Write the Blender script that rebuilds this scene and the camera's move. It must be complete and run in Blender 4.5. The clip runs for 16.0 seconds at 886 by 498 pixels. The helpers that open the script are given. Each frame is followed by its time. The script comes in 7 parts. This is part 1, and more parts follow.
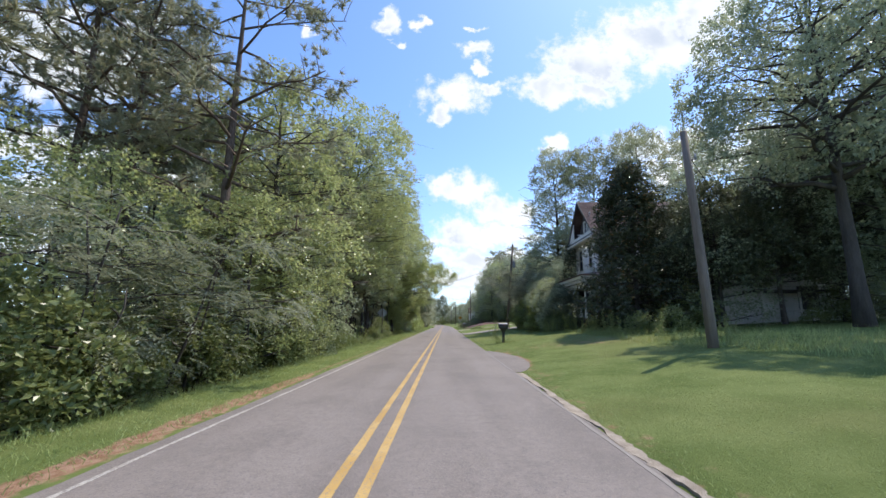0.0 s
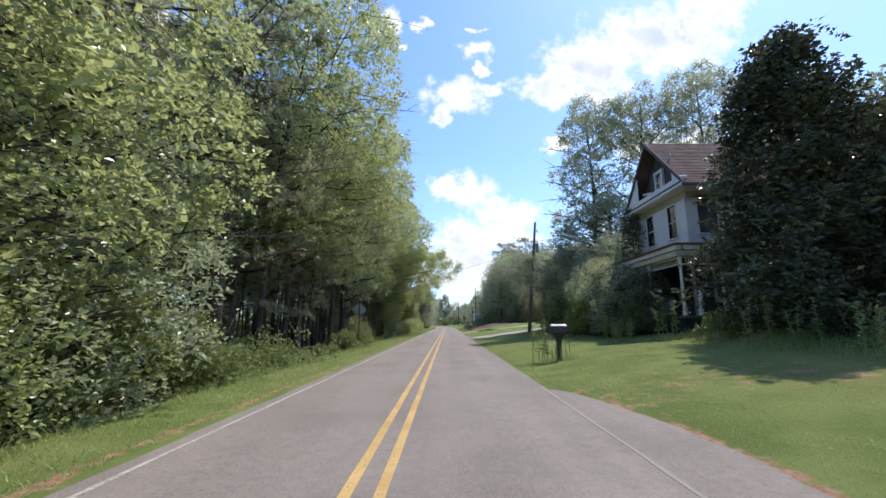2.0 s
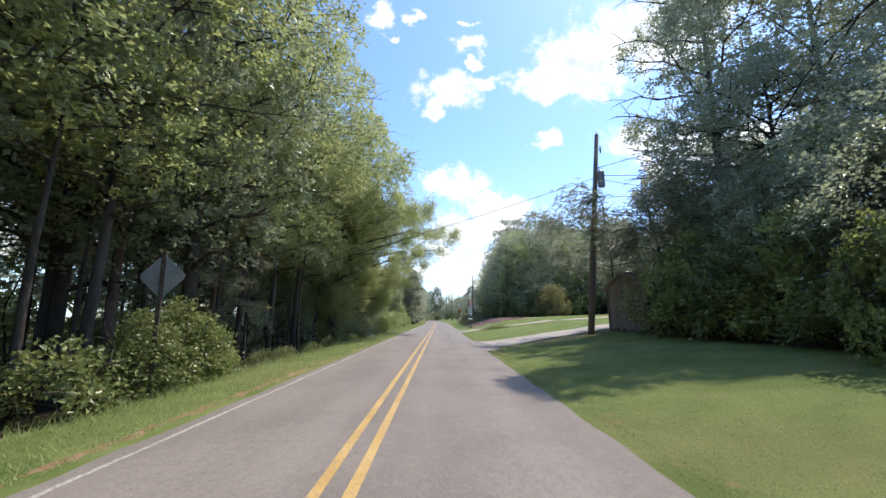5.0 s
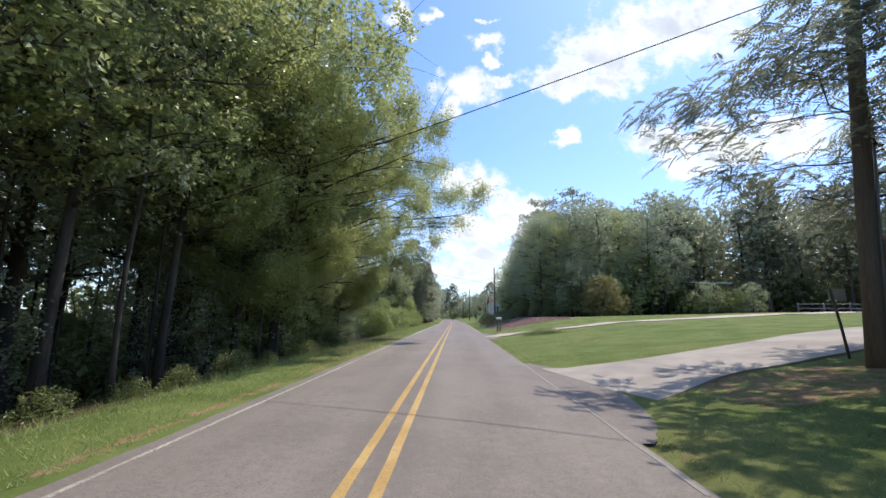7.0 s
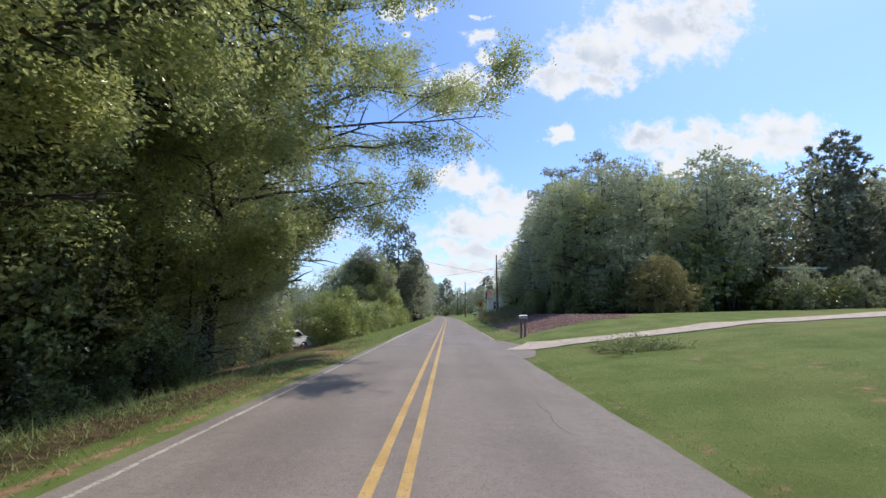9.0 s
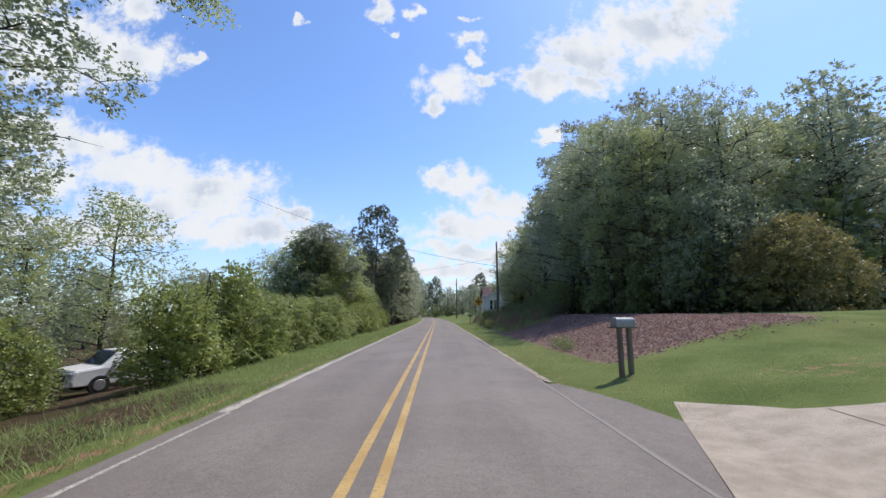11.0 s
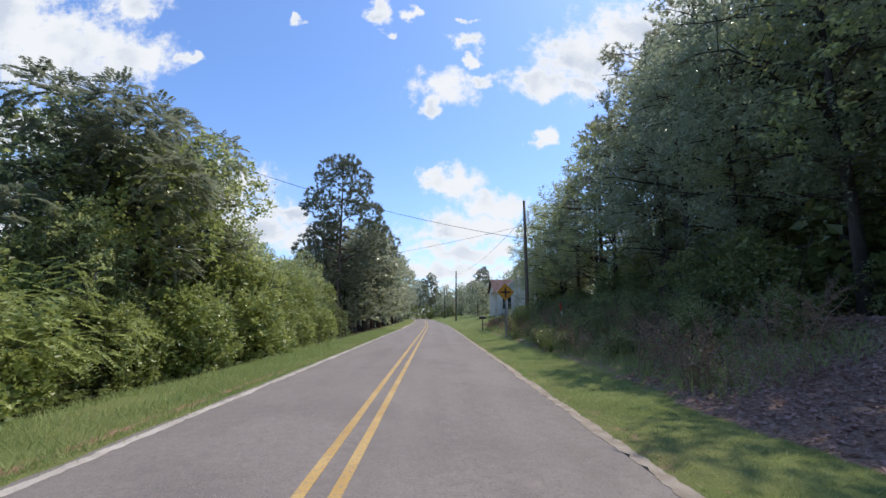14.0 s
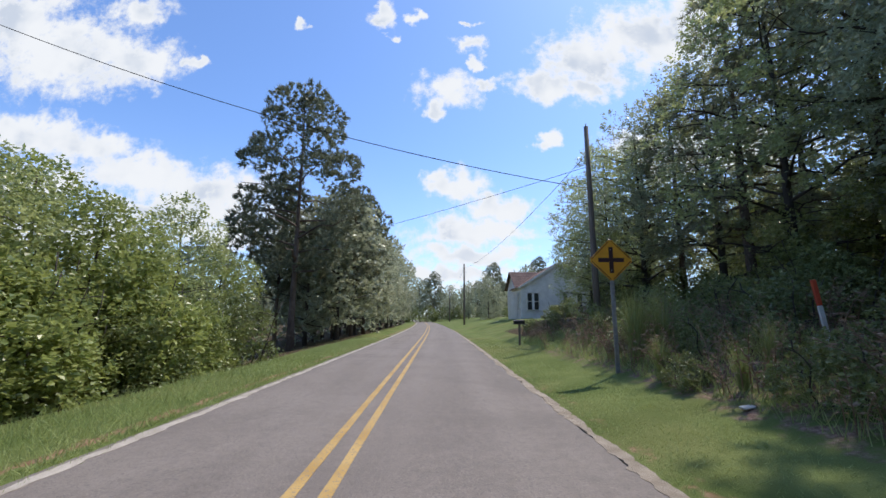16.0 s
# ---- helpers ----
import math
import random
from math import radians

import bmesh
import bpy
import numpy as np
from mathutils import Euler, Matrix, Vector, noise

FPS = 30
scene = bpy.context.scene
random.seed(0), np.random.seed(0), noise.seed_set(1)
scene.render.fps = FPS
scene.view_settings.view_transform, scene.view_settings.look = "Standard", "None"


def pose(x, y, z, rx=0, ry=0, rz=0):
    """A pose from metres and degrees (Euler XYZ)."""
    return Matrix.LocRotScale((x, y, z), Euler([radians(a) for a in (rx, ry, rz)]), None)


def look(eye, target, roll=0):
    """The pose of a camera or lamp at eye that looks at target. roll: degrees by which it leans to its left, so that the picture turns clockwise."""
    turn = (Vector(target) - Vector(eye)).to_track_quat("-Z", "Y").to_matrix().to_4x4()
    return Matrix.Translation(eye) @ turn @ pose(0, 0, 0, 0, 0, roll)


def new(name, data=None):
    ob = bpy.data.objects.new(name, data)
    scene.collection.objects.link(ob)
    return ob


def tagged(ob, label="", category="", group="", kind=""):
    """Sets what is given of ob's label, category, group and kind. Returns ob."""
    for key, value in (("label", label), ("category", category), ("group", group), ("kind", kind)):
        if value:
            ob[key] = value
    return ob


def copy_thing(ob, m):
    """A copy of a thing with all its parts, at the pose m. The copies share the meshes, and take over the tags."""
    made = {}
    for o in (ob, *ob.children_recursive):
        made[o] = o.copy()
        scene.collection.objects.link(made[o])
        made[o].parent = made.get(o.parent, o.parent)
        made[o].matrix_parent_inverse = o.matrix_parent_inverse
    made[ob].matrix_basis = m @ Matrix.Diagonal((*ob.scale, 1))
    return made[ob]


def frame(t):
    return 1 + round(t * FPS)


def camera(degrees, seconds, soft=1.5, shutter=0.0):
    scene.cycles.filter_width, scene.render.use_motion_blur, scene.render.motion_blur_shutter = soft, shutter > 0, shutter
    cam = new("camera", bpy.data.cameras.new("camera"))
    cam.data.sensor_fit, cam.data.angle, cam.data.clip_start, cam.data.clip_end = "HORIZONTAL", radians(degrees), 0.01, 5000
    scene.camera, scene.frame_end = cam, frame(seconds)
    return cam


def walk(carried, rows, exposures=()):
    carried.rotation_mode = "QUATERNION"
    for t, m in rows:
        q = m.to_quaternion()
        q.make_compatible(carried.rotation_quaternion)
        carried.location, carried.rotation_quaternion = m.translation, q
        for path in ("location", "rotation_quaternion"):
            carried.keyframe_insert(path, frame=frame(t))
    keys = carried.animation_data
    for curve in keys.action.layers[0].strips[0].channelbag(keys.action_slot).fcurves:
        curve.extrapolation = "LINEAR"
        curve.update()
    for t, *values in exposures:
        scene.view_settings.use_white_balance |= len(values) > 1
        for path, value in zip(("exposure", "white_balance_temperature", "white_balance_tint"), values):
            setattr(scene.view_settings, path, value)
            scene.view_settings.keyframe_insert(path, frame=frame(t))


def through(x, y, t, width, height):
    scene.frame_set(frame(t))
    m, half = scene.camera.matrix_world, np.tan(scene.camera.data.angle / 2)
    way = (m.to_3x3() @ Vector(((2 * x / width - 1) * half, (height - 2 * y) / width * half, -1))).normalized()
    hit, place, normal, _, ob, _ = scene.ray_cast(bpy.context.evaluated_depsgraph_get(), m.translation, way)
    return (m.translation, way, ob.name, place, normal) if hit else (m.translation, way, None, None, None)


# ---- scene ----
cam = camera(95.5, 16.0)
PATH = [
    (0.0, 0.840, 0.000, 1.42, 100.37, -0.05, 0.29),
    (0.5, 0.826, 2.981, 1.42, 100.67, 0.31, 0.72),
    (1.0, 0.783, 5.993, 1.42, 100.67, 0.31, 0.78),
    (1.5, 0.748, 9.035, 1.42, 100.54, 0.20, 0.71),
    (2.0, 0.717, 12.107, 1.42, 100.49, 0.08, 0.58),
    (2.5, 0.689, 15.208, 1.42, 100.39, 0.06, 0.26),
    (3.0, 0.661, 18.337, 1.42, 100.19, 0.03, -0.31),
    (3.5, 0.660, 21.493, 1.42, 100.08, 0.05, -0.82),
    (4.0, 0.826, 24.676, 1.42, 99.90, 0.23, -0.81),
    (6.5, 0.897, 40.968, 1.42, 99.61, -0.27, 0.94),
    (7.0, 0.779, 44.297, 1.42, 99.52, -0.44, 1.72),
    (7.5, 0.731, 47.648, 1.42, 99.55, -0.37, 2.00),
    (8.0, 0.658, 51.020, 1.42, 99.29, -0.40, 1.63),
    (8.5, 0.569, 54.412, 1.42, 99.27, -0.42, 1.19),
    (9.0, 0.494, 57.824, 1.42, 99.06, -0.50, 0.75),
    (9.5, 0.477, 61.255, 1.42, 98.98, -0.39, 0.30),
    (10.0, 0.535, 64.705, 1.42, 99.06, -0.03, -0.17),
    (12.5, 0.688, 82.202, 1.42, 99.29, -0.45, -1.25),
    (13.0, 0.745, 85.746, 1.42, 99.32, -0.48, -1.28),
    (13.5, 0.839, 89.304, 1.42, 99.36, -0.45, -1.31),
    (14.0, 0.918, 92.875, 1.42, 99.37, -0.28, -1.25),
    (14.5, 0.952, 96.458, 1.42, 99.50, -0.18, -1.22),
    (15.0, 1.025, 100.051, 1.42, 99.62, -0.05, -1.04),
    (15.5, 1.035, 103.656, 1.42, 99.68, 0.02, -0.82),
    (16.0, 1.046, 107.270, 1.42, 99.73, -0.29, -0.66),
]
walk(cam, [(t, pose(*row)) for t, *row in PATH],
     exposures=[(0, 0.0), (2, 0.05), (3, 0.15), (4, 0.25), (6.5, 0.06), (7, 0.0), (8, -0.2), (8.5, -0.25), (9.5, -0.25), (10, -0.2), (12.5, -0.46), (14, -0.24), (14.5, -0.18), (15, -0.08), (15.5, -0.14), (16, -0.25)])

# ---- light ----
SUN_TURN, SUN_HEIGHT = radians(48), radians(58)      # turn clockwise from the road's heading, height over the horizon
sun = new("sun", bpy.data.lights.new("sun", "SUN"))
sun.data.energy, sun.data.angle, sun.data.color = 4.4, radians(0.53), (1.0, 0.92, 0.80)
toward = Vector((math.sin(SUN_TURN) * math.cos(SUN_HEIGHT), math.cos(SUN_TURN) * math.cos(SUN_HEIGHT), math.sin(SUN_HEIGHT)))
sun.matrix_world = look(toward * 300, (0, 0, 0))


def link(tree, a, b):
    tree.links.new(a, b)


class Nodes:
    """Short hand for building node trees."""

    def __init__(self, tree):
        self.t = tree

    def put(self, kind, **settings):
        n = self.t.nodes.new(kind)
        for k, v in settings.items():
            setattr(n, k, v)
        return n

    def feed(self, socket, value):
        if isinstance(value, bpy.types.NodeSocket):
            self.t.links.new(value, socket)
        else:
            socket.default_value = value

    def math(self, op, a, b=0.0, clamp=False):
        n = self.put("ShaderNodeMath", operation=op, use_clamp=clamp)
        self.feed(n.inputs[0], a), self.feed(n.inputs[1], b)
        return n.outputs[0]

    def vec(self, op, a, b=(0, 0, 0)):
        n = self.put("ShaderNodeVectorMath", operation=op)
        self.feed(n.inputs[0], a), self.feed(n.inputs[1], b)
        return n.outputs["Value"] if op in ("LENGTH", "DOT_PRODUCT") else n.outputs[0]

    def noise(self, vector, scale, detail=4.0, rough=0.55):
        n = self.put("ShaderNodeTexNoise")
        if vector is not None:
            self.feed(n.inputs["Vector"], vector)
        n.inputs["Scale"].default_value, n.inputs["Detail"].default_value, n.inputs["Roughness"].default_value = scale, detail, rough
        return n.outputs["Fac"]

    def step(self, x, lo, hi):
        n = self.put("ShaderNodeMapRange", interpolation_type="SMOOTHSTEP")
        self.feed(n.inputs["Value"], x)
        n.inputs["From Min"].default_value, n.inputs["From Max"].default_value = lo, hi
        return n.outputs[0]

    def mix(self, f, a, b):
        n = self.put("ShaderNodeMix", data_type="RGBA")
        self.feed(n.inputs["Factor"], f)
        self.feed(n.inputs[6], a if isinstance(a, bpy.types.NodeSocket) else (*a, 1))
        self.feed(n.inputs[7], b if isinstance(b, bpy.types.NodeSocket) else (*b, 1))
        return n.outputs[2]


world = bpy.data.worlds.new("sky")
scene.world = world
world.use_nodes = True
N = Nodes(world.node_tree)
ground_of_sky = world.node_tree.nodes["Background"]
sky = N.put("ShaderNodeTexSky", sky_type="NISHITA", sun_disc=False, sun_elevation=SUN_HEIGHT, sun_rotation=SUN_TURN,
            air_density=1.0, dust_density=0.6, ozone_density=2.0)
# fair-weather clouds: soft lumps (heading, height, half width, half height), frayed by noise
BANK_HIGH = [(.586, .776, .21, .10), (.408, .70, .14, .09), (.28, .625, .09, .05), (.41, .60, .065, .035), (.73, .87, .11, .08), (.688, .741, .026, .015)]
BANK_SMALL = [(.019, .609, .085, .05), (-.012, .556, .05, .033), (.127, .627, .038, .014), (.076, .739, .04, .03), (.091, .683, .026, .016),
              (-.156, .841, .035, .04), (-.073, .841, .026, .018), (-.13, .769, .022, .018), (.086, .813, .026, .011), (.277, .455, .034, .02)]
BANK_LOW = [(.047, .335, .085, .042), (.156, .285, .10, .04), (-.011, .361, .03, .024), (.09, .22, .17, .036), (.074, .16, .16, .03), (.02, .11, .22, .025),
            (.2, .07, .25, .02)]
BANK_RIGHT = [(.523, .456, .085, .05), (.642, .472, .09, .04), (.878, .488, .115, .05), (.755, .43, .25, .046), (.592, .39, .09, .024)]
BANK_LEFT = [(-1.036, .706, .23, .125), (-.823, .677, .135, .075), (-1.157, .805, .14, .10), (-.829, .839, .09, .05), (-.667, .686, .03, .02),
             (-.383, .804, .024, .016)]
BANK_LEFT_LOW = [(-1.10, .47, .20, .06), (-.95, .43, .16, .05), (-1.05, .33, .2, .055), (-.768, .369, .17, .055), (-.607, .326, .19, .055), (-.671, .27, .26, .045),
                 (-.95, .204, .30, .05), (-.496, .209, .24, .045), (-.366, .262, .08, .03)]
ray = N.put("ShaderNodeTexCoord").outputs["Generated"]
parts = N.put("ShaderNodeSeparateXYZ")
link(world.node_tree, ray, parts.inputs[0])
ahead = N.math("MAXIMUM", parts.outputs[1], 0.02)
flat = N.put("ShaderNodeCombineXYZ")
link(world.node_tree, N.math("DIVIDE", parts.outputs[0], ahead), flat.inputs[0])
link(world.node_tree, N.math("DIVIDE", parts.outputs[2], ahead), flat.inputs[1])
wobble = N.put("ShaderNodeTexNoise")
link(world.node_tree, flat.outputs[0], wobble.inputs["Vector"])
wobble.inputs["Scale"].default_value, wobble.inputs["Detail"].default_value = 14.0, 5.0
shifted = N.vec("ADD", flat.outputs[0], N.vec("MULTIPLY", N.vec("SUBTRACT", wobble.outputs["Color"], (.5, .5, .5)), (.17, .12, 0)))


def bank(lumps, lift):
    best = None
    for u, v, a, b in lumps:
        d = N.vec("LENGTH", N.vec("MULTIPLY", N.vec("SUBTRACT", shifted, (u, v + lift, 0)), (.9 / a, .9 / b, 0)))
        inside = N.math("MULTIPLY", N.math("SUBTRACT", 1.06, d), 1.35)
        best = inside if best is None else N.math("SMOOTH_MAX", best, inside)
    return best


def cloud_field(lift):
    f = None
    for lumps in (BANK_HIGH, BANK_SMALL, BANK_LOW, BANK_RIGHT, BANK_LEFT, BANK_LEFT_LOW):
        b = bank(lumps, lift)
        f = b if f is None else N.math("MAXIMUM", f, b)
    return f


billow = N.noise(flat.outputs[0], 20.0, 8.0, 0.68)
fine = N.noise(flat.outputs[0], 60.0, 4.0, 0.6)
fray = N.math("ADD", N.math("MULTIPLY", N.math("SUBTRACT", billow, .5), 2.0), N.math("MULTIPLY", N.math("SUBTRACT", fine, .5), .6))
field = N.math("ADD", cloud_field(0), fray)
here = N.math("MULTIPLY", N.step(field, -.1, .8), N.step(parts.outputs[1], 0.03, 0.2))
# the rest of the sky, behind and above, has clouds of the same kind
other = N.math("MULTIPLY", N.step(N.noise(ray, 3.2, 7.0, 0.6), .56, .68), N.math("SUBTRACT", 1.0, N.step(parts.outputs[1], 0.03, 0.2)))
cover = N.math("MAXIMUM", here, other)
# thin milky veil low down
low = N.math("MULTIPLY", N.math("SUBTRACT", 1.0, N.step(parts.outputs[2], 0.0, 0.42)), .42)
veil = N.math("MULTIPLY", low, N.step(N.noise(flat.outputs[0], 3.0, 4.0, 0.6), .2, .7))
# thick undersides are greyer
under = N.math("MULTIPLY", N.step(field, .45, 1.2), N.step(N.noise(flat.outputs[0], 7.0, 3.0, .5), .42, .68))
white = N.mix(N.math("MULTIPLY", under, .8), (8.7, 9.0, 9.5), (5.3, 6.1, 7.5))
tint = N.put("ShaderNodeMix", data_type="RGBA", blend_type="MULTIPLY")
tint.inputs["Factor"].default_value = 1.0
link(world.node_tree, sky.outputs[0], tint.inputs[6])
tint.inputs[7].default_value = (1.50, 1.80, 2.28, 1)
whole = N.mix(cover, N.mix(veil, tint.outputs[2], (7.0, 7.9, 9.0)), white)
link(world.node_tree, whole, ground_of_sky.inputs["Color"])
ground_of_sky.inputs["Strength"].default_value = 0.12

# ---- materials ----
def material(name):
    m = bpy.data.materials.new(name)
    m.use_nodes = True
    n = Nodes(m.node_tree)
    b = m.node_tree.nodes["Principled BSDF"]
    return m, n, b


def place(n):
    return n.put("ShaderNodeTexCoord").outputs["Object"]


def spot(n):
    return n.put("ShaderNodeNewGeometry").outputs["Position"]


def bump(n, b, height, strength=0.4, distance=0.02):
    k = n.put("ShaderNodeBump")
    k.inputs["Strength"].default_value, k.inputs["Distance"].default_value = strength, distance
    n.feed(k.inputs["Height"], height)
    n.feed(b.inputs["Normal"], k.outputs[0])


def surface(name, dark, light, scale=6.0, rough=0.8, metal=0.0, grain=40.0, relief=0.3, stretch=(1, 1, 1), spread=0.25, own=True):
    """A weathered surface: two tones by broad patches and fine grain, with fine relief."""
    m, n, b = material(name)
    p = n.vec("MULTIPLY", place(n) if own else spot(n), stretch)
    broad, small = n.noise(p, scale, 5.0), n.noise(p, grain, 4.0, .65)
    f = n.math("ADD", n.math("MULTIPLY", n.step(broad, .3, .7), .6), n.math("MULTIPLY", n.step(small, .3, .7), .4))
    luck = n.put("ShaderNodeObjectInfo").outputs["Random"]
    f = n.math("ADD", f, n.math("MULTIPLY", n.math("SUBTRACT", luck, .5), spread), True)
    n.feed(b.inputs["Base Color"], n.mix(f, dark, light))
    n.feed(b.inputs["Roughness"], n.math("ADD", rough - .08, n.math("MULTIPLY", small, .16)))
    b.inputs["Metallic"].default_value = metal
    bump(n, b, small, relief)
    return m


def leaf_material(name, dark, mid, light, through=0.35, rough=0.45, dead=0.0):
    dark, mid, light = ((r * 1.0, g * .97, w * 1.14) for r, g, w in (dark, mid, light))
    m, n, b = material(name)
    one = n.put("ShaderNodeNewGeometry").outputs["Random Per Island"]
    luck = n.put("ShaderNodeObjectInfo").outputs["Random"]
    patch = n.noise(spot(n), .55, 3.0)
    f = n.math("ADD", n.math("MULTIPLY", one, .55), n.math("ADD", n.math("MULTIPLY", n.step(patch, .3, .7), .3), n.math("MULTIPLY", luck, .2)), True)
    ramp = n.put("ShaderNodeValToRGB")
    ramp.color_ramp.elements[0].color, ramp.color_ramp.elements[1].color = (*dark, 1), (*light, 1)
    e = ramp.color_ramp.elements.new(.5)
    e.color = (*mid, 1)
    n.feed(ramp.inputs[0], f)
    col = ramp.outputs[0]
    if dead:
        col = n.mix(n.step(one, 1 - dead, 1 - dead + .01), col, (.2, .13, .055))
    n.feed(b.inputs["Base Color"], col)
    b.inputs["Roughness"].default_value = rough
    b.inputs["Specular IOR Level"].default_value = 0.32
    t = n.put("ShaderNodeBsdfTranslucent")
    n.feed(t.inputs[0], n.mix(1 - through * 1.3, n.mix(.6, col, light), (0, 0, 0)))
    mx = n.put("ShaderNodeAddShader")
    link(m.node_tree, b.outputs[0], mx.inputs[0])
    link(m.node_tree, t.outputs[0], mx.inputs[1])
    link(m.node_tree, mx.outputs[0], m.node_tree.nodes["Material Output"].inputs[0])
    return m


LEAF_OAK = leaf_material("oak_leaf", (0.066, 0.086, 0.046), (0.132, 0.160, 0.082), (0.260, 0.290, 0.158), 0.77, .34)
LEAF_GUM = leaf_material("sweetgum_leaf", (0.066, 0.086, 0.034), (0.138, 0.170, 0.062), (0.330, 0.355, 0.130), 0.77, .34)
LEAF_MAGNOLIA = leaf_material("magnolia_leaf", (0.026, 0.034, 0.017), (0.052, 0.066, 0.031), (0.12, 0.132, 0.068), 0.2, .26, .05)
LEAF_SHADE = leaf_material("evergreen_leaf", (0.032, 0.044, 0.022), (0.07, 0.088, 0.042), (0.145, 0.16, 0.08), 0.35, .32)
LEAF_LOCUST = leaf_material("locust_leaf", (0.088, 0.106, 0.050), (0.165, 0.185, 0.09), (0.285, 0.298, 0.155), 0.75)
LEAF_MIMOSA = leaf_material("mimosa_leaf", (0.054, 0.07, 0.042), (0.115, 0.138, 0.078), (0.23, 0.245, 0.14), 0.55)
LEAF_SHRUB = leaf_material("shrub_leaf", (0.045, 0.064, 0.021), (0.105, 0.135, 0.040), (0.225, 0.250, 0.080), 0.42, .36)
LEAF_KUDZU = leaf_material("vine_leaf", (0.048, 0.068, 0.020), (0.135, 0.172, 0.045), (0.310, 0.345, 0.095), 0.52, .36)
LEAF_OLIVE = leaf_material("olive_leaf", (0.075, 0.075, 0.028), (0.16, 0.155, 0.05), (0.29, 0.26, 0.09), 0.45, .4)
NEEDLE = leaf_material("pine_needle", (0.064, 0.080, 0.045), (0.128, 0.148, 0.080), (0.245, 0.245, 0.135), 0.77, .45, .04)
LEAF_FAR = leaf_material("distant_leaf", (0.075, 0.090, 0.048), (0.142, 0.160, 0.085), (0.255, 0.268, 0.152), 0.77, .36)
WEED = leaf_material("weed_leaf", (.07, .10, .03), (.13, .17, .05), (.24, .27, .09), .4, .6)
STRAW = leaf_material("dry_stalk", (.10, .065, .035), (.19, .13, .075), (.32, .24, .14), .25, .7)
NEEDLE_DARK = leaf_material("dark_pine_needle", (0.045, 0.060, 0.032), (0.095, 0.115, 0.06), (0.175, 0.19, 0.1), 0.45, .45, .03)
FALLEN = leaf_material("fallen_leaf", (.14, .085, .06), (.29, .19, .14), (.44, .32, .25), .2, .7)
GRASS = leaf_material("grass_blade", (0.095, 0.14, 0.035), (0.155, 0.205, 0.055), (0.25, 0.285, 0.1), 0.55, .7)
BARK = surface("grey_bark", (.03, .024, .019), (.10, .085, .07), 3.0, .95, 0, 26.0, .9, (1, 1, .22))
BARK_PINE = surface("pine_bark", (.06, .04, .03), (.22, .165, .13), 2.5, .95, 0, 20.0, .9, (1, 1, .3))
POLE_WOOD = surface("pole_wood", (.10, .08, .065), (.27, .22, .18), 1.5, .9, 0, 34.0, .5, (1, 1, .06))
WHITE_PAINT = surface("old_white_paint", (.70, .68, .64), (.86, .84, .80), 1.3, .7, 0, 22.0, .2, own=False)
TRIM_PAINT = surface("trim_white_paint", (.64, .62, .57), (.84, .82, .77), 2.0, .6, 0, 18.0, .15, own=False)
# weathered grey boards; also the tone for shade painted under the porch and cornice
GREY_WOOD_AND_SHADE = surface("weathered_and_shaded_board", (.05, .045, .042), (.15, .135, .125), 2.0, .9, 0, 30.0, .4, (1, 1, .2), own=False)
# near-black boards; also painted shade for rooms, open gable and board gaps
DARK_ROOM = surface("near_black_board_and_shade", (.012, .011, .011), (.035, .03, .028), 2.0, .9, 0, 20.0, .2)
SHINGLE = surface("brown_shingle", (.075, .045, .04), (.17, .11, .095), 1.2, .95, 0, 45.0, .6, own=False)
SHED_WOOD = surface("shed_board", (.14, .115, .10), (.34, .29, .255), 2.0, .92, 0, 30.0, .5, (1, 1, .12))
RUSTY = surface("rusty_tin", (.17, .085, .05), (.36, .22, .15), 1.4, .75, .1, 24.0, .3, own=False)
GREEN_TIN = surface("green_tin", (.24, .33, .29), (.36, .46, .41), 1.5, .5, .2, 30.0, .1)
FENCE_GREY = surface("fence_grey", (.26, .24, .22), (.46, .43, .40), 2.0, .9, 0, 30.0, .3)
CREAM = surface("cream_soffit_paint", (.42, .38, .29), (.62, .57, .46), 2.0, .7, 0, 14.0, .2, own=False)
CONCRETE = surface("pale_concrete", (.25, .215, .185), (.43, .375, .325), .9, .9, 0, 60.0, .3, own=False)
GRAVEL = surface("pale_gravel", (.34, .27, .20), (.60, .50, .40), 2.5, .95, 0, 90.0, .8, own=False)
SHOULDER = surface("shoulder_gravel", (.22, .175, .13), (.46, .385, .305), 4.0, .95, 0, 70.0, .9, own=False)
SAND = surface("pale_sand", (.33, .28, .23), (.58, .52, .45), 3.0, .95, 0, 60.0, .5, own=False)
BLACK_PLASTIC = surface("black_plastic", (.008, .008, .009), (.02, .02, .022), 4.0, .42, 0, 60.0, .1)
PALE_LID = surface("pale_lid", (.30, .27, .27), (.60, .56, .56), 5.0, .45, .1, 40.0, .15)
STEEL = surface("galvanised_steel", (.28, .28, .29), (.48, .48, .49), 8.0, .5, .7, 60.0, .15)
POST_DARK = surface("rusted_post", (.06, .045, .035), (.15, .12, .10), 6.0, .8, .2, 50.0, .2)
GREY_TANK = surface("grey_enamel", (.22, .23, .24), (.36, .37, .38), 3.0, .45, .2, 40.0, .1)
WIRE = surface("black_cable", (.012, .012, .013), (.03, .03, .032), 2.0, .7, 0, 30.0, .1)
SIGN_YELLOW = surface("sign_yellow", (.62, .26, .012), (.80, .38, .02), 3.0, .5, 0, 60.0, .05)
SIGN_BLACK = surface("sign_black", (.03, .008, .007), (.05, .014, .012), 3.0, .6, 0, 50.0, .05)
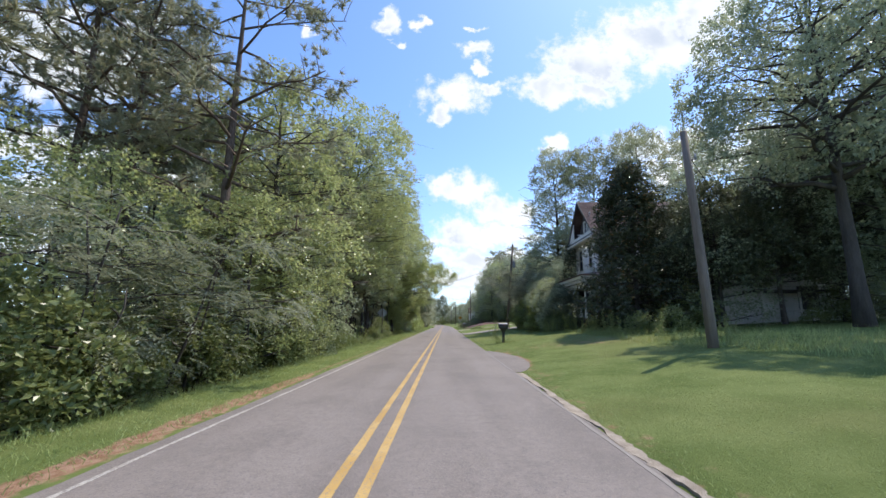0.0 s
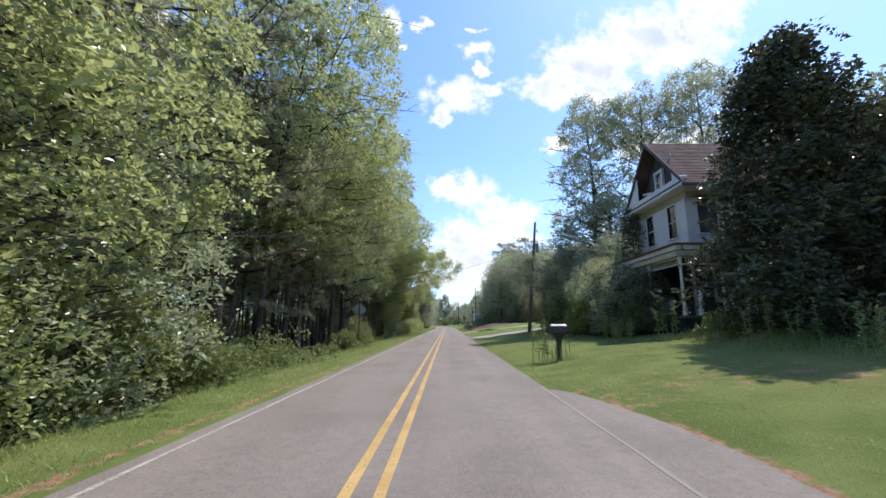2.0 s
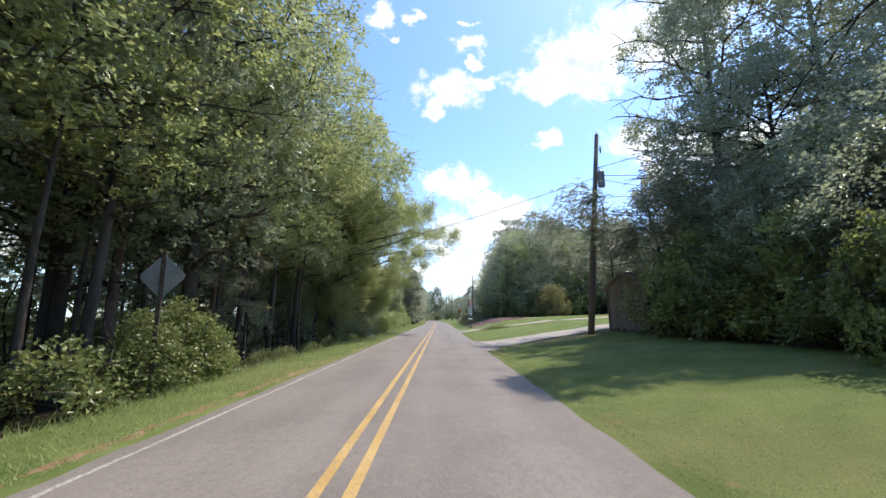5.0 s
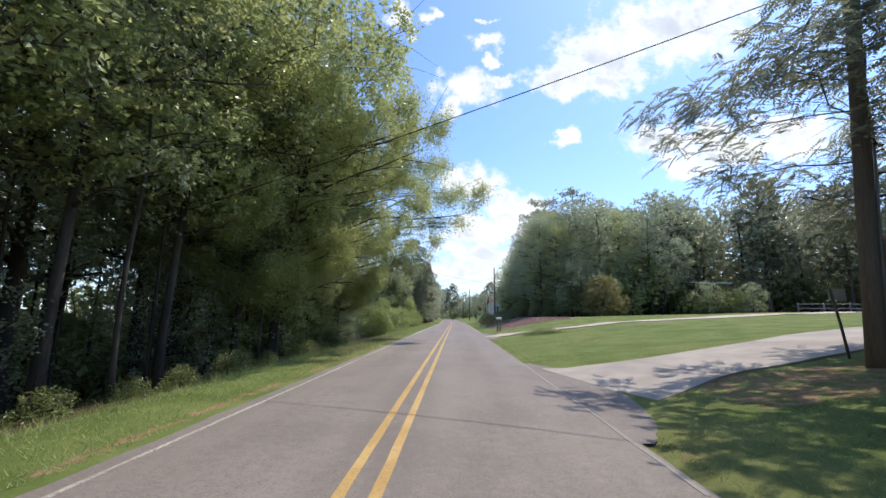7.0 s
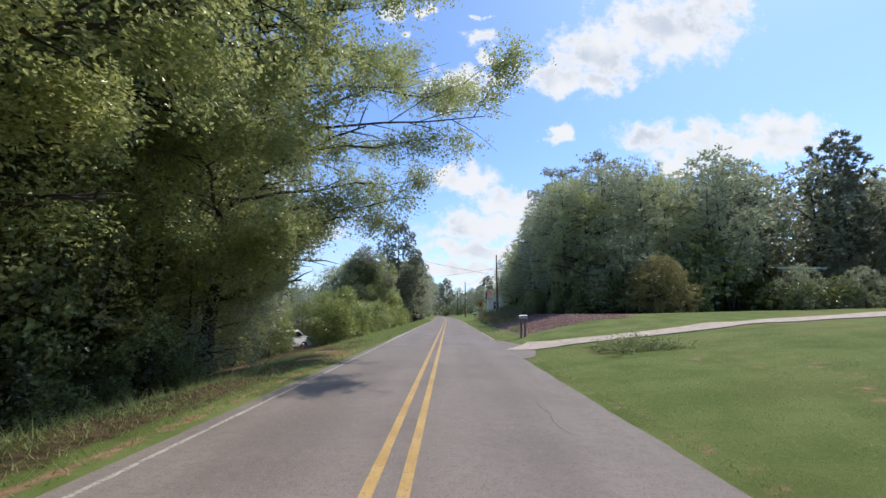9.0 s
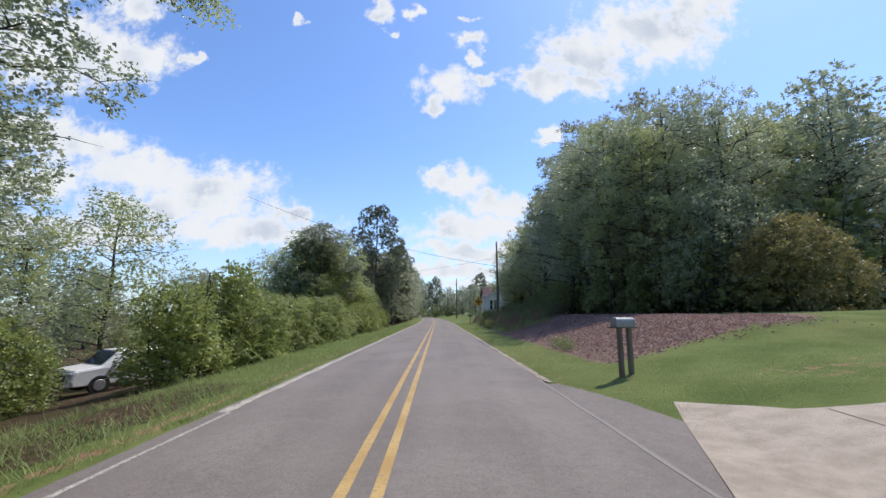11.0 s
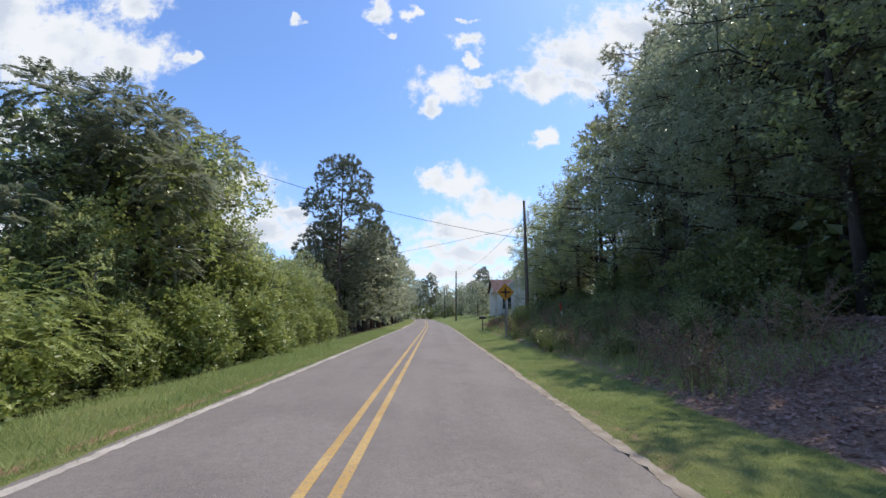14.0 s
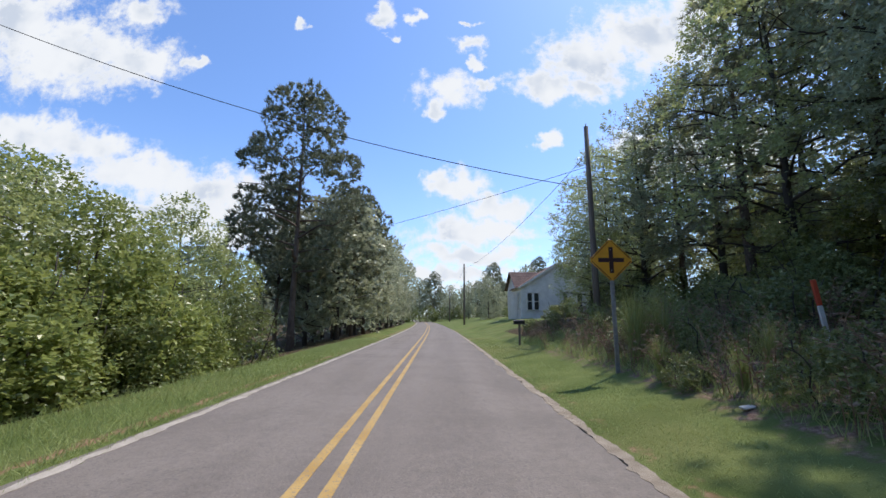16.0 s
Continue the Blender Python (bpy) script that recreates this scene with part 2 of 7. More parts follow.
ORANGE_RED = surface("marker_red", (.45, .05, .02), (.62, .10, .04), 4.0, .5, 0, 40.0, .05)
MARKER_WHITE = surface("marker_white", (.5, .48, .44), (.75, .73, .70), 4.0, .5, 0, 40.0, .05)
CAR_WHITE = surface("white_car_paint", (.70, .70, .70), (.82, .82, .82), 1.0, .25, 0, 30.0, .02)
RUBBER = surface("tyre_rubber", (.012, .012, .012), (.03, .03, .03), 6.0, .85, 0, 50.0, .3)
LAMP_GLASS = surface("headlight_lens", (.45, .47, .5), (.7, .72, .75), 3.0, .15, .3, 20.0, .05)
CAR_GREY = surface("grey_car_paint", (.25, .27, .3), (.36, .38, .4), 1.0, .3, .3, 30.0, .02)

glass, gn, gb = material("window_glass")
gb.inputs["Base Color"].default_value = (.03, .035, .04, 1)
gb.inputs["Roughness"].default_value = .08
gb.inputs["Specular IOR Level"].default_value = .8
n_ = gn.noise(place(gn), 2.0, 3.0)
bump(gn, gb, n_, .08)


def asphalt():
    m, n, b = material("worn_asphalt")
    p = spot(n)
    grit, stone = n.noise(p, 95.0, 4.0, .75), n.noise(p, 38.0, 4.0, .65)
    broad = n.noise(n.vec("MULTIPLY", p, (1, .12, 1)), .9, 5.0)
    blot = n.noise(p, .5, 4.0)
    sep = n.put("ShaderNodeSeparateXYZ")
    n.feed(sep.inputs[0], p)
    wheel = n.math("ABSOLUTE", n.math("SUBTRACT", n.math("ABSOLUTE", sep.outputs[0]), 1.35))
    worn = n.math("SUBTRACT", 1.0, n.step(n.math("ABSOLUTE", n.math("SUBTRACT", wheel, .72)), .0, .45))
    base = n.mix(n.step(broad, .3, .7), (0.188, 0.157, 0.136), (0.244, 0.206, 0.18))
    base = n.mix(n.math("MULTIPLY", n.step(blot, .42, .65), .6), base, (0.152, 0.127, 0.111))
    mottle = n.noise(p, 7.0, 6.0, .75)
    base = n.mix(n.math("MULTIPLY", n.step(mottle, .46, .62), .34), base, (0.135, 0.113, 0.1))
    base = n.mix(n.math("MULTIPLY", n.step(mottle, .46, .34), .25), base, (0.31, 0.265, 0.232))
    base = n.mix(n.math("MULTIPLY", worn, .22), base, (0.28, 0.237, 0.207))
    base = n.mix(n.math("MULTIPLY", n.step(grit, .5, .66), .7), base, (0.365, 0.318, 0.280))
    base = n.mix(n.math("MULTIPLY", n.step(stone, .53, .66), .6), base, (.10, .092, .09))
    n.feed(b.inputs["Base Color"], base)
    n.feed(b.inputs["Roughness"], n.math("ADD", .78, n.math("MULTIPLY", grit, .15)))
    bump(n, b, n.math("ADD", grit, n.math("MULTIPLY", stone, .6)), .5, .006)
    return m


def line_paint(name, dark, light, wear):
    m, n, b = material(name)
    p = spot(n)
    chips, broad, fine = n.noise(p, 28.0, 5.0, .7), n.noise(p, 1.3, 3.0), n.noise(p, 110.0, 3.0, .7)
    col = n.mix(n.step(broad, .3, .7), dark, light)
    f = n.step(n.math("ADD", chips, n.math("MULTIPLY", n.math("SUBTRACT", fine, .5), .6)), wear, wear + .08)
    n.feed(b.inputs["Base Color"], n.mix(f, col, (.24, .21, .185)))
    b.inputs["Roughness"].default_value = .7
    bump(n, b, fine, .3, .005)
    return m


ASPHALT = asphalt()
YELLOW_LINE = line_paint("yellow_line_paint", (.46, .275, .07), (.58, .38, .13), .55)
WHITE_LINE = line_paint("white_line_paint", (.42, .38, .33), (.56, .52, .46), .47)
WHITE_FADED = line_paint("faded_white_line", (.36, .32, .28), (.46, .42, .37), .3)
CRACK = surface("sealed_crack", (.06, .055, .05), (.11, .1, .09), 8.0, .9, 0, 60.0, .2, own=False)


def ground_material():
    """Mown grass, forest litter, red shoulder soil and a bank of fallen leaves, by the 'zone' attribute."""
    m, n, b = material("ground_cover")
    p = spot(n)
    zone = n.put("ShaderNodeAttribute", attribute_name="zone")
    z = n.put("ShaderNodeSeparateXYZ")
    n.feed(z.inputs[0], zone.outputs["Vector"])
    blade, tuft, broad, wide = n.noise(p, 70.0, 4.0, .7), n.noise(p, 9.0, 4.0, .6), n.noise(p, .8, 5.0), n.noise(p, .16, 4.0)
    green = n.mix(n.step(broad, .3, .7), (.114, .154, .043), (.186, .224, .075))
    green = n.mix(n.math("MULTIPLY", n.step(wide, .46, .7), .5), green, (.24, .215, .09))
    green = n.mix(n.math("MULTIPLY", n.step(blade, .5, .72), .55), green, (.07, .11, .02))
    green = n.mix(n.math("MULTIPLY", n.step(tuft, .6, .75), .4), green, (.21, .23, .08))
    litter = n.mix(n.step(tuft, .35, .65), (.045, .03, .018), (.13, .09, .055))
    litter = n.mix(n.math("MULTIPLY", n.step(broad, .5, .65), .6), litter, (.05, .075, .02))
    soil = n.mix(n.step(tuft, .3, .7), (.26, .145, .085), (.42, .27, .18))
    soil = n.mix(n.math("MULTIPLY", n.step(blade, .5, .7), .4), soil, (.20, .12, .075))
    leaves = n.mix(n.step(n.noise(p, 16.0, 4.0, .7), .35, .65), (.145, .09, .067), (.325, .228, .18))
    rag = n.math("MULTIPLY", n.math("SUBTRACT", n.noise(p, 3.2, 5.0, .65), .5), .9)

    def over(base, top, k):
        return n.mix(n.step(n.math("ADD", z.outputs[k], rag), .4, .6), base, top)
    col = over(over(over(green, litter, 0), soil, 1), leaves, 2)
    n.feed(b.inputs["Base Color"], col)
    b.inputs["Roughness"].default_value = .95
    b.inputs["Specular IOR Level"].default_value = .1
    bump(n, b, n.math("ADD", blade, n.math("MULTIPLY", tuft, 1.2)), .7, .03)
    return m


GROUND = ground_material()

# ---- mesh helpers ----
def part(name, bm, mat, parent=None, label=""):
    me = bpy.data.meshes.new(name)
    bm.to_mesh(me)
    bm.free()
    me.materials.append(mat)
    ob = new(name, me)
    ob.parent = parent
    return tagged(ob, label)


def thing(name, at, label, category, group="", turn=0.0):
    ob = new(name)
    ob.empty_display_size = .2
    ob.matrix_basis = pose(*at, 0, 0, turn)
    return tagged(ob, label, category, group)


def add_box(bm, x0, x1, y0, y1, z0, z1, bevel=0.0):
    vs = bmesh.ops.create_cube(bm, size=1)["verts"]
    for v in vs:
        v.co = Vector(((x0 + x1) / 2 + v.co.x * (x1 - x0), (y0 + y1) / 2 + v.co.y * (y1 - y0), (z0 + z1) / 2 + v.co.z * (z1 - z0)))
    if bevel:
        edges = list({e for v in vs for e in v.link_edges})
        bmesh.ops.bevel(bm, geom=edges, offset=bevel, segments=1, affect="EDGES")
    return bm


def box(x0, x1, y0, y1, z0, z1, bevel=0.0):
    return add_box(bmesh.new(), x0, x1, y0, y1, z0, z1, bevel)


def tube_data(points, radii, sides, verts, faces):
    """Adds a tapered tube along points to lists of verts and faces."""
    start = len(verts)
    pts = [Vector(p) for p in points]
    side = None
    for i, p in enumerate(pts):
        d = (pts[min(i + 1, len(pts) - 1)] - pts[max(i - 1, 0)]).normalized()
        ref = side if side is not None else (Vector((1, 0, 0)) if abs(d.x) < .8 else Vector((0, 1, 0)))
        u = (ref - d * ref.dot(d)).normalized()
        side = u
        w = d.cross(u)
        for k in range(sides):
            a = 2 * math.pi * k / sides
            verts.append(p + (u * math.cos(a) + w * math.sin(a)) * radii[i])
    for i in range(len(pts) - 1):
        for k in range(sides):
            a, b = start + i * sides + k, start + i * sides + (k + 1) % sides
            faces.append((a, b, b + sides, a + sides))
    faces.append(tuple(range(start + sides - 1, start - 1, -1)))
    end = start + (len(pts) - 1) * sides
    faces.append(tuple(range(end, end + sides)))


def mesh_of(name, verts, faces, mat, smooth=False):
    me = bpy.data.meshes.new(name)
    me.from_pydata(verts, [], faces)
    me.materials.append(mat)
    if smooth:
        me.polygons.foreach_set("use_smooth", [True] * len(me.polygons))
    me.update()
    return me


def tube(name, points, radii, sides, mat, parent=None, label=""):
    v, f = [], []
    tube_data(points, radii, sides, v, f)
    ob = new(name, mesh_of(name, v, f, mat, True))
    ob.parent = parent
    return tagged(ob, label)


def smooth01(x):
    x = min(1.0, max(0.0, x))
    return x * x * (3 - 2 * x)


# ---- land and road ----
def road_x(y):
    """The centre line: straight, then easing to the left."""
    return 0.0 if y < 130 else -(y - 130) ** 2 / 3400 if y < 300 else -8.5 - (y - 300) * .1


APRONS = ((12.5, 21.5, .95), (49.4, 57.5, 1.0), (71.5, 80.5, 1.0))


def apron_edge(y):
    """How far out the asphalt reaches beside the lane."""
    for ya, yb, wide in APRONS:
        if ya < y < yb:
            return 3.02 + wide * math.sin(math.pi * (y - ya) / (yb - ya)) ** .7
    return 3.02


def land(x, y):
    """Height of the ground; the road's crown is at 0."""
    x = x - road_x(y)
    lump = .05 * noise.noise((x * .35, y * .35, 0)) + .10 * noise.noise((x * .09, y * .09, 3))
    if -2.75 < x < 3.15:
        return -.07
    if x >= 3.15:
        edge = apron_edge(y) + .06
        if x < edge:
            return -.075
        d = x - max(3.15, edge)
        lawn = -.03 + min(d, 9) * .118 + max(0, min(d - 9, 18)) * .045
        bank_z = -.03 + min(d, 1.7) * .07 + max(0, min(d - 1.7, 4.6)) * .275 + max(0, min(d - 6.3, 25)) * .03
        f = smooth01((y - 79) / 7)
        far = smooth01((y - 150) / 30)
        z = (lawn * (1 - f) + bank_z * f) * (1 - far) + far * min(d, 14) * .12
        return z + lump * smooth01(d / 2.5)
    d = -2.75 - x
    z = -.03 - max(0, min(d - 1.6, 9)) * .19 * (1 - .5 * smooth01((y - 130) / 20))
    return z + lump * smooth01(d / 2.5)


def spaced(*runs):
    out = []
    for a, b, s in runs:
        n = max(1, round((b - a) / s))
        out += [a + (b - a) * i / n for i in range(n)]
    return out + [runs[-1][1]]


def drive_one(x, y):
    """The concrete driveway's middle runs off the road at a slant."""
    return 3.1 < x < 26 and abs(y - (54.0 + (x - 3) * .18 + max(0, x - 9) * .2)) < 1.75 - min(.2, .03 * (x - 3))


gx = spaced((-2600, -600, 1000), (-600, -120, 120), (-120, -40, 16), (-40, -14, 3), (-14, -5.6, .8), (-5.6, -2.75, .28), (-2.75, -2.7, .05), (-2.7, 2.98, 2.84), (2.98, 3.15, .17), (3.15, 12, .3), (12, 24, 1),
            (24, 60, 4), (60, 140, 20), (140, 600, 115), (600, 2600, 1000))
gy = spaced((-700, -100, 200), (-100, -20, 16), (-20, 130, .5), (130, 200, 2.5), (200, 330, 10), (330, 800, 80), (800, 4200, 850))
verts, zones = [], []
for y in gy:
    for x in gx:
        wx = x + road_x(y)
        verts.append((wx, y, land(wx, y)))
        wood = smooth01((-x - 4.7) / 1.2) * (1 - smooth01((y - 69) / 3)) if x < 0 else 0
        wood = max(wood, smooth01((-x - 5.2) / 1.5) * smooth01((y - 77) / 3) if x < 0 else 0)
        wood = max(wood, smooth01((x - 10.5) / 2) * smooth01((y - 97) / 4) * (1 - smooth01((y - 150) / 10)))
        wood = max(wood, .75 * smooth01((x - 8.2) / 2) * smooth01((y - 33) / 3) * (1 - smooth01((y - 51) / 2)))
        wood = max(wood, .8 * smooth01((x - 5.4) / 1.0) * smooth01((y - 99) / 3) * (1 - smooth01((y - 135) / 10)))
        wood = max(wood, smooth01((abs(x) - 34) / 8) * .8)
        # verge litter, strengthened to darken the ground for the overhanging tree's shade
        if x < 0 and 60 < y < 81:
            wood = max(wood, .72 * smooth01((-x - 2.9) / .7))
        dirt = max(0, 1 - abs(x + 3.0) / .42) * (.95 if y < 12 else .62) if x < 0 else max(0, 1 - abs(x - 3.3) / .3) * .75
        if x < 0 and 69 < y < 76:
            dirt = max(dirt, (1 - abs(y - 72.4) / 2.6) * smooth01((-x - 2.6) / .5) * .95)
        if 3 < x < 4.9 and 12.5 < y < 21.5:
            dirt = max(dirt, .62 * max(0, 1 - abs(x - 3.1 - .95 * math.sin(math.pi * (y - 12.5) / 9) ** .7) / .45))
        if 5 < x < 9.5 and 50 < y < 53.4:
            dirt = max(dirt, .5)
        if x > 3.4:
            dirt = max(dirt, .4 * smooth01((noise.noise((x * .22, y * .22, 9)) - .15) / .3) * (1 if y < 80 else 0))
        leafy = smooth01((x - 4.5) / .6) * smooth01((y - 81 + (x - 6) * -.25) / 2.5) * (1 - smooth01((x - 11.5) / 3)) * (1 - smooth01((y - 122) / 6))
        zones.append((wood, dirt, leafy * (.95 if y < 100 else .5)))
W = len(gx)
faces = [(j * W + i, j * W + i + 1, (j + 1) * W + i + 1, (j + 1) * W + i) for j in range(len(gy) - 1) for i in range(W - 1)]
me = mesh_of("ground", verts, faces, GROUND, True)
layer = me.attributes.new("zone", "FLOAT_VECTOR", "POINT")
layer.data.foreach_set("vector", [c for z in zones for c in z])
tagged(new("ground", me), "mown grass land with leaf litter under trees and bare red soil beside the road", "ground", kind="structure")


def strip(name, x0, x1, z, mat, y0, y1, step, ragged=0.0, thick=.05, seed=0, kind="structure", label="", parent=None, cross=0.0):
    """A long band laid along the road between two offsets of its centre line, with worn edges."""
    v, f = [], []
    ys = spaced((y0, y1, step))
    for y in ys:
        c = road_x(y)
        a = x0 + ragged * (noise.noise((y * .9, seed, 1)) + .5 * noise.noise((y * 3.1, seed, 2)) + .6 * noise.noise((y * 8.3, seed, 3)))
        b = x1 + ragged * (noise.noise((y * .9, seed, 5)) + .5 * noise.noise((y * 3.1, seed, 6)) + .6 * noise.noise((y * 8.3, seed, 7)))
        for k in range(5):
            x = a + (b - a) * k / 4
            v.append((c + x, y, z - cross * x * x))
        v.append((c + b, y, z - thick - cross * b * b))
        v.append((c + a, y, z - thick - cross * a * a))
    for j in range(len(ys) - 1):
        for k in range(7):
            f.append((j * 7 + k, j * 7 + (k + 1) % 7, (j + 1) * 7 + (k + 1) % 7, (j + 1) * 7 + k))
    ob = new(name, mesh_of(name, v, f, mat))
    ob.parent = parent
    return tagged(ob, label, kind=kind) if parent is None else tagged(ob, label)


road = strip("road", -2.72, 2.97, 0, ASPHALT, -60, 420, .4, .05, .12, 1, label="worn grey asphalt two-lane country road", cross=.004)
strip("yellow_line", -.20, -.095, .005, YELLOW_LINE, -40, 330, .5, .006, .004, 2, parent=road, label="faded yellow centre line", cross=.004)
strip("yellow_line", .095, .20, .005, YELLOW_LINE, -40, 330, .5, .006, .004, 3, parent=road, label="faded yellow centre line", cross=.004)
strip("edge_line", -2.50, -2.435, .004, WHITE_LINE, -40, 78, .5, .02, .004, 4, parent=road, label="worn white edge line", cross=.004)
strip("edge_line", -2.64, -2.50, .004, SAND, 78, 330, .06, .07, .004, 4, parent=road, label="worn edge line under pale sand", cross=.004)
for ya, yb in ((-40, 22), (48, 58), (70, 81), (140, 330)):
    strip("edge_line", 2.86, 2.92, .004, WHITE_FADED, ya, yb, .5, .022, .004, 5, parent=road, label="worn white edge line", cross=.004)
for k, (ya, yb, xa, xb) in enumerate(((-40, 12.3, 2.97, 3.12), (80.7, 160, 2.95, 3.13))):
    strip("gravel_edge", xa, xb, -.009, SHOULDER, ya, yb, .05, .10, .06, 7 + 3 * k, label="ragged strip of pale gravel along the road edge", cross=.0024)
# asphalt widening beside the lawn and at the driveways
for k, (ya, yb, wide) in enumerate(APRONS):
    v, f = [], []
    ys = spaced((ya, yb, .12))
    for y in ys:
        b = apron_edge(y) + .07 + .07 * noise.noise((y * 1.9, k, 0)) + .05 * noise.noise((y * 7.0, k, 3))
        v += [(2.80, y, -.042), (b, y, -.028), (b, y, -.12), (2.80, y, -.12)]
    for j in range(len(ys) - 1):
        for q in range(4):
            f.append((j * 4 + q, j * 4 + (q + 1) % 4, j * 4 + 4 + (q + 1) % 4, j * 4 + 4 + q))
    tagged(new("road_shoulder", mesh_of("road_shoulder", v, f, ASPHALT)), "worn asphalt apron widening the road edge", kind="structure")
# cracks: one across the road, others wandering along the lanes
crack_runs = [[(-2.6 + .35 * i, 51.3 + .12 * noise.noise((i * .7, 4, 4))) for i in range(17)]]
for s, (x, y, n) in enumerate(((1.75, 86.5, 16), (2.0, 63, 9), (1.6, 101, 8))):
    run = []
    for i in range(n):
        run.append((x + .18 * noise.noise((i * .4, s, 8)) - .012 * i, y + i * .33))
    crack_runs.append(run)
for run in crack_runs:
    v, f = [], []
    for i, (x, y) in enumerate(run):
        w = .0028 + .002 * noise.noise((i * 1.3, 2, 2))
        across = run is crack_runs[0]
        z = .0045 - .004 * x * x
        v += [(x, y - w, z), (x, y + w, z)] if across else [(x - w, y, z), (x + w, y, z)]
        if i:
            a = 2 * i - 2
            f.append((a, a + 1, a + 3, a + 2) if not across else (a, a + 2, a + 3, a + 1))
    ob = new("crack", mesh_of("crack", v, f, CRACK))
    ob.parent = road


def driveway(name, line, half, mat, label, joints=0):
    """A slab that follows the ground along a line of (x, y)."""
    pts = [Vector(p) for p in line]
    v, f, n = [], [], 0
    dense = []
    for a, b in zip(pts, pts[1:]):
        k = max(1, int((b - a).length / .5))
        dense += [a.lerp(b, i / k) for i in range(k)]
    dense.append(pts[-1])
    for i, p in enumerate(dense):
        d = (dense[min(i + 1, len(dense) - 1)] - dense[max(0, i - 1)]).normalized()
        s = Vector((-d.y, d.x))
        flare = half + .9 * max(0, 1 - i / 5) ** 1.5
        for k in range(5):
            q = p + s * flare * (k / 2 - 1) * (1 + .03 * noise.noise((i * .5, k, 0)))
            v.append((q.x, q.y, max(land(q.x, q.y), -.03) + .045 * min(1, i / 4) + .003))
        for k in (1, -1):
            q = p + s * flare * k
            v.append((q.x, q.y, min(land(q.x, q.y), -.03) - .1))
    for j in range(len(dense) - 1):
        for k in range(7):
            f.append((j * 7 + k, j * 7 + (k + 1) % 7, (j + 1) * 7 + (k + 1) % 7, (j + 1) * 7 + k))
    ob = new(name, mesh_of(name, v, f, mat))
    tagged(ob, label, kind="structure")
    for j in range(4, len(dense) - 2, joints or 10 ** 6):
        d = (dense[j + 1] - dense[j]).normalized()
        s = Vector((-d.y, d.x))
        jv = []
        for k in range(9):
            q = dense[j] + s * half * (k / 4 - 1)
            for w in (-.008, .008):
                r = q + d * w
                jv.append((r.x, r.y, max(land(r.x, r.y), -.03) + .052))
        o = new("joint", mesh_of("joint", jv, [(2 * i, 2 * i + 1, 2 * i + 3, 2 * i + 2) for i in range(8)], CRACK))
        o.parent = ob


driveway("driveway", [(3.75, 54.0), (5, 54.3), (8, 55.0), (12, 56.2), (18, 58.5), (26, 62)], 1.45, CONCRETE, "pale concrete driveway slab with joints", 8)
driveway("driveway", [(3.6, 76.5), (5, 75.9), (8, 75.6), (12, 76.2), (17, 77.7), (24, 79.8), (34, 83), (46, 88)], 1.15, GRAVEL, "pale gravel driveway curving over the lawn")

# ---- plants ----
def leaf_quads(centre, axis, normal, length, width, fold=.12):
    """Pointed, slightly folded leaves: arrays of centres, axes and normals to vertices and faces."""
    n = len(centre)
    axis = axis / np.maximum(np.linalg.norm(axis, axis=1, keepdims=True), 1e-6)
    side = np.cross(axis, normal)
    side /= np.maximum(np.linalg.norm(side, axis=1, keepdims=True), 1e-6)
    up = np.cross(side, axis)
    L, Wd = length[:, None], width[:, None]
    v = np.empty((n, 4, 3))
    v[:, 0] = centre
    v[:, 1] = centre + axis * L * .42 + side * Wd + up * L * fold
    v[:, 2] = centre + axis * L - up * L * .08
    v[:, 3] = centre + axis * L * .42 - side * Wd + up * L * fold
    return v.reshape(-1, 3), np.arange(n * 4).reshape(n, 4)


def needle_tris(centre, axis, length, width, rng):
    n = len(centre)
    axis = axis / np.maximum(np.linalg.norm(axis, axis=1, keepdims=True), 1e-6)
    side = np.cross(axis, rng.normal(size=(n, 3)))
    side /= np.maximum(np.linalg.norm(side, axis=1, keepdims=True), 1e-6)
    v = np.empty((n, 3, 3))
    v[:, 0] = centre - side * width
    v[:, 1] = centre + side * width
    v[:, 2] = centre + axis * length[:, None]
    return v.reshape(-1, 3), np.arange(n * 3).reshape(n, 3)


def profile(shape, h):
    """Half width of a crown, from its foot (0) to its top (1)."""
    if shape == "cone":
        return (1 - h) ** .62 * min(1, .62 + h * 3.2)
    if shape == "dome":
        return math.sqrt(max(.02, 1 - h * h)) * min(1, .75 + h)
    if shape == "column":
        return min(1, .5 + h * 2.2) * math.sqrt(max(.03, 1 - max(0, (h - .45) / .56) ** 2))
    if shape == "vase":
        return (.35 + .75 * min(1, h * 1.6)) * math.sqrt(max(.03, 1 - max(0, (h - .5) / .51) ** 2))
    return math.sqrt(max(.03, 1 - ((h - .42) / .6) ** 2))


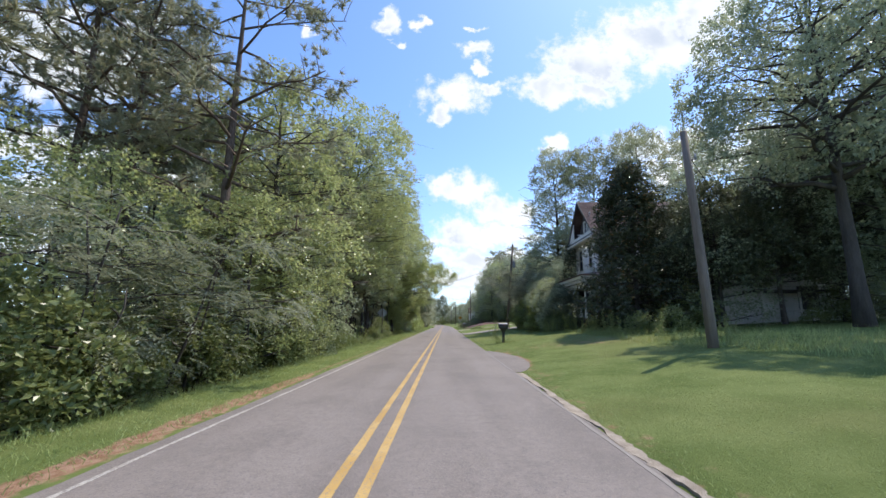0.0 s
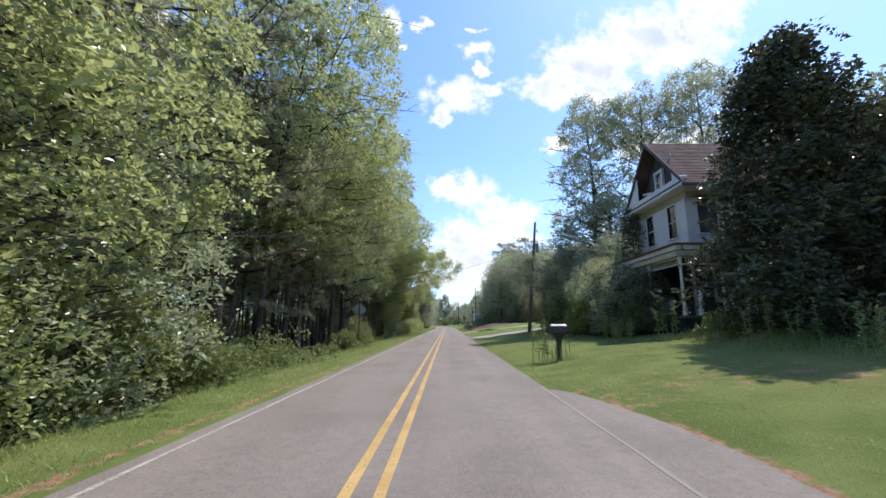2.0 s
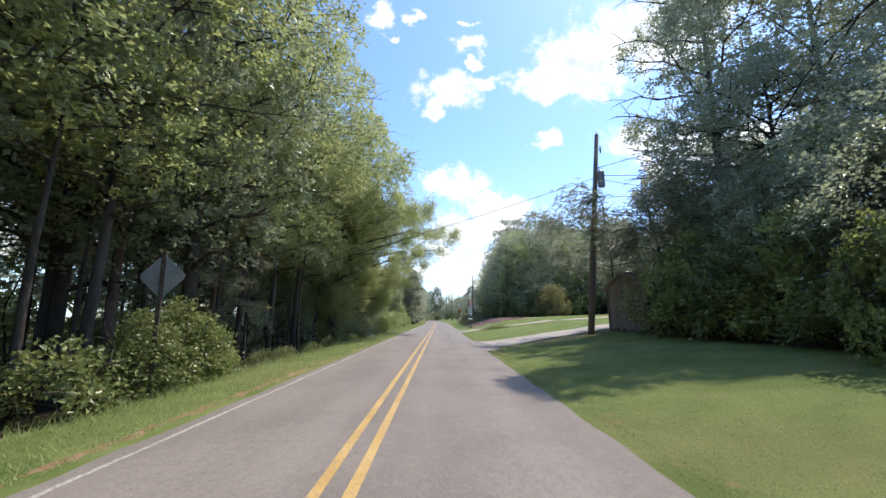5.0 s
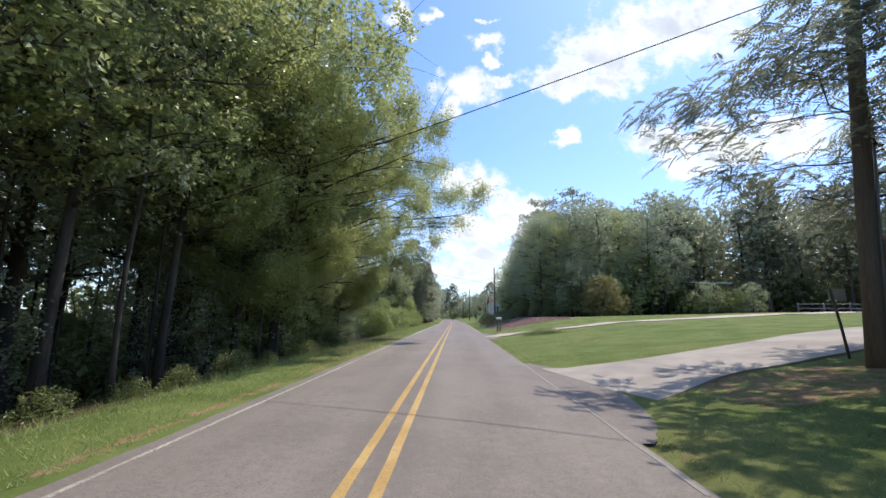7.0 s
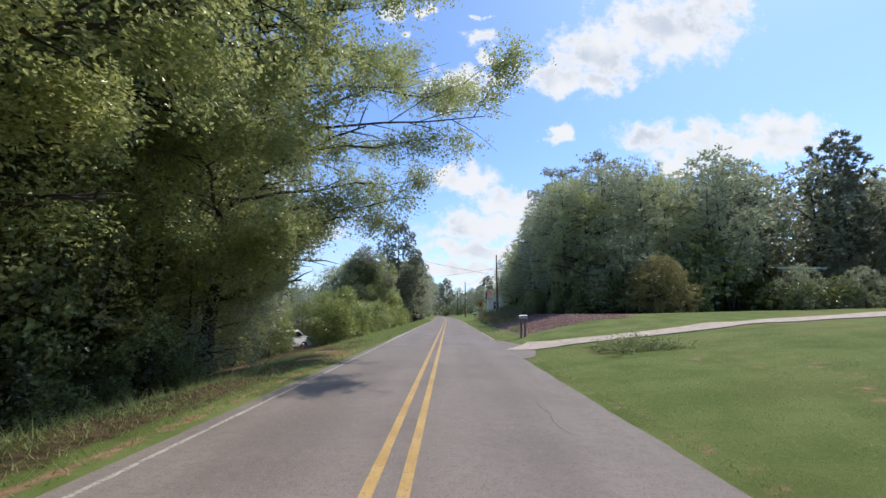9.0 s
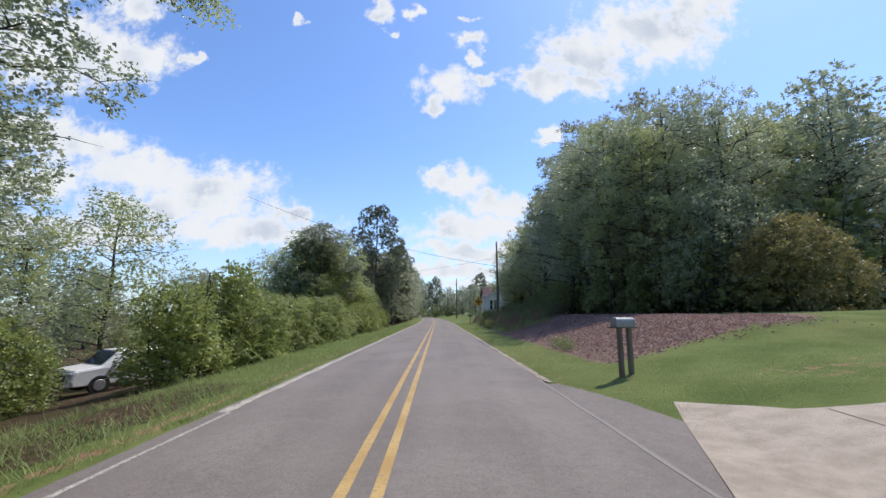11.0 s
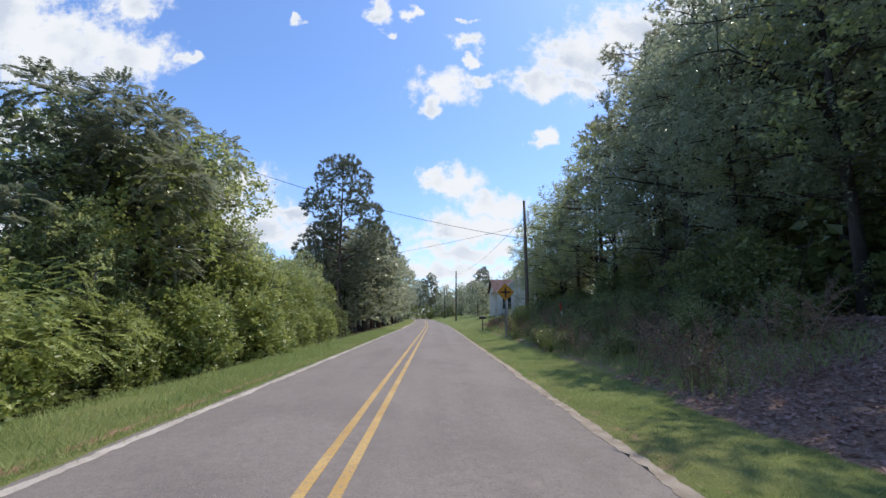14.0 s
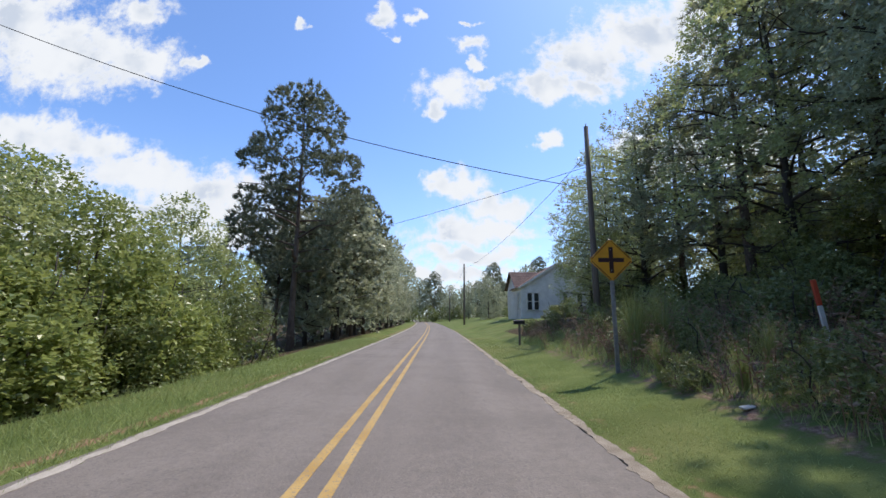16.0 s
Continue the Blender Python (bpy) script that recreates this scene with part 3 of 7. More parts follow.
def frame_of(rng, seed, height, base, radius, shape, limbs, trunk_r, rise, lean=(0, 0), stems=1, twist=.35, twigs=True):
    """Trunk, limbs and twigs of a tree: tubes, and the points where leaves grow with their outward ways."""
    v, f, tips, ways = [], [], [], []
    for s in range(stems):
        off = Vector((0, 0, 0)) if stems == 1 else Vector((rng.normal() * .25 * radius, rng.normal() * .25 * radius, 0))
        n = 9
        spine = []
        for i in range(n):
            k = i / (n - 1)
            spine.append(Vector((lean[0] * k * k + off.x * (1 + k) + twist * .5 * noise.noise((k * 2.4, seed + s, 0)) * k * 2,
                                 lean[1] * k * k + off.y * (1 + k) + twist * .5 * noise.noise((k * 2.4, seed + s, 7)) * k * 2, -.25 + (height * .93 + .25) * k)))
        r0 = trunk_r * (1 if stems == 1 else .6)
        tube_data(spine, [r0 * (1.35 if i == 0 else 1) * (1 - .88 * i / (n - 1)) + .012 for i in range(n)], 8 if stems == 1 else 5, v, f)
        m = max(3, limbs // stems)
        for j in range(m):
            h = (j + rng.uniform(.1, .9)) / m
            z = base + h * (height - base) * .94
            k = min(.98, max(.02, (z - rise * radius * .35) / (height * .93)))
            i = int(k * (n - 1))
            start = spine[i].lerp(spine[min(i + 1, n - 1)], k * (n - 1) - i)
            a = j * 2.39996 + rng.uniform(-.5, .5) + s
            reach = radius * profile(shape, h) * rng.uniform(.72, 1.08)
            out = Vector((math.cos(a), math.sin(a), 0))
            bend = rng.uniform(.6, 1.4) * rise
            pts = []
            for q in range(5):
                w = q / 4
                p = start + out * reach * w + Vector((0, 0, reach * bend * (w * .9 - .35 * w * w)))
                p += Vector((noise.noise((w * 3, j, seed)), noise.noise((w * 3, j, seed + 9)), noise.noise((w * 3, j, seed + 17)))) * .16 * reach * w
                pts.append(p)
            rb = max(.014, r0 * .42 * (1 - .7 * h))
            tube_data(pts, [rb * (1 - .8 * q / 4) + .006 for q in range(5)], 5, v, f)
            for t in range(7):
                w = .3 + .7 * (t + rng.uniform(0, .8)) / 7
                q = min(3, int(w * 4))
                p = pts[q].lerp(pts[q + 1], min(1, w * 4 - q))
                d = (out * rng.uniform(.2, 1) + Vector((-out.y, out.x, 0)) * (1 if t % 2 else -1) * rng.uniform(.4, 1) + Vector((0, 0, rng.uniform(-.15, .6) * (rise + .3)))).normalized()
                ln = reach * rng.uniform(.22, .45)
                e = p + d * ln + Vector((0, 0, -.1 * ln))
                if twigs:
                    tube_data([p, p.lerp(e, .5) + Vector((0, 0, .05 * ln)), e], [rb * .3 + .005, rb * .2 + .004, .004], 3, v, f)
                for w2 in (.35, .6, .85, 1.0):
                    tips.append(p.lerp(e, w2))
                    ways.append(d)
            tips.append(pts[4])
            ways.append(out)
    return v, f, np.array([tuple(t) for t in tips]), np.array([tuple(w) for w in ways])


def lumps_of(rng, count, size, height, base, radius, shape, total, lean=(0, 0)):
    """Points on the rounded clumps of a crown, with their outward ways: deep shade stays between the clumps."""
    k = np.arange(count)
    h = (k + rng.uniform(0, 1, count)) / count
    a = k * 2.39996 + rng.uniform(-.5, .5, count)
    reach = radius * np.array([profile(shape, q) for q in h]) - size * .55
    reach = np.maximum(reach, .1) * np.where(rng.uniform(size=count) < .22, rng.uniform(.2, .6, count), rng.uniform(.8, 1.06, count))
    r = size * rng.uniform(.65, 1.35, count)
    mid = np.stack([np.cos(a) * reach, np.sin(a) * reach, np.maximum(base + h * (height - base - size * .6), r * .55)], 1)
    mid[:, :2] += np.array(lean) * ((mid[:, 2] / height) ** 2)[:, None]
    w = r ** 2
    pick = rng.choice(count, total, p=w / w.sum())
    d = rng.normal(size=(total, 3)) + np.array([0, 0, .35]) + .5 * mid[pick] * [1, 1, 0] / max(radius, .1)
    d /= np.linalg.norm(d, axis=1, keepdims=True)
    p = mid[pick] + d * (r[pick] * rng.uniform(.45, 1.0, total) ** .5)[:, None] * [1, 1, .85]
    return p, d


def plant(name, seed, height, base, radius, shape, leaf_mat, bark, label, category, limbs=22, trunk_r=.16, rise=.45, sprays=1000, per=9,
          leaf=.15, slim=.34, jitter=.28, spray=.42, lift=.38, lean=(0, 0), stems=1, style="leaf", twigs=True, clump=.3, lumps=None):
    """A plant thing with a trunk (wood) and a crown (leaves), standing at the origin far below the land until it is copied."""
    rng = np.random.default_rng(seed)
    v, f, tips, ways = frame_of(rng, seed, height, base, radius, shape, limbs, trunk_r, rise, lean, stems, .35, twigs)
    ob = new(name)
    tagged(ob, label, category)
    wood = new("trunk" if stems == 1 else "stem", mesh_of("trunk", v, f, bark, True))
    wood.parent = ob
    tufts = rng.choice(len(tips), max(12, int(len(tips) * clump)), replace=False)
    pick = tufts[rng.integers(0, len(tufts), sprays)]
    c = tips[pick] + rng.normal(size=(sprays, 3)) * jitter
    way = ways[pick]
    if lumps:
        c, way = lumps_of(rng, *lumps, height, base, radius, shape, sprays, lean)
    c[:, 2] = np.maximum(c[:, 2], .12)
    d = way + rng.normal(size=(sprays, 3)) * .55
    d[:, 2] -= .15
    d /= np.linalg.norm(d, axis=1, keepdims=True)
    if style == "leaf":
        k = np.tile(np.arange(per), sprays)
        cc, dd = np.repeat(c, per, 0), np.repeat(d, per, 0)
        cc = cc + dd * ((k / per) * spray)[:, None] + rng.normal(size=cc.shape) * .07
        flank = np.cross(dd, [0, 0, 1.0])
        ax = dd * .6 + flank * np.where(k % 2, 1.0, -1.0)[:, None] * .9 + rng.normal(size=cc.shape) * .35
        nm = rng.normal(size=cc.shape) * (1 - lift) + np.array([0, 0, lift * 1.6])
        ln = leaf * rng.uniform(.65, 1.25, len(cc))
        lv, lf = leaf_quads(cc, ax, nm, ln, ln * slim)
    elif style == "frond":
        pairs = 9
        rach = spray * rng.uniform(.75, 1.2, sprays)
        k = np.tile(np.repeat(np.arange(pairs), 2), sprays)
        s = np.tile(np.tile([1.0, -1.0], pairs), sprays)
        cc, dd, rr = np.repeat(c, pairs * 2, 0), np.repeat(d, pairs * 2, 0), np.repeat(rach, pairs * 2)
        w = (k + .5) / pairs
        flank = np.cross(dd, [0, 0, 1.0])
        flank /= np.maximum(np.linalg.norm(flank, axis=1, keepdims=True), 1e-6)
        cc = cc + dd * (rr * w)[:, None] + np.array([0, 0, -1.0]) * (rr * .3 * w * w)[:, None]
        ax = flank * s[:, None] + dd * .45 + np.array([0, 0, -.25]) + rng.normal(size=cc.shape) * .08
        nm = np.tile([0, 0, 1.0], (len(cc), 1)) + rng.normal(size=cc.shape) * .15
        ln = leaf * (1 - .55 * np.abs(w - .45)) * rng.uniform(.85, 1.1, len(cc))
        lv, lf = leaf_quads(cc, ax, nm, ln, ln * slim, .04)
    else:
        cc, dd = np.repeat(c, per, 0), np.repeat(d, per, 0)
        cc = cc + dd * (rng.uniform(0, .35, len(cc)) * spray)[:, None]
        ax = dd * .8 + rng.normal(size=cc.shape) * .55 + np.array([0, 0, .35])
        lv, lf = needle_tris(cc, ax, leaf * rng.uniform(.7, 1.2, len(cc)), slim, rng)
    crown = new("crown", mesh_of("crown", lv.tolist(), lf.tolist(), leaf_mat))
    crown.parent = ob
    return ob


used = set()


def stand(ob, x, y, turn=0.0, size=1.0, tall=1.0, group="", sink=0.0, label="", z=None):
    """Puts a plant on the ground: the first time itself, then copies of it."""
    zz = (land(x, y) if z is None else z) - sink
    m = pose(x, y, zz, 0, 0, turn) @ Matrix.Diagonal((size, size, size * tall, 1))
    if ob.name not in used:
        used.add(ob.name)
        ob.matrix_basis = m
        o = ob
    else:
        sc = ob.matrix_basis.to_scale()
        o = copy_thing(ob, m @ Matrix.Diagonal((1 / sc.x, 1 / sc.y, 1 / sc.z, 1)))
    return tagged(o, label, group=group)


OAKS = [plant("oak_tree", 11, 15.5, 3.0, 4.6, "oval", LEAF_OAK, BARK, "tall leafy oak tree with a grey trunk in the roadside woods", "tree", 28, .22, .5, 1700, 10, .16, lumps=(80, .85)),
        plant("oak_tree", 12, 14.5, 2.2, 4.2, "column", LEAF_GUM, BARK, "light green sweetgum tree at the edge of the woods", "tree", 30, .19, .5, 1700, 10, .155, lumps=(76, .78)),
        plant("oak_tree", 13, 16.5, 4.2, 4.8, "vase", LEAF_OAK, BARK, "tall oak tree with dark shaded foliage and bare lower trunk", "tree", 26, .23, .55, 1700, 10, .16, lumps=(74, .88)),
        plant("oak_tree", 16, 17.0, 5.4, 5.2, "vase", LEAF_GUM, BARK, "tall sweetgum whose crown leans out towards the road", "tree", 30, .13, .5, 2300, 10, .15, lean=(1.6, 0), lumps=(80, .8))]
DEEP = [plant("forest_tree", 14, 16.0, 4.6, 4.0, "oval", LEAF_OAK, BARK, "shaded forest tree standing deep in the woods", "tree", 20, .19, .5, 430, 7, .30, twigs=False, lumps=(46, .95)),
        plant("forest_tree", 15, 17.0, 6.0, 4.2, "vase", LEAF_OAK, BARK, "tall shaded forest tree deep in the woods", "tree", 20, .2, .5, 430, 7, .30, twigs=False, lumps=(46, .95))]
EDGES = [plant("young_tree", 21, 7.6, .5, 2.7, "column", LEAF_GUM, BARK, "young leafy tree with branches down to the grass", "tree", 26, .09, .4, 1200, 8, .125, lumps=(54, .55)),
         plant("young_tree", 22, 6.6, .3, 2.9, "oval", LEAF_OAK, BARK, "young leafy oak with branches down to the ground", "tree", 24, .08, .35, 1200, 8, .125, lumps=(54, .6))]
PINES = [plant("pine_tree", 31, 17.5, 8.0, 3.1, "oval", NEEDLE, BARK_PINE, "tall loblolly pine with a bare straight trunk", "pine tree", 26, .2, .3, 760, 24, .30, .017, .22, .45, style="needle", twigs=False),
         plant("pine_tree", 32, 15.0, 3.6, 3.6, "cone", NEEDLE, BARK_PINE, "pine tree with spreading boughs and long needles", "pine tree", 30, .19, .15, 900, 24, .30, .017, .25, .45, style="needle")]
SPREADING = plant("pine_tree", 33, 18.5, 4.6, 5.0, "oval", NEEDLE, BARK_PINE, "old spreading pine with long bare limbs and tufts of needles", "pine tree", 30, .24, .3, 1500, 22, .26, .016, .2, .4, style="needle", clump=.22)
SHRUBS = [plant("shrub", 41, 2.6, .1, 1.5, "dome", LEAF_SHRUB, BARK, "green leafy roadside shrub", "shrub", 8, .03, .5, 560, 7, .135, .36, spray=.26, stems=3, twigs=False, lumps=(15, .5)),
          plant("shrub", 42, 3.6, .1, 1.9, "dome", LEAF_KUDZU, BARK, "bright green vine-covered bush beside the grass verge", "bush", 9, .03, .5, 900, 7, .145, .4, spray=.28, stems=3, twigs=False, lumps=(16, .58)),
          plant("shrub", 43, 1.3, .05, 1.1, "dome", LEAF_SHRUB, BARK, "low dark green undergrowth bush", "shrub", 6, .02, .4, 230, 7, .115, .36, spray=.22, stems=3, twigs=False, lumps=(9, .36))]
BRUSH = plant("brush", 44, 2.6, .1, 1.5, "dome", LEAF_SHRUB, BARK, "tangled green brush deep in the shade", "shrub", 6, .03, .5, 150, 5, .25, .38, spray=.3, stems=2, twigs=False, lumps=(10, .6))
CREEPER = [plant("vine_covered_tree", 45, 7.4, .2, 2.5, "oval", LEAF_KUDZU, BARK, "tree overgrown with vines, leafy down to the grass", "tree", 12, .09, .4, 1500, 7, .145, .38, spray=.28, twigs=False, lumps=(44, .72)),
           plant("vine_covered_tree", 46, 8.4, .3, 2.4, "column", LEAF_GUM, BARK, "dense leafy roadside tree with clumped foliage", "tree", 12, .09, .4, 1500, 7, .145, .36, spray=.28, twigs=False, lumps=(46, .7))]
TALL_SUMAC = plant("ailanthus_tree", 52, 10.5, 1.0, 2.9, "vase", LEAF_MIMOSA, BARK, "tall roadside tree with long feathery compound leaves", "tree", 16, .09, .35, 2000, 1, .19, .26, .2, .6, style="frond", twigs=False, lumps=(30, .8))
SUMAC = plant("sumac_shrub", 51, 4.6, 1.2, 2.7, "vase", LEAF_MIMOSA, BARK, "sumac shrub with long feathery compound leaves", "shrub", 17, .06, .25, 430, 1, .15, .2, .25, .62, stems=3, style="frond")
ROAD_SUMAC = plant("sumac_shrub", 53, 4.6, .5, 2.6, "dome", LEAF_KUDZU, BARK, "bright green sumac shrub with long compound leaves by the verge", "shrub", 17, .06, .25, 700, 1, .16, .22, .25, .62, stems=3, style="frond")
FAR = [plant("distant_tree", 61, 13, 1.2, 4.2, "oval", LEAF_FAR, BARK, "distant leafy green tree", "tree", 18, .2, .5, 640, 7, .36, .42, .5, .7, twigs=False, lumps=(58, 1.05)),
       plant("distant_tree", 62, 15, 2.5, 3.9, "vase", LEAF_FAR, BARK, "distant tall green tree", "tree", 18, .2, .5, 640, 7, .35, .42, .5, .7, twigs=False, lumps=(54, 1.1))]
WIDE_PINE = plant("pine_tree", 64, 19.6, 5.5, 4.6, "oval", NEEDLE_DARK, BARK_PINE, "large dark pine with a broad rounded crown beside the road", "pine tree", 26, .24, .25, 2600, 18, .34, .036, .3, .4, style="needle", twigs=False, lumps=(64, .95))
FAR_PINE = plant("distant_pine", 63, 17, 5, 3.2, "oval", NEEDLE_DARK, BARK_PINE, "distant dark pine tree with a rounded top", "pine tree", 24, .2, .25, 900, 15, .45, .06, .45, .55, style="needle", twigs=False, lumps=(36, .95))

# the woods along the road's other side
R = random.Random(7)
WOODS = "trees of the roadside woods"
stand(SPREADING, -7.6, 14.8, 70, 1, 1, WOODS)
stand(SPREADING, -7.7, 26.9, 200, .92, 1, WOODS)
for x, y, o, s in ((-9.2, 11.6, EDGES[0], 1.0), (-9.8, 14.2, EDGES[1], 1.1), (-8.6, 9.4, EDGES[1], .8), (-10.6, 9.6, EDGES[0], 1.0), (-8.2, 16.6, EDGES[0], 1.0), (-11, 18, EDGES[1], 1.2), (-9.4, 20, EDGES[0], 1.2)):
    stand(o, x, y, R.uniform(0, 360), s, 1, WOODS)
for x, y, kind, size, tall in ((-7.2, 18.2, 1, .98, 1), (-8.2, 20.6, 1, .92, 1), (-7.7, 30.2, 3, 1.1, 1), (-7.8, 33.4, 3, 1.12, 1),
                               (-7.6, 36.5, 3, 1.0, 1), (-7.6, 41, 3, 1.02, 1), (-7.8, 45.2, 2, 1.1, 1), (-8.0, 49.2, 3, 1.02, 1), (-8.2, 53.0, 3, 1.02, 1), (-8.2, 56.6, 3, 1.02, 1), (-8.0, 60.4, 3, 1.08, .95), (-7.8, 64.2, 3, 1.12, .92)):
    stand(OAKS[kind], x, y, R.uniform(-25, 25) if kind == 3 else R.uniform(0, 360), size, tall, WOODS)
for i in range(46):
    if -12 + i * 1.75 < 25:
        continue
    stand(DEEP[i % 2], -11.0 - 3.3 * (i % 4) + R.uniform(-1.2, 1.2), -12 + i * 1.75 + R.uniform(-1, 1), R.uniform(0, 360), R.uniform(.85, 1.15), R.uniform(.95, 1.15), WOODS)
for i in range(30):
    if i > 12:
        stand(DEEP[i % 2], -27 - 5 * (i % 3) + R.uniform(-1, 1), -14 + i * 3.2, R.uniform(0, 360), R.uniform(.9, 1.1), .9, WOODS)
    stand(BRUSH, -22 - 4 * (i % 3) + R.uniform(-1, 1), -12 + i * 3.1, R.uniform(0, 360), R.uniform(1.7, 2.3), 1, "undergrowth in the woods")
for x, y, kind, size in ((-10.4, 13.6, 0, 1.0), (-11.6, 15.2, 0, .95), (-12.4, 17.5, 0, 1.0), (-10.2, 7, 0, .95), (-9.8, 3.2, 0, 1.0), (-12, 9, 0, 1.05), (-9.3, 0, 0, .92), (-11, 12, 0, 1.0), (-9.6, 28.4, 0, 1.0), (-9.2, 30.8, 1, .95), (-12, 26, 0, 1),
                         (-11.5, 33, 0, .95), (-8.4, 47.8, 1, .8), (-12, 40, 0, 1), (-13, 20, 0, 1.05), (-9.4, 44, 0, .9), (-12.5, 52, 0, 1), (-14, 4, 0, 1.1), (-7.6, 35, 1, .8)):
    stand(PINES[kind], x, y, R.uniform(0, 360), size, 1, "pines of the roadside woods")
for y in (14, 17, 19.2):
    stand(EDGES[R.randrange(2)], -6.3 + R.uniform(-.5, .3), y + R.uniform(-.6, .6), R.uniform(0, 360), R.uniform(.8, 1.02), 1, WOODS)
for i in range(46):
    y = -5 + i * 1.62
    if 70 < y < 77:
        continue
    dark = 24 < y < 38 or 44 < y < 69
    stand(SHRUBS[2 if dark or i % 3 == 0 else 0], -6.0 + R.uniform(-.55, .25), y, R.uniform(0, 360), R.uniform(.7, 1.05) * (.6 if dark else 1), 1, "undergrowth at the woods' edge", sink=.12 if dark else 0)
for i in range(34):
    stand((BRUSH, SHRUBS[2])[i % 2], -9.5 - R.uniform(0, 5), -5 + i * 2.2, R.uniform(0, 360), R.uniform(.7, 1.1), 1, "undergrowth in the woods")
for x, y, s in ((-6.9, 2.5, .95), (-7.2, 5.6, 1.05), (-6.7, 8.6, 1.0), (-7.3, 11.6, .95), (-7.4, -1, 1), (-9.6, 5, 1.15)):
    stand(SUMAC, x, y, R.uniform(0, 360), s, 1, "sumac shrubs by the verge")
# a wide tree whose boughs hang over the road
BIG = plant("overhanging_tree", 71, 12.5, 3.4, 6.8, "vase", LEAF_GUM, BARK, "large tree whose leafy boughs hang out over the road", "tree", 46, .2, .5, 15000, 12, .088, .32, .30, .42, lean=(2.2, .5), clump=.13)
stand(BIG, -7.0, 70.4, 10, 1.08, 1, WOODS)
stand(BIG, -7.4, 62.4, -25, .95, 1.05, WOODS)
stand(OAKS[2], -10.5, 60.5, 160, .95, 1.0, WOODS)
for x, y, s in ((-9.6, 46.5, .6), (-9.8, 51.6, .7), (-9.4, 58.4, .7)):
    stand(EDGES[1], x, y, R.uniform(0, 360), s, 1, WOODS)
for x, y, kind, size in ((-10.6, 31.5, 2, 1.0), (-11.2, 38.4, 2, 1.05), (-10.4, 43.2, 2, 1.0), (-11.0, 47.4, 2, 1.05), (-10.8, 51.2, 2, 1.0), (-11.4, 55.0, 2, 1.05), (-10.6, 58.6, 2, 1.0), (-11.2, 62.6, 2, 1.05), (-7.2, 62.4, 3, .9)):
    stand(OAKS[kind], x, y, R.uniform(-25, 25) if kind == 3 else R.uniform(0, 360), size, 1, WOODS)
# slender bare stems in the shade under the crowns
SAPLING = plant("sapling", 25, 9.0, 4.6, 1.3, "oval", LEAF_OAK, BARK, "slender shaded sapling with a bare stem and few leaves", "tree", 12, .06, .5, 150, 8, .13, lumps=(14, .4))
for i in range(44):
    y = 24 + i * 1.05
    stand(SAPLING, -7.0 - 1.15 * (i * 5 % 7) + R.uniform(-.5, .5), y + R.uniform(-.5, .5), R.uniform(0, 360), R.uniform(.75, 1.25), 1, "saplings under the trees")
stand(OAKS[0], -11.0, 67, 250, .9, 1.0, WOODS)
for x, y, kind, size, turn in ((-7.9, 67.6, 3, .95, 10), (-9.6, 72.2, 3, .9, -15), (-10.4, 76.0, 2, .85, 80), (-12.6, 69.6, 2, 1.0, 200), (-13.4, 75.0, 2, .95, 300), (-9.6, 78.2, 2, .72, 30), (-9.0, 74.2, 2, .7, 140)):
    stand(OAKS[kind], x, y, turn, size, 1, WOODS)
for x, y, o, s in ((-7.0, 69.6, EDGES[1], .75), (-8.2, 71.8, EDGES[0], .9), (-8.6, 75.2, OAKS[0], .5), (-9.8, 78.4, OAKS[2], .5), (-12.5, 80.5, EDGES[1], 1.1), (-15.5, 80, EDGES[0], 1.2), (-17.5, 86, EDGES[1], 1.2), (-15.8, 92, EDGES[0], 1.2), (-10.4, 73.8, EDGES[1], 1.1), (-11.4, 76.8, EDGES[0], 1.1), (-9.0, 70.2, EDGES[1], .8), (-8.9, 66.4, EDGES[1], .9), (-8.6, 62.4, EDGES[0], .9), (-13, 72, OAKS[2], .9), (-15, 76, OAKS[0], .95), (-12.5, 64, OAKS[0], .9), (-18, 72, DEEP[0], 1), (-19, 78, DEEP[1], 1), (-16, 67, DEEP[1], 1), (-22, 74, DEEP[0], 1), (-15.5, 84.5, OAKS[1], .7), (-24, 82, DEEP[1], .9),
                   (-8.4, 63.5, SHRUBS[0], 1), (-8.8, 67.5, SHRUBS[0], 1.1), (-9.5, 70, SHRUBS[0], 1.1), (-11.5, 75.5, SHRUBS[0], 1.2), (-12.5, 72.5, SHRUBS[0], 1.2), (-7.2, 68.6, SHRUBS[2], 1), (-13.5, 78.5, SHRUBS[1], 1.2)):
    stand(o, x, y, R.uniform(0, 360), s, 1, WOODS)
for x, y, o, s in ((-9.6, 81.2, SHRUBS[1], .62), (-10.6, 82.6, SHRUBS[0], .8), (-8.6, 79.6, SHRUBS[0], .55), (-8.2, 76.8, SHRUBS[2], .9), (-8.7, 73.2, SHRUBS[0], .7), (-7.6, 67.2, CREEPER[1], .6), (-8.0, 69.0, CREEPER[0], .6), (-8.6, 74.6, CREEPER[1], .5), (-9.8, 77.2, CREEPER[0], .5), (-8.8, 64.6, CREEPER[1], .65), (-11.6, 79.4, CREEPER[1], .55), (-11.6, 75.8, OAKS[0], .8), (-13.2, 79.8, OAKS[1], .72), (-16.5, 82, DEEP[0], .9), (-14.6, 74, DEEP[1], .9), (-11.2, 70.4, CREEPER[0], .9), (-12.2, 74, CREEPER[1], .8), (-13.6, 77, CREEPER[0], .8), (-10.2, 67.8, CREEPER[0], .8)):
    stand(o, x, y, R.uniform(0, 360), s, 1, WOODS)
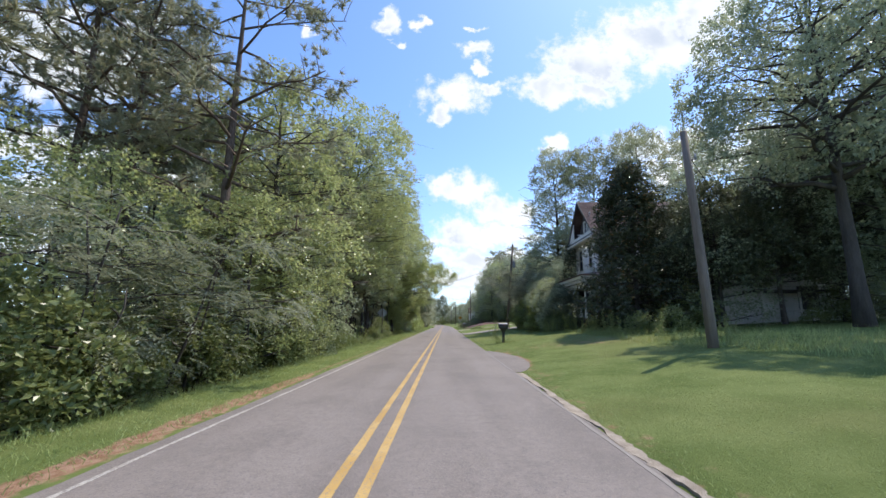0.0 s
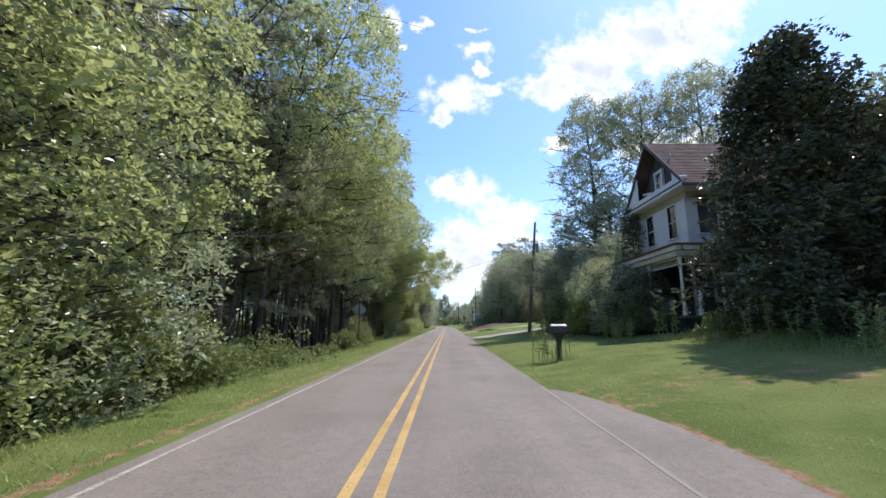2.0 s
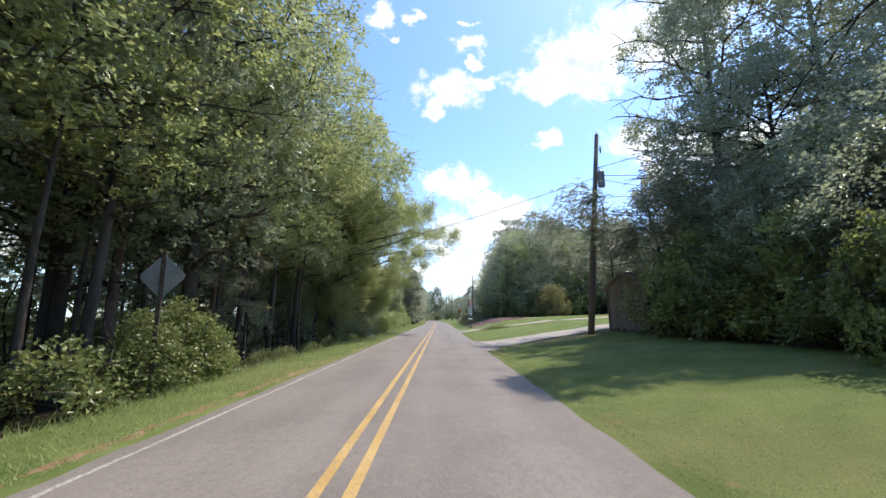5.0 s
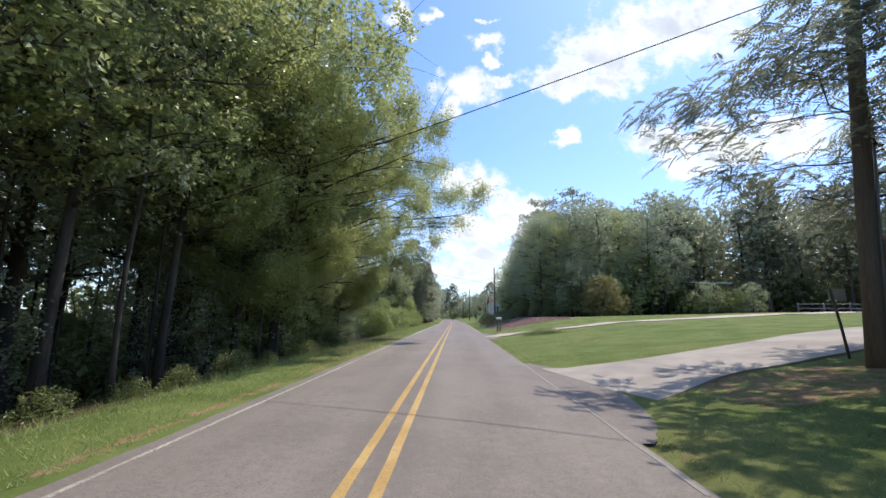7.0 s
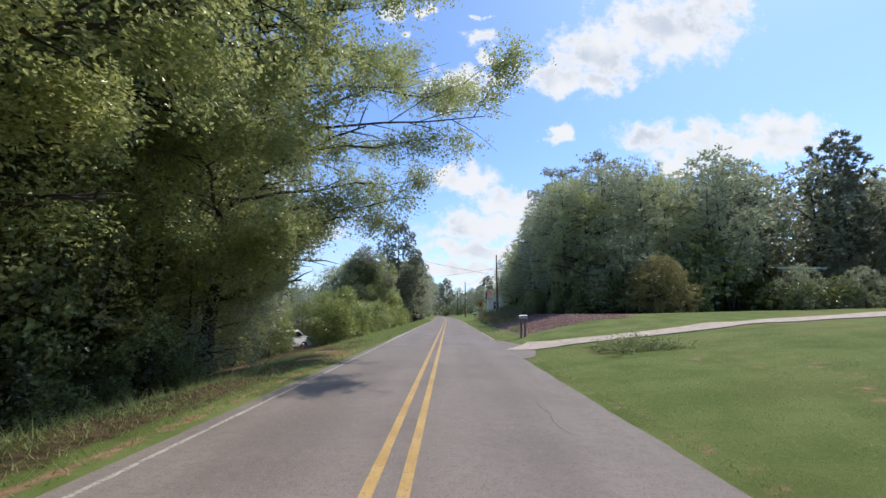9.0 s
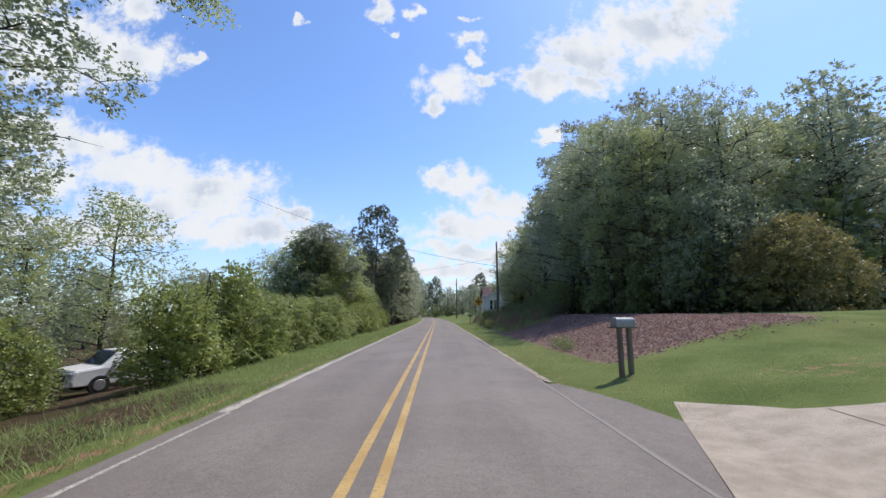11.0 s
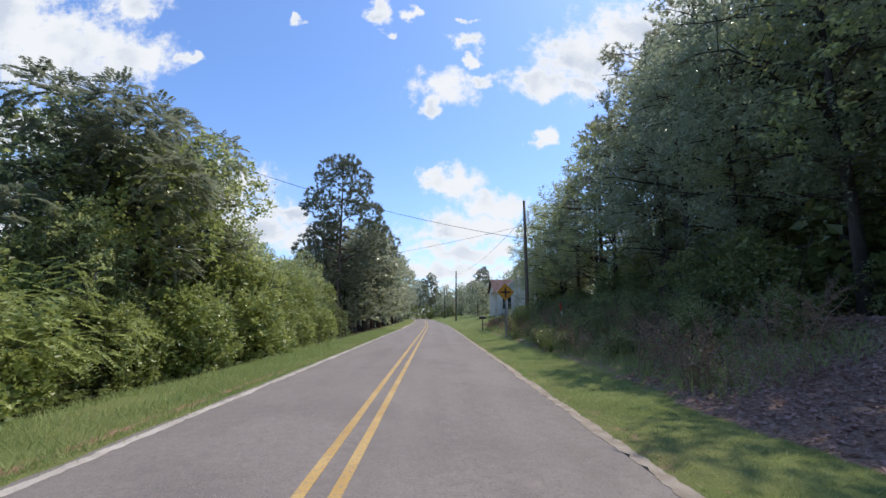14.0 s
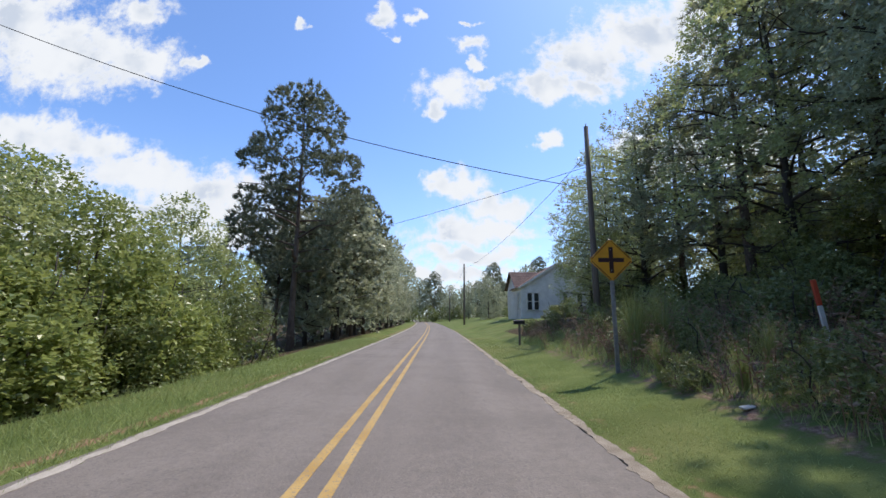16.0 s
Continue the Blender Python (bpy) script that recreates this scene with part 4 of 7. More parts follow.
for x, y, o, s in ((-11.0, 72.6, CREEPER[1], 1.25), (-12.6, 76.8, CREEPER[1], 1.2), (-10.4, 68.8, CREEPER[0], 1.2), (-14.2, 80.8, CREEPER[1], 1.1), (-14.8, 72.6, CREEPER[0], 1.3), (-9.6, 65.4, CREEPER[1], 1.2), (-16, 77.6, CREEPER[0], 1.3), (-10, 62.0, CREEPER[0], 1.1)):
    stand(o, x, y, R.uniform(0, 360), s, 1, WOODS)
# bushes past the clearing
THICKET = "bushes along the verge"
for i in range(30):
    y = 83 + i * 1.38
    if 101.2 < y < 103.6:
        continue
    stand(SHRUBS[(1, 0, 1, 1)[i % 4]], -6.9 + R.uniform(-.5, .45), y + R.uniform(-.4, .4), R.uniform(0, 360), R.uniform(.48, .92) * (1.2 if y > 103 else 1), R.uniform(.85, 1.1), THICKET)
for x, y, s in ((-7.2, 84.6, .5), (-6.9, 88.0, .55), (-7.3, 90.6, .62), (-6.8, 93.4, .6), (-7.2, 96.2, .68), (-6.9, 99.0, .66), (-7.6, 100.8, .7)):
    stand(ROAD_SUMAC, x, y, 61 * y, s, 1, THICKET)
for i in range(15):
    y = 90.5 + i * 2.3
    stand(SHRUBS[i % 2], -8.6 - R.uniform(0, .8), y, R.uniform(0, 360), R.uniform(.7, 1.1) * (.92 if y < 101 else 1.15), 1, THICKET)
for x, y, o, s, t in ((-10.4, 93.2, CREEPER[0], .58, 1), (-11.2, 96.4, CREEPER[1], .55, 1), (-10.0, 98.6, CREEPER[0], .5, 1), (-12.4, 98.6, CREEPER[1], .5, 1), (-12.6, 94.4, CREEPER[0], .52, 1), (-13.5, 91.5, CREEPER[1], .5, 1), (-11.4, 101.8, CREEPER[0], .58, 1),
                      (-9.2, 105.0, TALL_SUMAC, .92, 1), (-8.6, 103.6, CREEPER[1], .62, 1), (-9.0, 106.2, CREEPER[0], 1.1, 1), (-10.2, 108.6, TALL_SUMAC, .9, 1.0), (-8.4, 109.2, CREEPER[1], 1.1, 1), (-10.2, 109.8, TALL_SUMAC, .95, 1.1), (-10.6, 106.4, TALL_SUMAC, .85, 1), (-10.9, 105.2, CREEPER[1], 1.1, 1),
                      (-8.7, 112.6, CREEPER[0], .85, 1), (-11, 109.5, CREEPER[0], 1.2, 1), (-8.9, 115.6, CREEPER[1], .72, 1), (-10.8, 114, CREEPER[1], .8, 1), (-8.9, 119.0, CREEPER[0], .78, 1), (-10.6, 117.4, CREEPER[0], .85, 1), (-8.9, 122.6, CREEPER[1], .8, 1), (-8.8, 125.6, CREEPER[0], .7, 1), (-11, 119, CREEPER[0], 1, 1),
                      (-14, 95, OAKS[2], .34, 1), (-16, 88, OAKS[0], .42, 1), (-13.5, 104.5, EDGES[0], .8, 1), (-14, 108, EDGES[1], 1.3, 1), (-14, 114, EDGES[0], 1.3, 1)):
    stand(o, x, y, R.uniform(0, 360), s, t, "trees beyond the clearing")
for x, y, o, s in ((-9.4, 136.5, WIDE_PINE, 1.02), (-11.5, 139, FAR_PINE, .8), (-7.4, 141.5, FAR[0], .95), (-6.9, 145, FAR_PINE, .82), (-6.6, 150, FAR_PINE, .86), (-7.0, 147, FAR[1], .8), (-7.2, 153, FAR[1], .86), (-7.0, 159, FAR[0], .95), (-6.9, 166, FAR[1], .9), (-6.8, 174, FAR[0], 1.0), (-6.8, 183, FAR[1], .95), (-6.6, 193, FAR[0], 1.05), (-6.4, 205, FAR[1], 1), (-8.8, 146, PINES[0], .8), (-9.5, 152, FAR_PINE, .72), (-10, 158, FAR_PINE, .76), (-11, 164, FAR[1], .75),
                   (-12.5, 170, FAR_PINE, .75), (-13, 178, FAR[0], .8), (-14, 187, FAR[1], .8), (-15, 196, FAR_PINE, .8), (-16, 206, FAR[0], .85), (-10.5, 143, FAR[0], .7), (-13.5, 148, FAR[1], .75), (-14, 133, FAR[0], .6)):
    stand(o, x + road_x(y), y, R.uniform(0, 360), s, 1, "pines and trees farther down the road")
for i in range(16):
    y = 140 + i * 4.6
    stand((FAR[0], FAR_PINE, FAR[1], FAR_PINE)[i % 4], -9.6 + R.uniform(-1.2, .6) + road_x(y), y, R.uniform(0, 360), R.uniform(.72, .9), 1, "pines and trees farther down the road")
# the lot with the house
stand(plant("magnolia_tree", 81, 11.2, .3, 3.5, "cone", LEAF_MAGNOLIA, BARK, "dark conical magnolia tree with glossy leaves by the house", "tree", 70, .18, .1, 3600, 9, .2, .3, .3, .4), 12.9, 25.5, 0)
DARK_TREE = plant("evergreen_tree", 85, 9.5, 2.9, 3.0, "oval", LEAF_SHADE, BARK, "dark evergreen tree with glossy leaves before the cottage", "tree", 34, .15, .3, 2200, 9, .19, .3, .3, .4, lumps=(60, .75))
for x, y, s in ((16.9, 23.6, .9), (19.8, 22.9, .92), (22.8, 22.4, .95), (25.8, 21.6, 1.0), (17.6, 27.6, .9)):
    stand(DARK_TREE, x, y, R.uniform(0, 360), s, 1, "evergreen trees before the cottage")
PECAN = plant("shade_tree", 82, 18.0, 7.0, 6.4, "oval", LEAF_OAK, BARK, "large spreading shade tree on the lawn", "tree", 44, .36, .4, 4600, 9, .18, .34, .5, .5, lumps=(120, .85))
stand(PECAN, 18.6, 17.4, 30, .85, 1.15, "shade trees of the lawn")
stand(PECAN, 26.5, 21.5, 190, 1.0, 1, "shade trees of the lawn")
stand(PECAN, 29.5, 29.5, 100, .9, .9, "shade trees of the lawn")
LOCUST = plant("locust_tree", 83, 23.0, 5.0, 5.0, "oval", LEAF_LOCUST, BARK, "tall open locust tree with small pale leaves behind the house", "tree", 40, .26, .75, 4200, 8, .17, .36, .35, .5, lumps=(54, 1.0))
stand(LOCUST, 15.2, 50.6, 40, .95, 1.04, "trees behind the house")
stand(PECAN, 15.4, 47.4, 250, .72, .88, "trees behind the house")
stand(LOCUST, 19.8, 49.0, 170, .95, 1.05, "trees behind the house")
stand(LOCUST, 25.0, 48.0, 280, 1.0, 1.05, "trees behind the house")
stand(LOCUST, 31.0, 47.0, 20, 1.0, 1.0, "trees behind the house")
for x, y, o, s in ((16.4, 26.2, SHRUBS[1], 1.0), (15.3, 24, SHRUBS[0], .9), (26.5, 29, OAKS[2], .8), (30, 24, OAKS[0], 1),
                   (23.5, 22.5, EDGES[1], .8), (26.5, 21, EDGES[0], .9), (28, 27, EDGES[1], 1.1), (15.0, 28.2, EDGES[1], .7), (24.4, 24.4, SHRUBS[0], .8), (22, 18.5, DEEP[0], .7), (33, 30, DEEP[0], 1), (36, 22, DEEP[1], 1), (30, 36, DEEP[0], 1), (27, 41, DEEP[1], 1), (34, 15, DEEP[0], 1), (21.8, 20.6, OAKS[2], .52), (16.9, 24.2, EDGES[1], 1.15), (22.4, 22.0, SHRUBS[2], .8), (23.6, 22.2, SHRUBS[0], .7), (20.6, 22.0, SHRUBS[2], .6), (25.0, 21.6, EDGES[0], 1.0), (24.2, 19.4, EDGES[1], .9), (11.0, 21.5, SHRUBS[2], .8), (10.8, 27.2, SHRUBS[2], .7), (12.2, 20.6, SHRUBS[2], .9)):
    stand(o, x, y, R.uniform(0, 360), s, 1, "shrubs round the house")
for x, y, o, s, t in ((10.2, 34.0, EDGES[1], .52, 1), (10.35, 35.8, EDGES[1], .62, 1), (10.1, 33.0, SHRUBS[0], .7, 1), (10.6, 37.0, EDGES[0], .6, 1), (10.9, 38.8, EDGES[1], .72, 1), (11.6, 37.2, SHRUBS[1], 1.1, 1), (12.4, 40.6, EDGES[1], .95, 1.05), (10.6, 41.5, SHRUBS[1], .95, 1), (11.4, 43.6, EDGES[1], .8, 1), (10.4, 45.4, SHRUBS[1], 1.0, 1),
                      (11.8, 46.8, EDGES[1], .85, 1), (13.6, 44, EDGES[0], .9, 1), (14.0, 48.4, EDGES[1], .95, 1), 
                      (10.2, 36.6, SHRUBS[2], 1.0, 1), (9.7, 40.2, SHRUBS[2], 1.0, 1), (10.2, 43.4, SHRUBS[0], 1.1, 1), (10.0, 46.9, SHRUBS[0], 1.1, 1), (12.6, 45.4, CREEPER[1], .7, 1), ):
    stand(o, x, y, R.uniform(0, 360), s, t, "dense shrubs beside the house")
EVERGREEN = plant("evergreen_shrub", 47, 4.2, .1, 1.9, "oval", LEAF_SHADE, BARK, "dark evergreen shrub hiding the porch", "shrub", 12, .05, .4, 900, 8, .13, .36, spray=.28, stems=3, twigs=False, lumps=(30, .6))
for x, y, s, t in ((10.8, 33.0, .72, 1.05), (10.4, 34.8, .85, 1.05), (11.0, 37.2, .95, 1.05), (11.4, 39.6, 1.0, 1.1), (11.2, 31.9, .45, .9)):
    stand(EVERGREEN, x, y, R.uniform(0, 360), s, t, "evergreen shrubs by the porch")
stand(plant("wall_vine", 48, 7.6, .4, .85, "column", LEAF_MAGNOLIA, BARK, "dark vine climbing the corner of the old house", "vine", 12, .03, .3, 900, 7, .12, .4, spray=.2, twigs=False, lumps=(40, .38)), 12.75, 37.75, 0)
stand(SHRUBS[1], 9.35, 38.4, 60, .55, 1.3, "dense shrubs beside the house")
MIMOSA = plant("mimosa_tree", 84, 8.2, 3.6, 4.6, "vase", LEAF_MIMOSA, BARK, "mimosa tree with feathery fronds spreading beside the utility pole", "tree", 18, .075, .16, 2300, 1, .14, .22, .3, .52, style="frond", lean=(-1.9, -.5))
stand(MIMOSA, 10.9, 54.1, 40, .85, 1.05)
stand(MIMOSA, 15.4, 51.0, 200, .85, 1.05)
stand(MIMOSA, 13.2, 47.9, 100, .8, 1.0)
stand(MIMOSA, 10.9, 48.7, 250, .9, 1.0)
# lawn's far side and the woods that climb the bank
BACK = "trees behind the lawn"
for i in range(22):
    x = 24 + i * 3.0
    y = 108 + 2.5 * math.sin(i * 1.7) - i * .55
    stand((FAR[1], FAR_PINE, FAR[0])[i % 3], x, y, R.uniform(0, 360), R.uniform(.95, 1.2), 1, BACK)
for i in range(20):
    stand((FAR[0], FAR[1])[i % 2], 25 + i * 3.6, 118 + 4 * math.cos(i), R.uniform(0, 360), R.uniform(1.1, 1.35), 1.05, BACK)
for i in range(9):
    stand(FAR[i % 2], 58 + 4 * math.sin(i * 2), 92 - i * 5, R.uniform(0, 360), R.uniform(.9, 1.15), 1, BACK)
for i in range(30):
    stand(BRUSH, 21 + i * 2.6, 112 - i * .55 + 2 * math.sin(i), R.uniform(0, 360), R.uniform(1.8, 2.4), 1, "shrubs behind the lawn")
for i in range(14):
    stand(BRUSH, 22 + i * 2.7, 104.5 + 1.5 * math.sin(i * 2.3), R.uniform(0, 360), R.uniform(.8, 1.3), 1, "shrubs behind the lawn")
stand(plant("round_bush", 49, 4.4, .1, 2.7, "dome", LEAF_OLIVE, BARK, "rounded olive-green bush standing on the lawn by the woods", "bush", 14, .05, .5, 1900, 8, .13, .34, spray=.28, stems=4, twigs=False, lumps=(44, .62)), 17.4, 90.2, 30)
for i in range(22):
    stand(BRUSH, 24 + i * 3.4, 121 - i * .5, R.uniform(0, 360), 3.0, 1, "shrubs behind the lawn")
HILL = "trees of the wooded bank"
for x, y, o, s in ((13.9, 96.6, OAKS[1], .82), (16.0, 97.5, OAKS[0], 0.96), (14.3, 101.2, OAKS[1], 1.03), (19.8, 97.5, OAKS[0], 0.99), (18.5, 103, OAKS[2], 0.99), (14.7, 105.8, OAKS[0], 1.03), (23.0, 99, OAKS[1], 0.99), (23.5, 104, OAKS[2], 0.99),
                   (15.0, 109.5, OAKS[2], 0.99), (17.0, 109, OAKS[1], 1.07), (14.1, 113.2, OAKS[0], 0.95), (17.5, 114, OAKS[2], 1.03), (15.2, 117.3, OAKS[2], 0.95), (21.5, 110, OAKS[0], 1.03), (14.0, 121.5, OAKS[1], 0.99),
                   (18.3, 119, OAKS[0], 1.07), (14.5, 126, OAKS[0], 0.86), (13.1, 130, OAKS[1], 0.73), (18.5, 125.5, OAKS[2], 0.95), (22.0, 116.5, OAKS[1], 1.03), (14.0, 134.5, EDGES[0], 1.2), (16.0, 93.8, EDGES[1], 1.1), (25.5, 96, OAKS[0], 0.86),
                   (15.0, 138, EDGES[1], 1.0), (12.3, 133.4, OAKS[1], .8), (12.6, 129.6, OAKS[0], .8), (13.6, 138.6, OAKS[0], .72), (12.0, 136.2, EDGES[0], .95), (12.2, 98.4, OAKS[2], .82), (12.4, 103.4, OAKS[2], .8), (12.9, 108.2, OAKS[2], .74)):
    stand(o, x, y, R.uniform(0, 360), s, 1, HILL)
for i in range(9):
    stand(DEEP[i % 2], 27 + 4.2 * (i % 3) + R.uniform(-1, 1), 97 + i * 4.2, R.uniform(0, 360), R.uniform(.95, 1.15), 1, HILL)
for i in range(22):
    stand((BRUSH, EDGES[i % 2])[i % 2], 18.5 + R.uniform(0, 7), 97 + i * 1.8, R.uniform(0, 360), R.uniform(.8, 1.1), 1, "undergrowth on the bank")
for x, y, o, s in ((15.7, 118.5, PINES[0], 1.18), (13.9, 123.5, PINES[1], 1.1), (18.0, 121.5, PINES[0], 1.22), (16.1, 111.5, PINES[0], 1.2), (19.5, 107, PINES[0], 1.2), (13.3, 127.2, PINES[1], .85), (20.5, 124, PINES[0], 1.2)):
    stand(o, x, y, R.uniform(0, 360), s, 1, "pines of the wooded bank")
for i in range(26):
    stand(SHRUBS[(0, 2)[i % 2]], 11.2 + R.uniform(-.6, 2.5), 96 + i * 1.55, R.uniform(0, 360), R.uniform(.7, 1.1), 1, "undergrowth on the bank")
for i in range(16):
    stand(BRUSH, 14.5 + R.uniform(0, 6), 92.5 + i * 1.1, R.uniform(0, 360), R.uniform(1.2, 1.7), 1, "undergrowth on the bank")
for i in range(24):
    stand(BRUSH, 22 + 3.2 * (i % 3) + R.uniform(-.8, .8), 94 + i * 1.9, R.uniform(0, 360), R.uniform(2.0, 2.7), 1.1, "undergrowth on the bank")
for i in range(10):
    stand(CREEPER[i % 2], 17.5 + 2.6 * (i % 2) + R.uniform(-.6, .6), 98 + i * 3.7, R.uniform(0, 360), R.uniform(.75, 1.0), 1, "undergrowth on the bank")
# far end of the road
for k in range(3):
    for i in range(26):
        x, y = -76 + i * 5.4 + k * 1.8, 262 + 16 * k + 8 * math.sin(i * 1.3 + k)
        stand((FAR[0], FAR[1], FAR_PINE)[(i + k) % 3], x, y, R.uniform(0, 360), R.uniform(.75, 1.1), 1, "distant trees closing the view", sink=.5, z=0)
for i in range(22):
    stand(BRUSH, -52 + i * 5, 246 + 4 * math.sin(i * 2), R.uniform(0, 360), 2.2, 1, "distant bushes below the trees", z=0)
for x, y, o, s in ((12, 196, FAR[0], .8), (15, 210, FAR_PINE, .9), (10, 228, FAR[1], .8), (18, 185, FAR[1], .75), (22, 170, FAR[0], .8), (26, 178, FAR[1], .9), (28, 164, FAR[0], .85), (6, 244, FAR[0], .7), (24, 200, FAR_PINE, .9),
                   (32, 215, FAR[0], 1), (-26, 225, FAR[0], 1), (-30, 245, FAR[1], 1), (20, 240, FAR[1], 1), (34, 235, FAR_PINE, 1), (14.5, 149, SHRUBS[0], 1.3), (12.8, 148.5, SHRUBS[0], 1.0), (22, 150, FAR[1], .75), (19, 143, FAR[0], .75), (27, 140, FAR[1], 1),
                   (-22, 205, FAR[0], .8), (-24, 190, FAR[1], .8), (-20, 176, FAR[0], .75), (-22, 160, FAR[1], .7)):
    stand(o, x, y, R.uniform(0, 360), s, 1, "distant trees closing the view", z=0)
for i in range(16):
    stand((FAR[0], FAR[1])[i % 2], -28 - 4 * (i % 3), 86 + i * 6, R.uniform(0, 360), R.uniform(.45, .62), 1, "distant trees beyond the thicket")

# ---- the old house ----
def holes_split(a, b, z0, z1, holes):
    """Runs of a board from a to b that keep clear of openings (a0, a1, z0, z1)."""
    runs = [(a, b)]
    for h0, h1, hz0, hz1 in holes:
        if z1 <= hz0 or z0 >= hz1:
            continue
        runs = [r for s, e in runs for r in ((s, min(e, h0)), (max(s, h1), e)) if r[1] - r[0] > .02]
    return runs


def siding(parent, axis, at, face, a, b, z0, z1, holes, top=None, mat=None, lap=.135):
    """Lapped weatherboards on a wall in the plane axis = at, facing face (+1 or -1), with openings left free; top(z) narrows it to a gable."""
    bm = bmesh.new()
    z = z0
    while z < z1 - .02:
        e = min(z + lap, z1)
        s0, s1 = (a, b) if top is None else top(z)
        for r0, r1 in holes_split(s0, s1, z, e, holes):
            inner, low, high = at, at + face * .028, at + face * .012
            def p(u, d, zz):
                return (d, u, zz) if axis == "x" else (u, d, zz)
            vs = [bm.verts.new(p(*q)) for q in ((r0, inner, z), (r1, inner, z), (r1, inner, e), (r0, inner, e), (r0, low, z), (r1, low, z), (r1, high, e), (r0, high, e))]
            for q in ((4, 5, 6, 7), (0, 3, 2, 1), (0, 1, 5, 4), (3, 7, 6, 2), (0, 4, 7, 3), (1, 2, 6, 5)):
                bm.faces.new([vs[k] for k in q])
        z += lap
    bmesh.ops.recalc_face_normals(bm, faces=bm.faces)
    return part("siding", bm, mat or WHITE_PAINT, parent, "peeling white weatherboards")


def sash_window(parent, axis, at, face, a, b, z0, z1, board=False, trim=None):
    """A double-hung window in its casing: frame boards, sill, two panes and a meeting rail."""
    def bx(u0, u1, d0, d1, zz0, zz1):
        d0, d1 = at + face * d0, at + face * d1
        lo, hi = min(d0, d1), max(d0, d1)
        return box(lo, hi, u0, u1, zz0, zz1, .008) if axis == "x" else box(u0, u1, lo, hi, zz0, zz1, .008)
    # near-black sheet behind the panes stands for the unlit room
    win = part("window", bx(a - .02, b + .02, -.12, -.085, z0, z1), DARK_ROOM, parent, "dark window of the old house")
    c = .13
    for u0, u1, zz0, zz1 in ((a - c, a, z0 - .02, z1), (b, b + c, z0 - .02, z1), (a - c - .03, b + c + .03, z1, z1 + .16)):
        part("frame", bx(u0, u1, -.1, .05, zz0, zz1), trim or TRIM_PAINT, win)
    part("sill", bx(a - c - .05, b + c + .05, -.1, .1, z0 - .09, z0 - .02), trim or TRIM_PAINT, win)
    mid = (z0 + z1) / 2
    if board:
        part("board", bx(a, b, -.07, -.04, z0, z1), GREY_WOOD_AND_SHADE, win, "weathered board closing the window")
        return
    part("meeting_rail", bx(a, b, -.075, -.03, mid - .035, mid + .035), trim or TRIM_PAINT, win)
    part("pane", bx(a, b, -.07, -.06, z0, mid - .035), glass, win)
    part("pane", bx(a, b, -.06, -.05, mid + .035, z1), glass, win)


def roof_slab(run, rise, n, a, b, axis):
    """One roof slope as a slab with stepped shingle courses; run and rise give its section, a and b its ends."""
    bm = bmesh.new()
    section = []
    for i in range(n):
        section += [(run(i / n), rise(i / n) + .065), (run((i + 1) / n), rise((i + 1) / n) + .03)]
    section += [(run(1), rise(1) - .03), (run(0), rise(0) - .03)]
    ends = [[bm.verts.new((t, u, z) if axis == "y" else (u, t, z)) for u, z in section] for t in (a, b)]
    m = len(section)
    for k in range(m):
        bm.faces.new((ends[0][k], ends[1][k], ends[1][(k + 1) % m], ends[0][(k + 1) % m]))
    bm.faces.new(ends[0])
    bm.faces.new(ends[1][::-1])
    bmesh.ops.recalc_face_normals(bm, faces=bm.faces)
    return bm


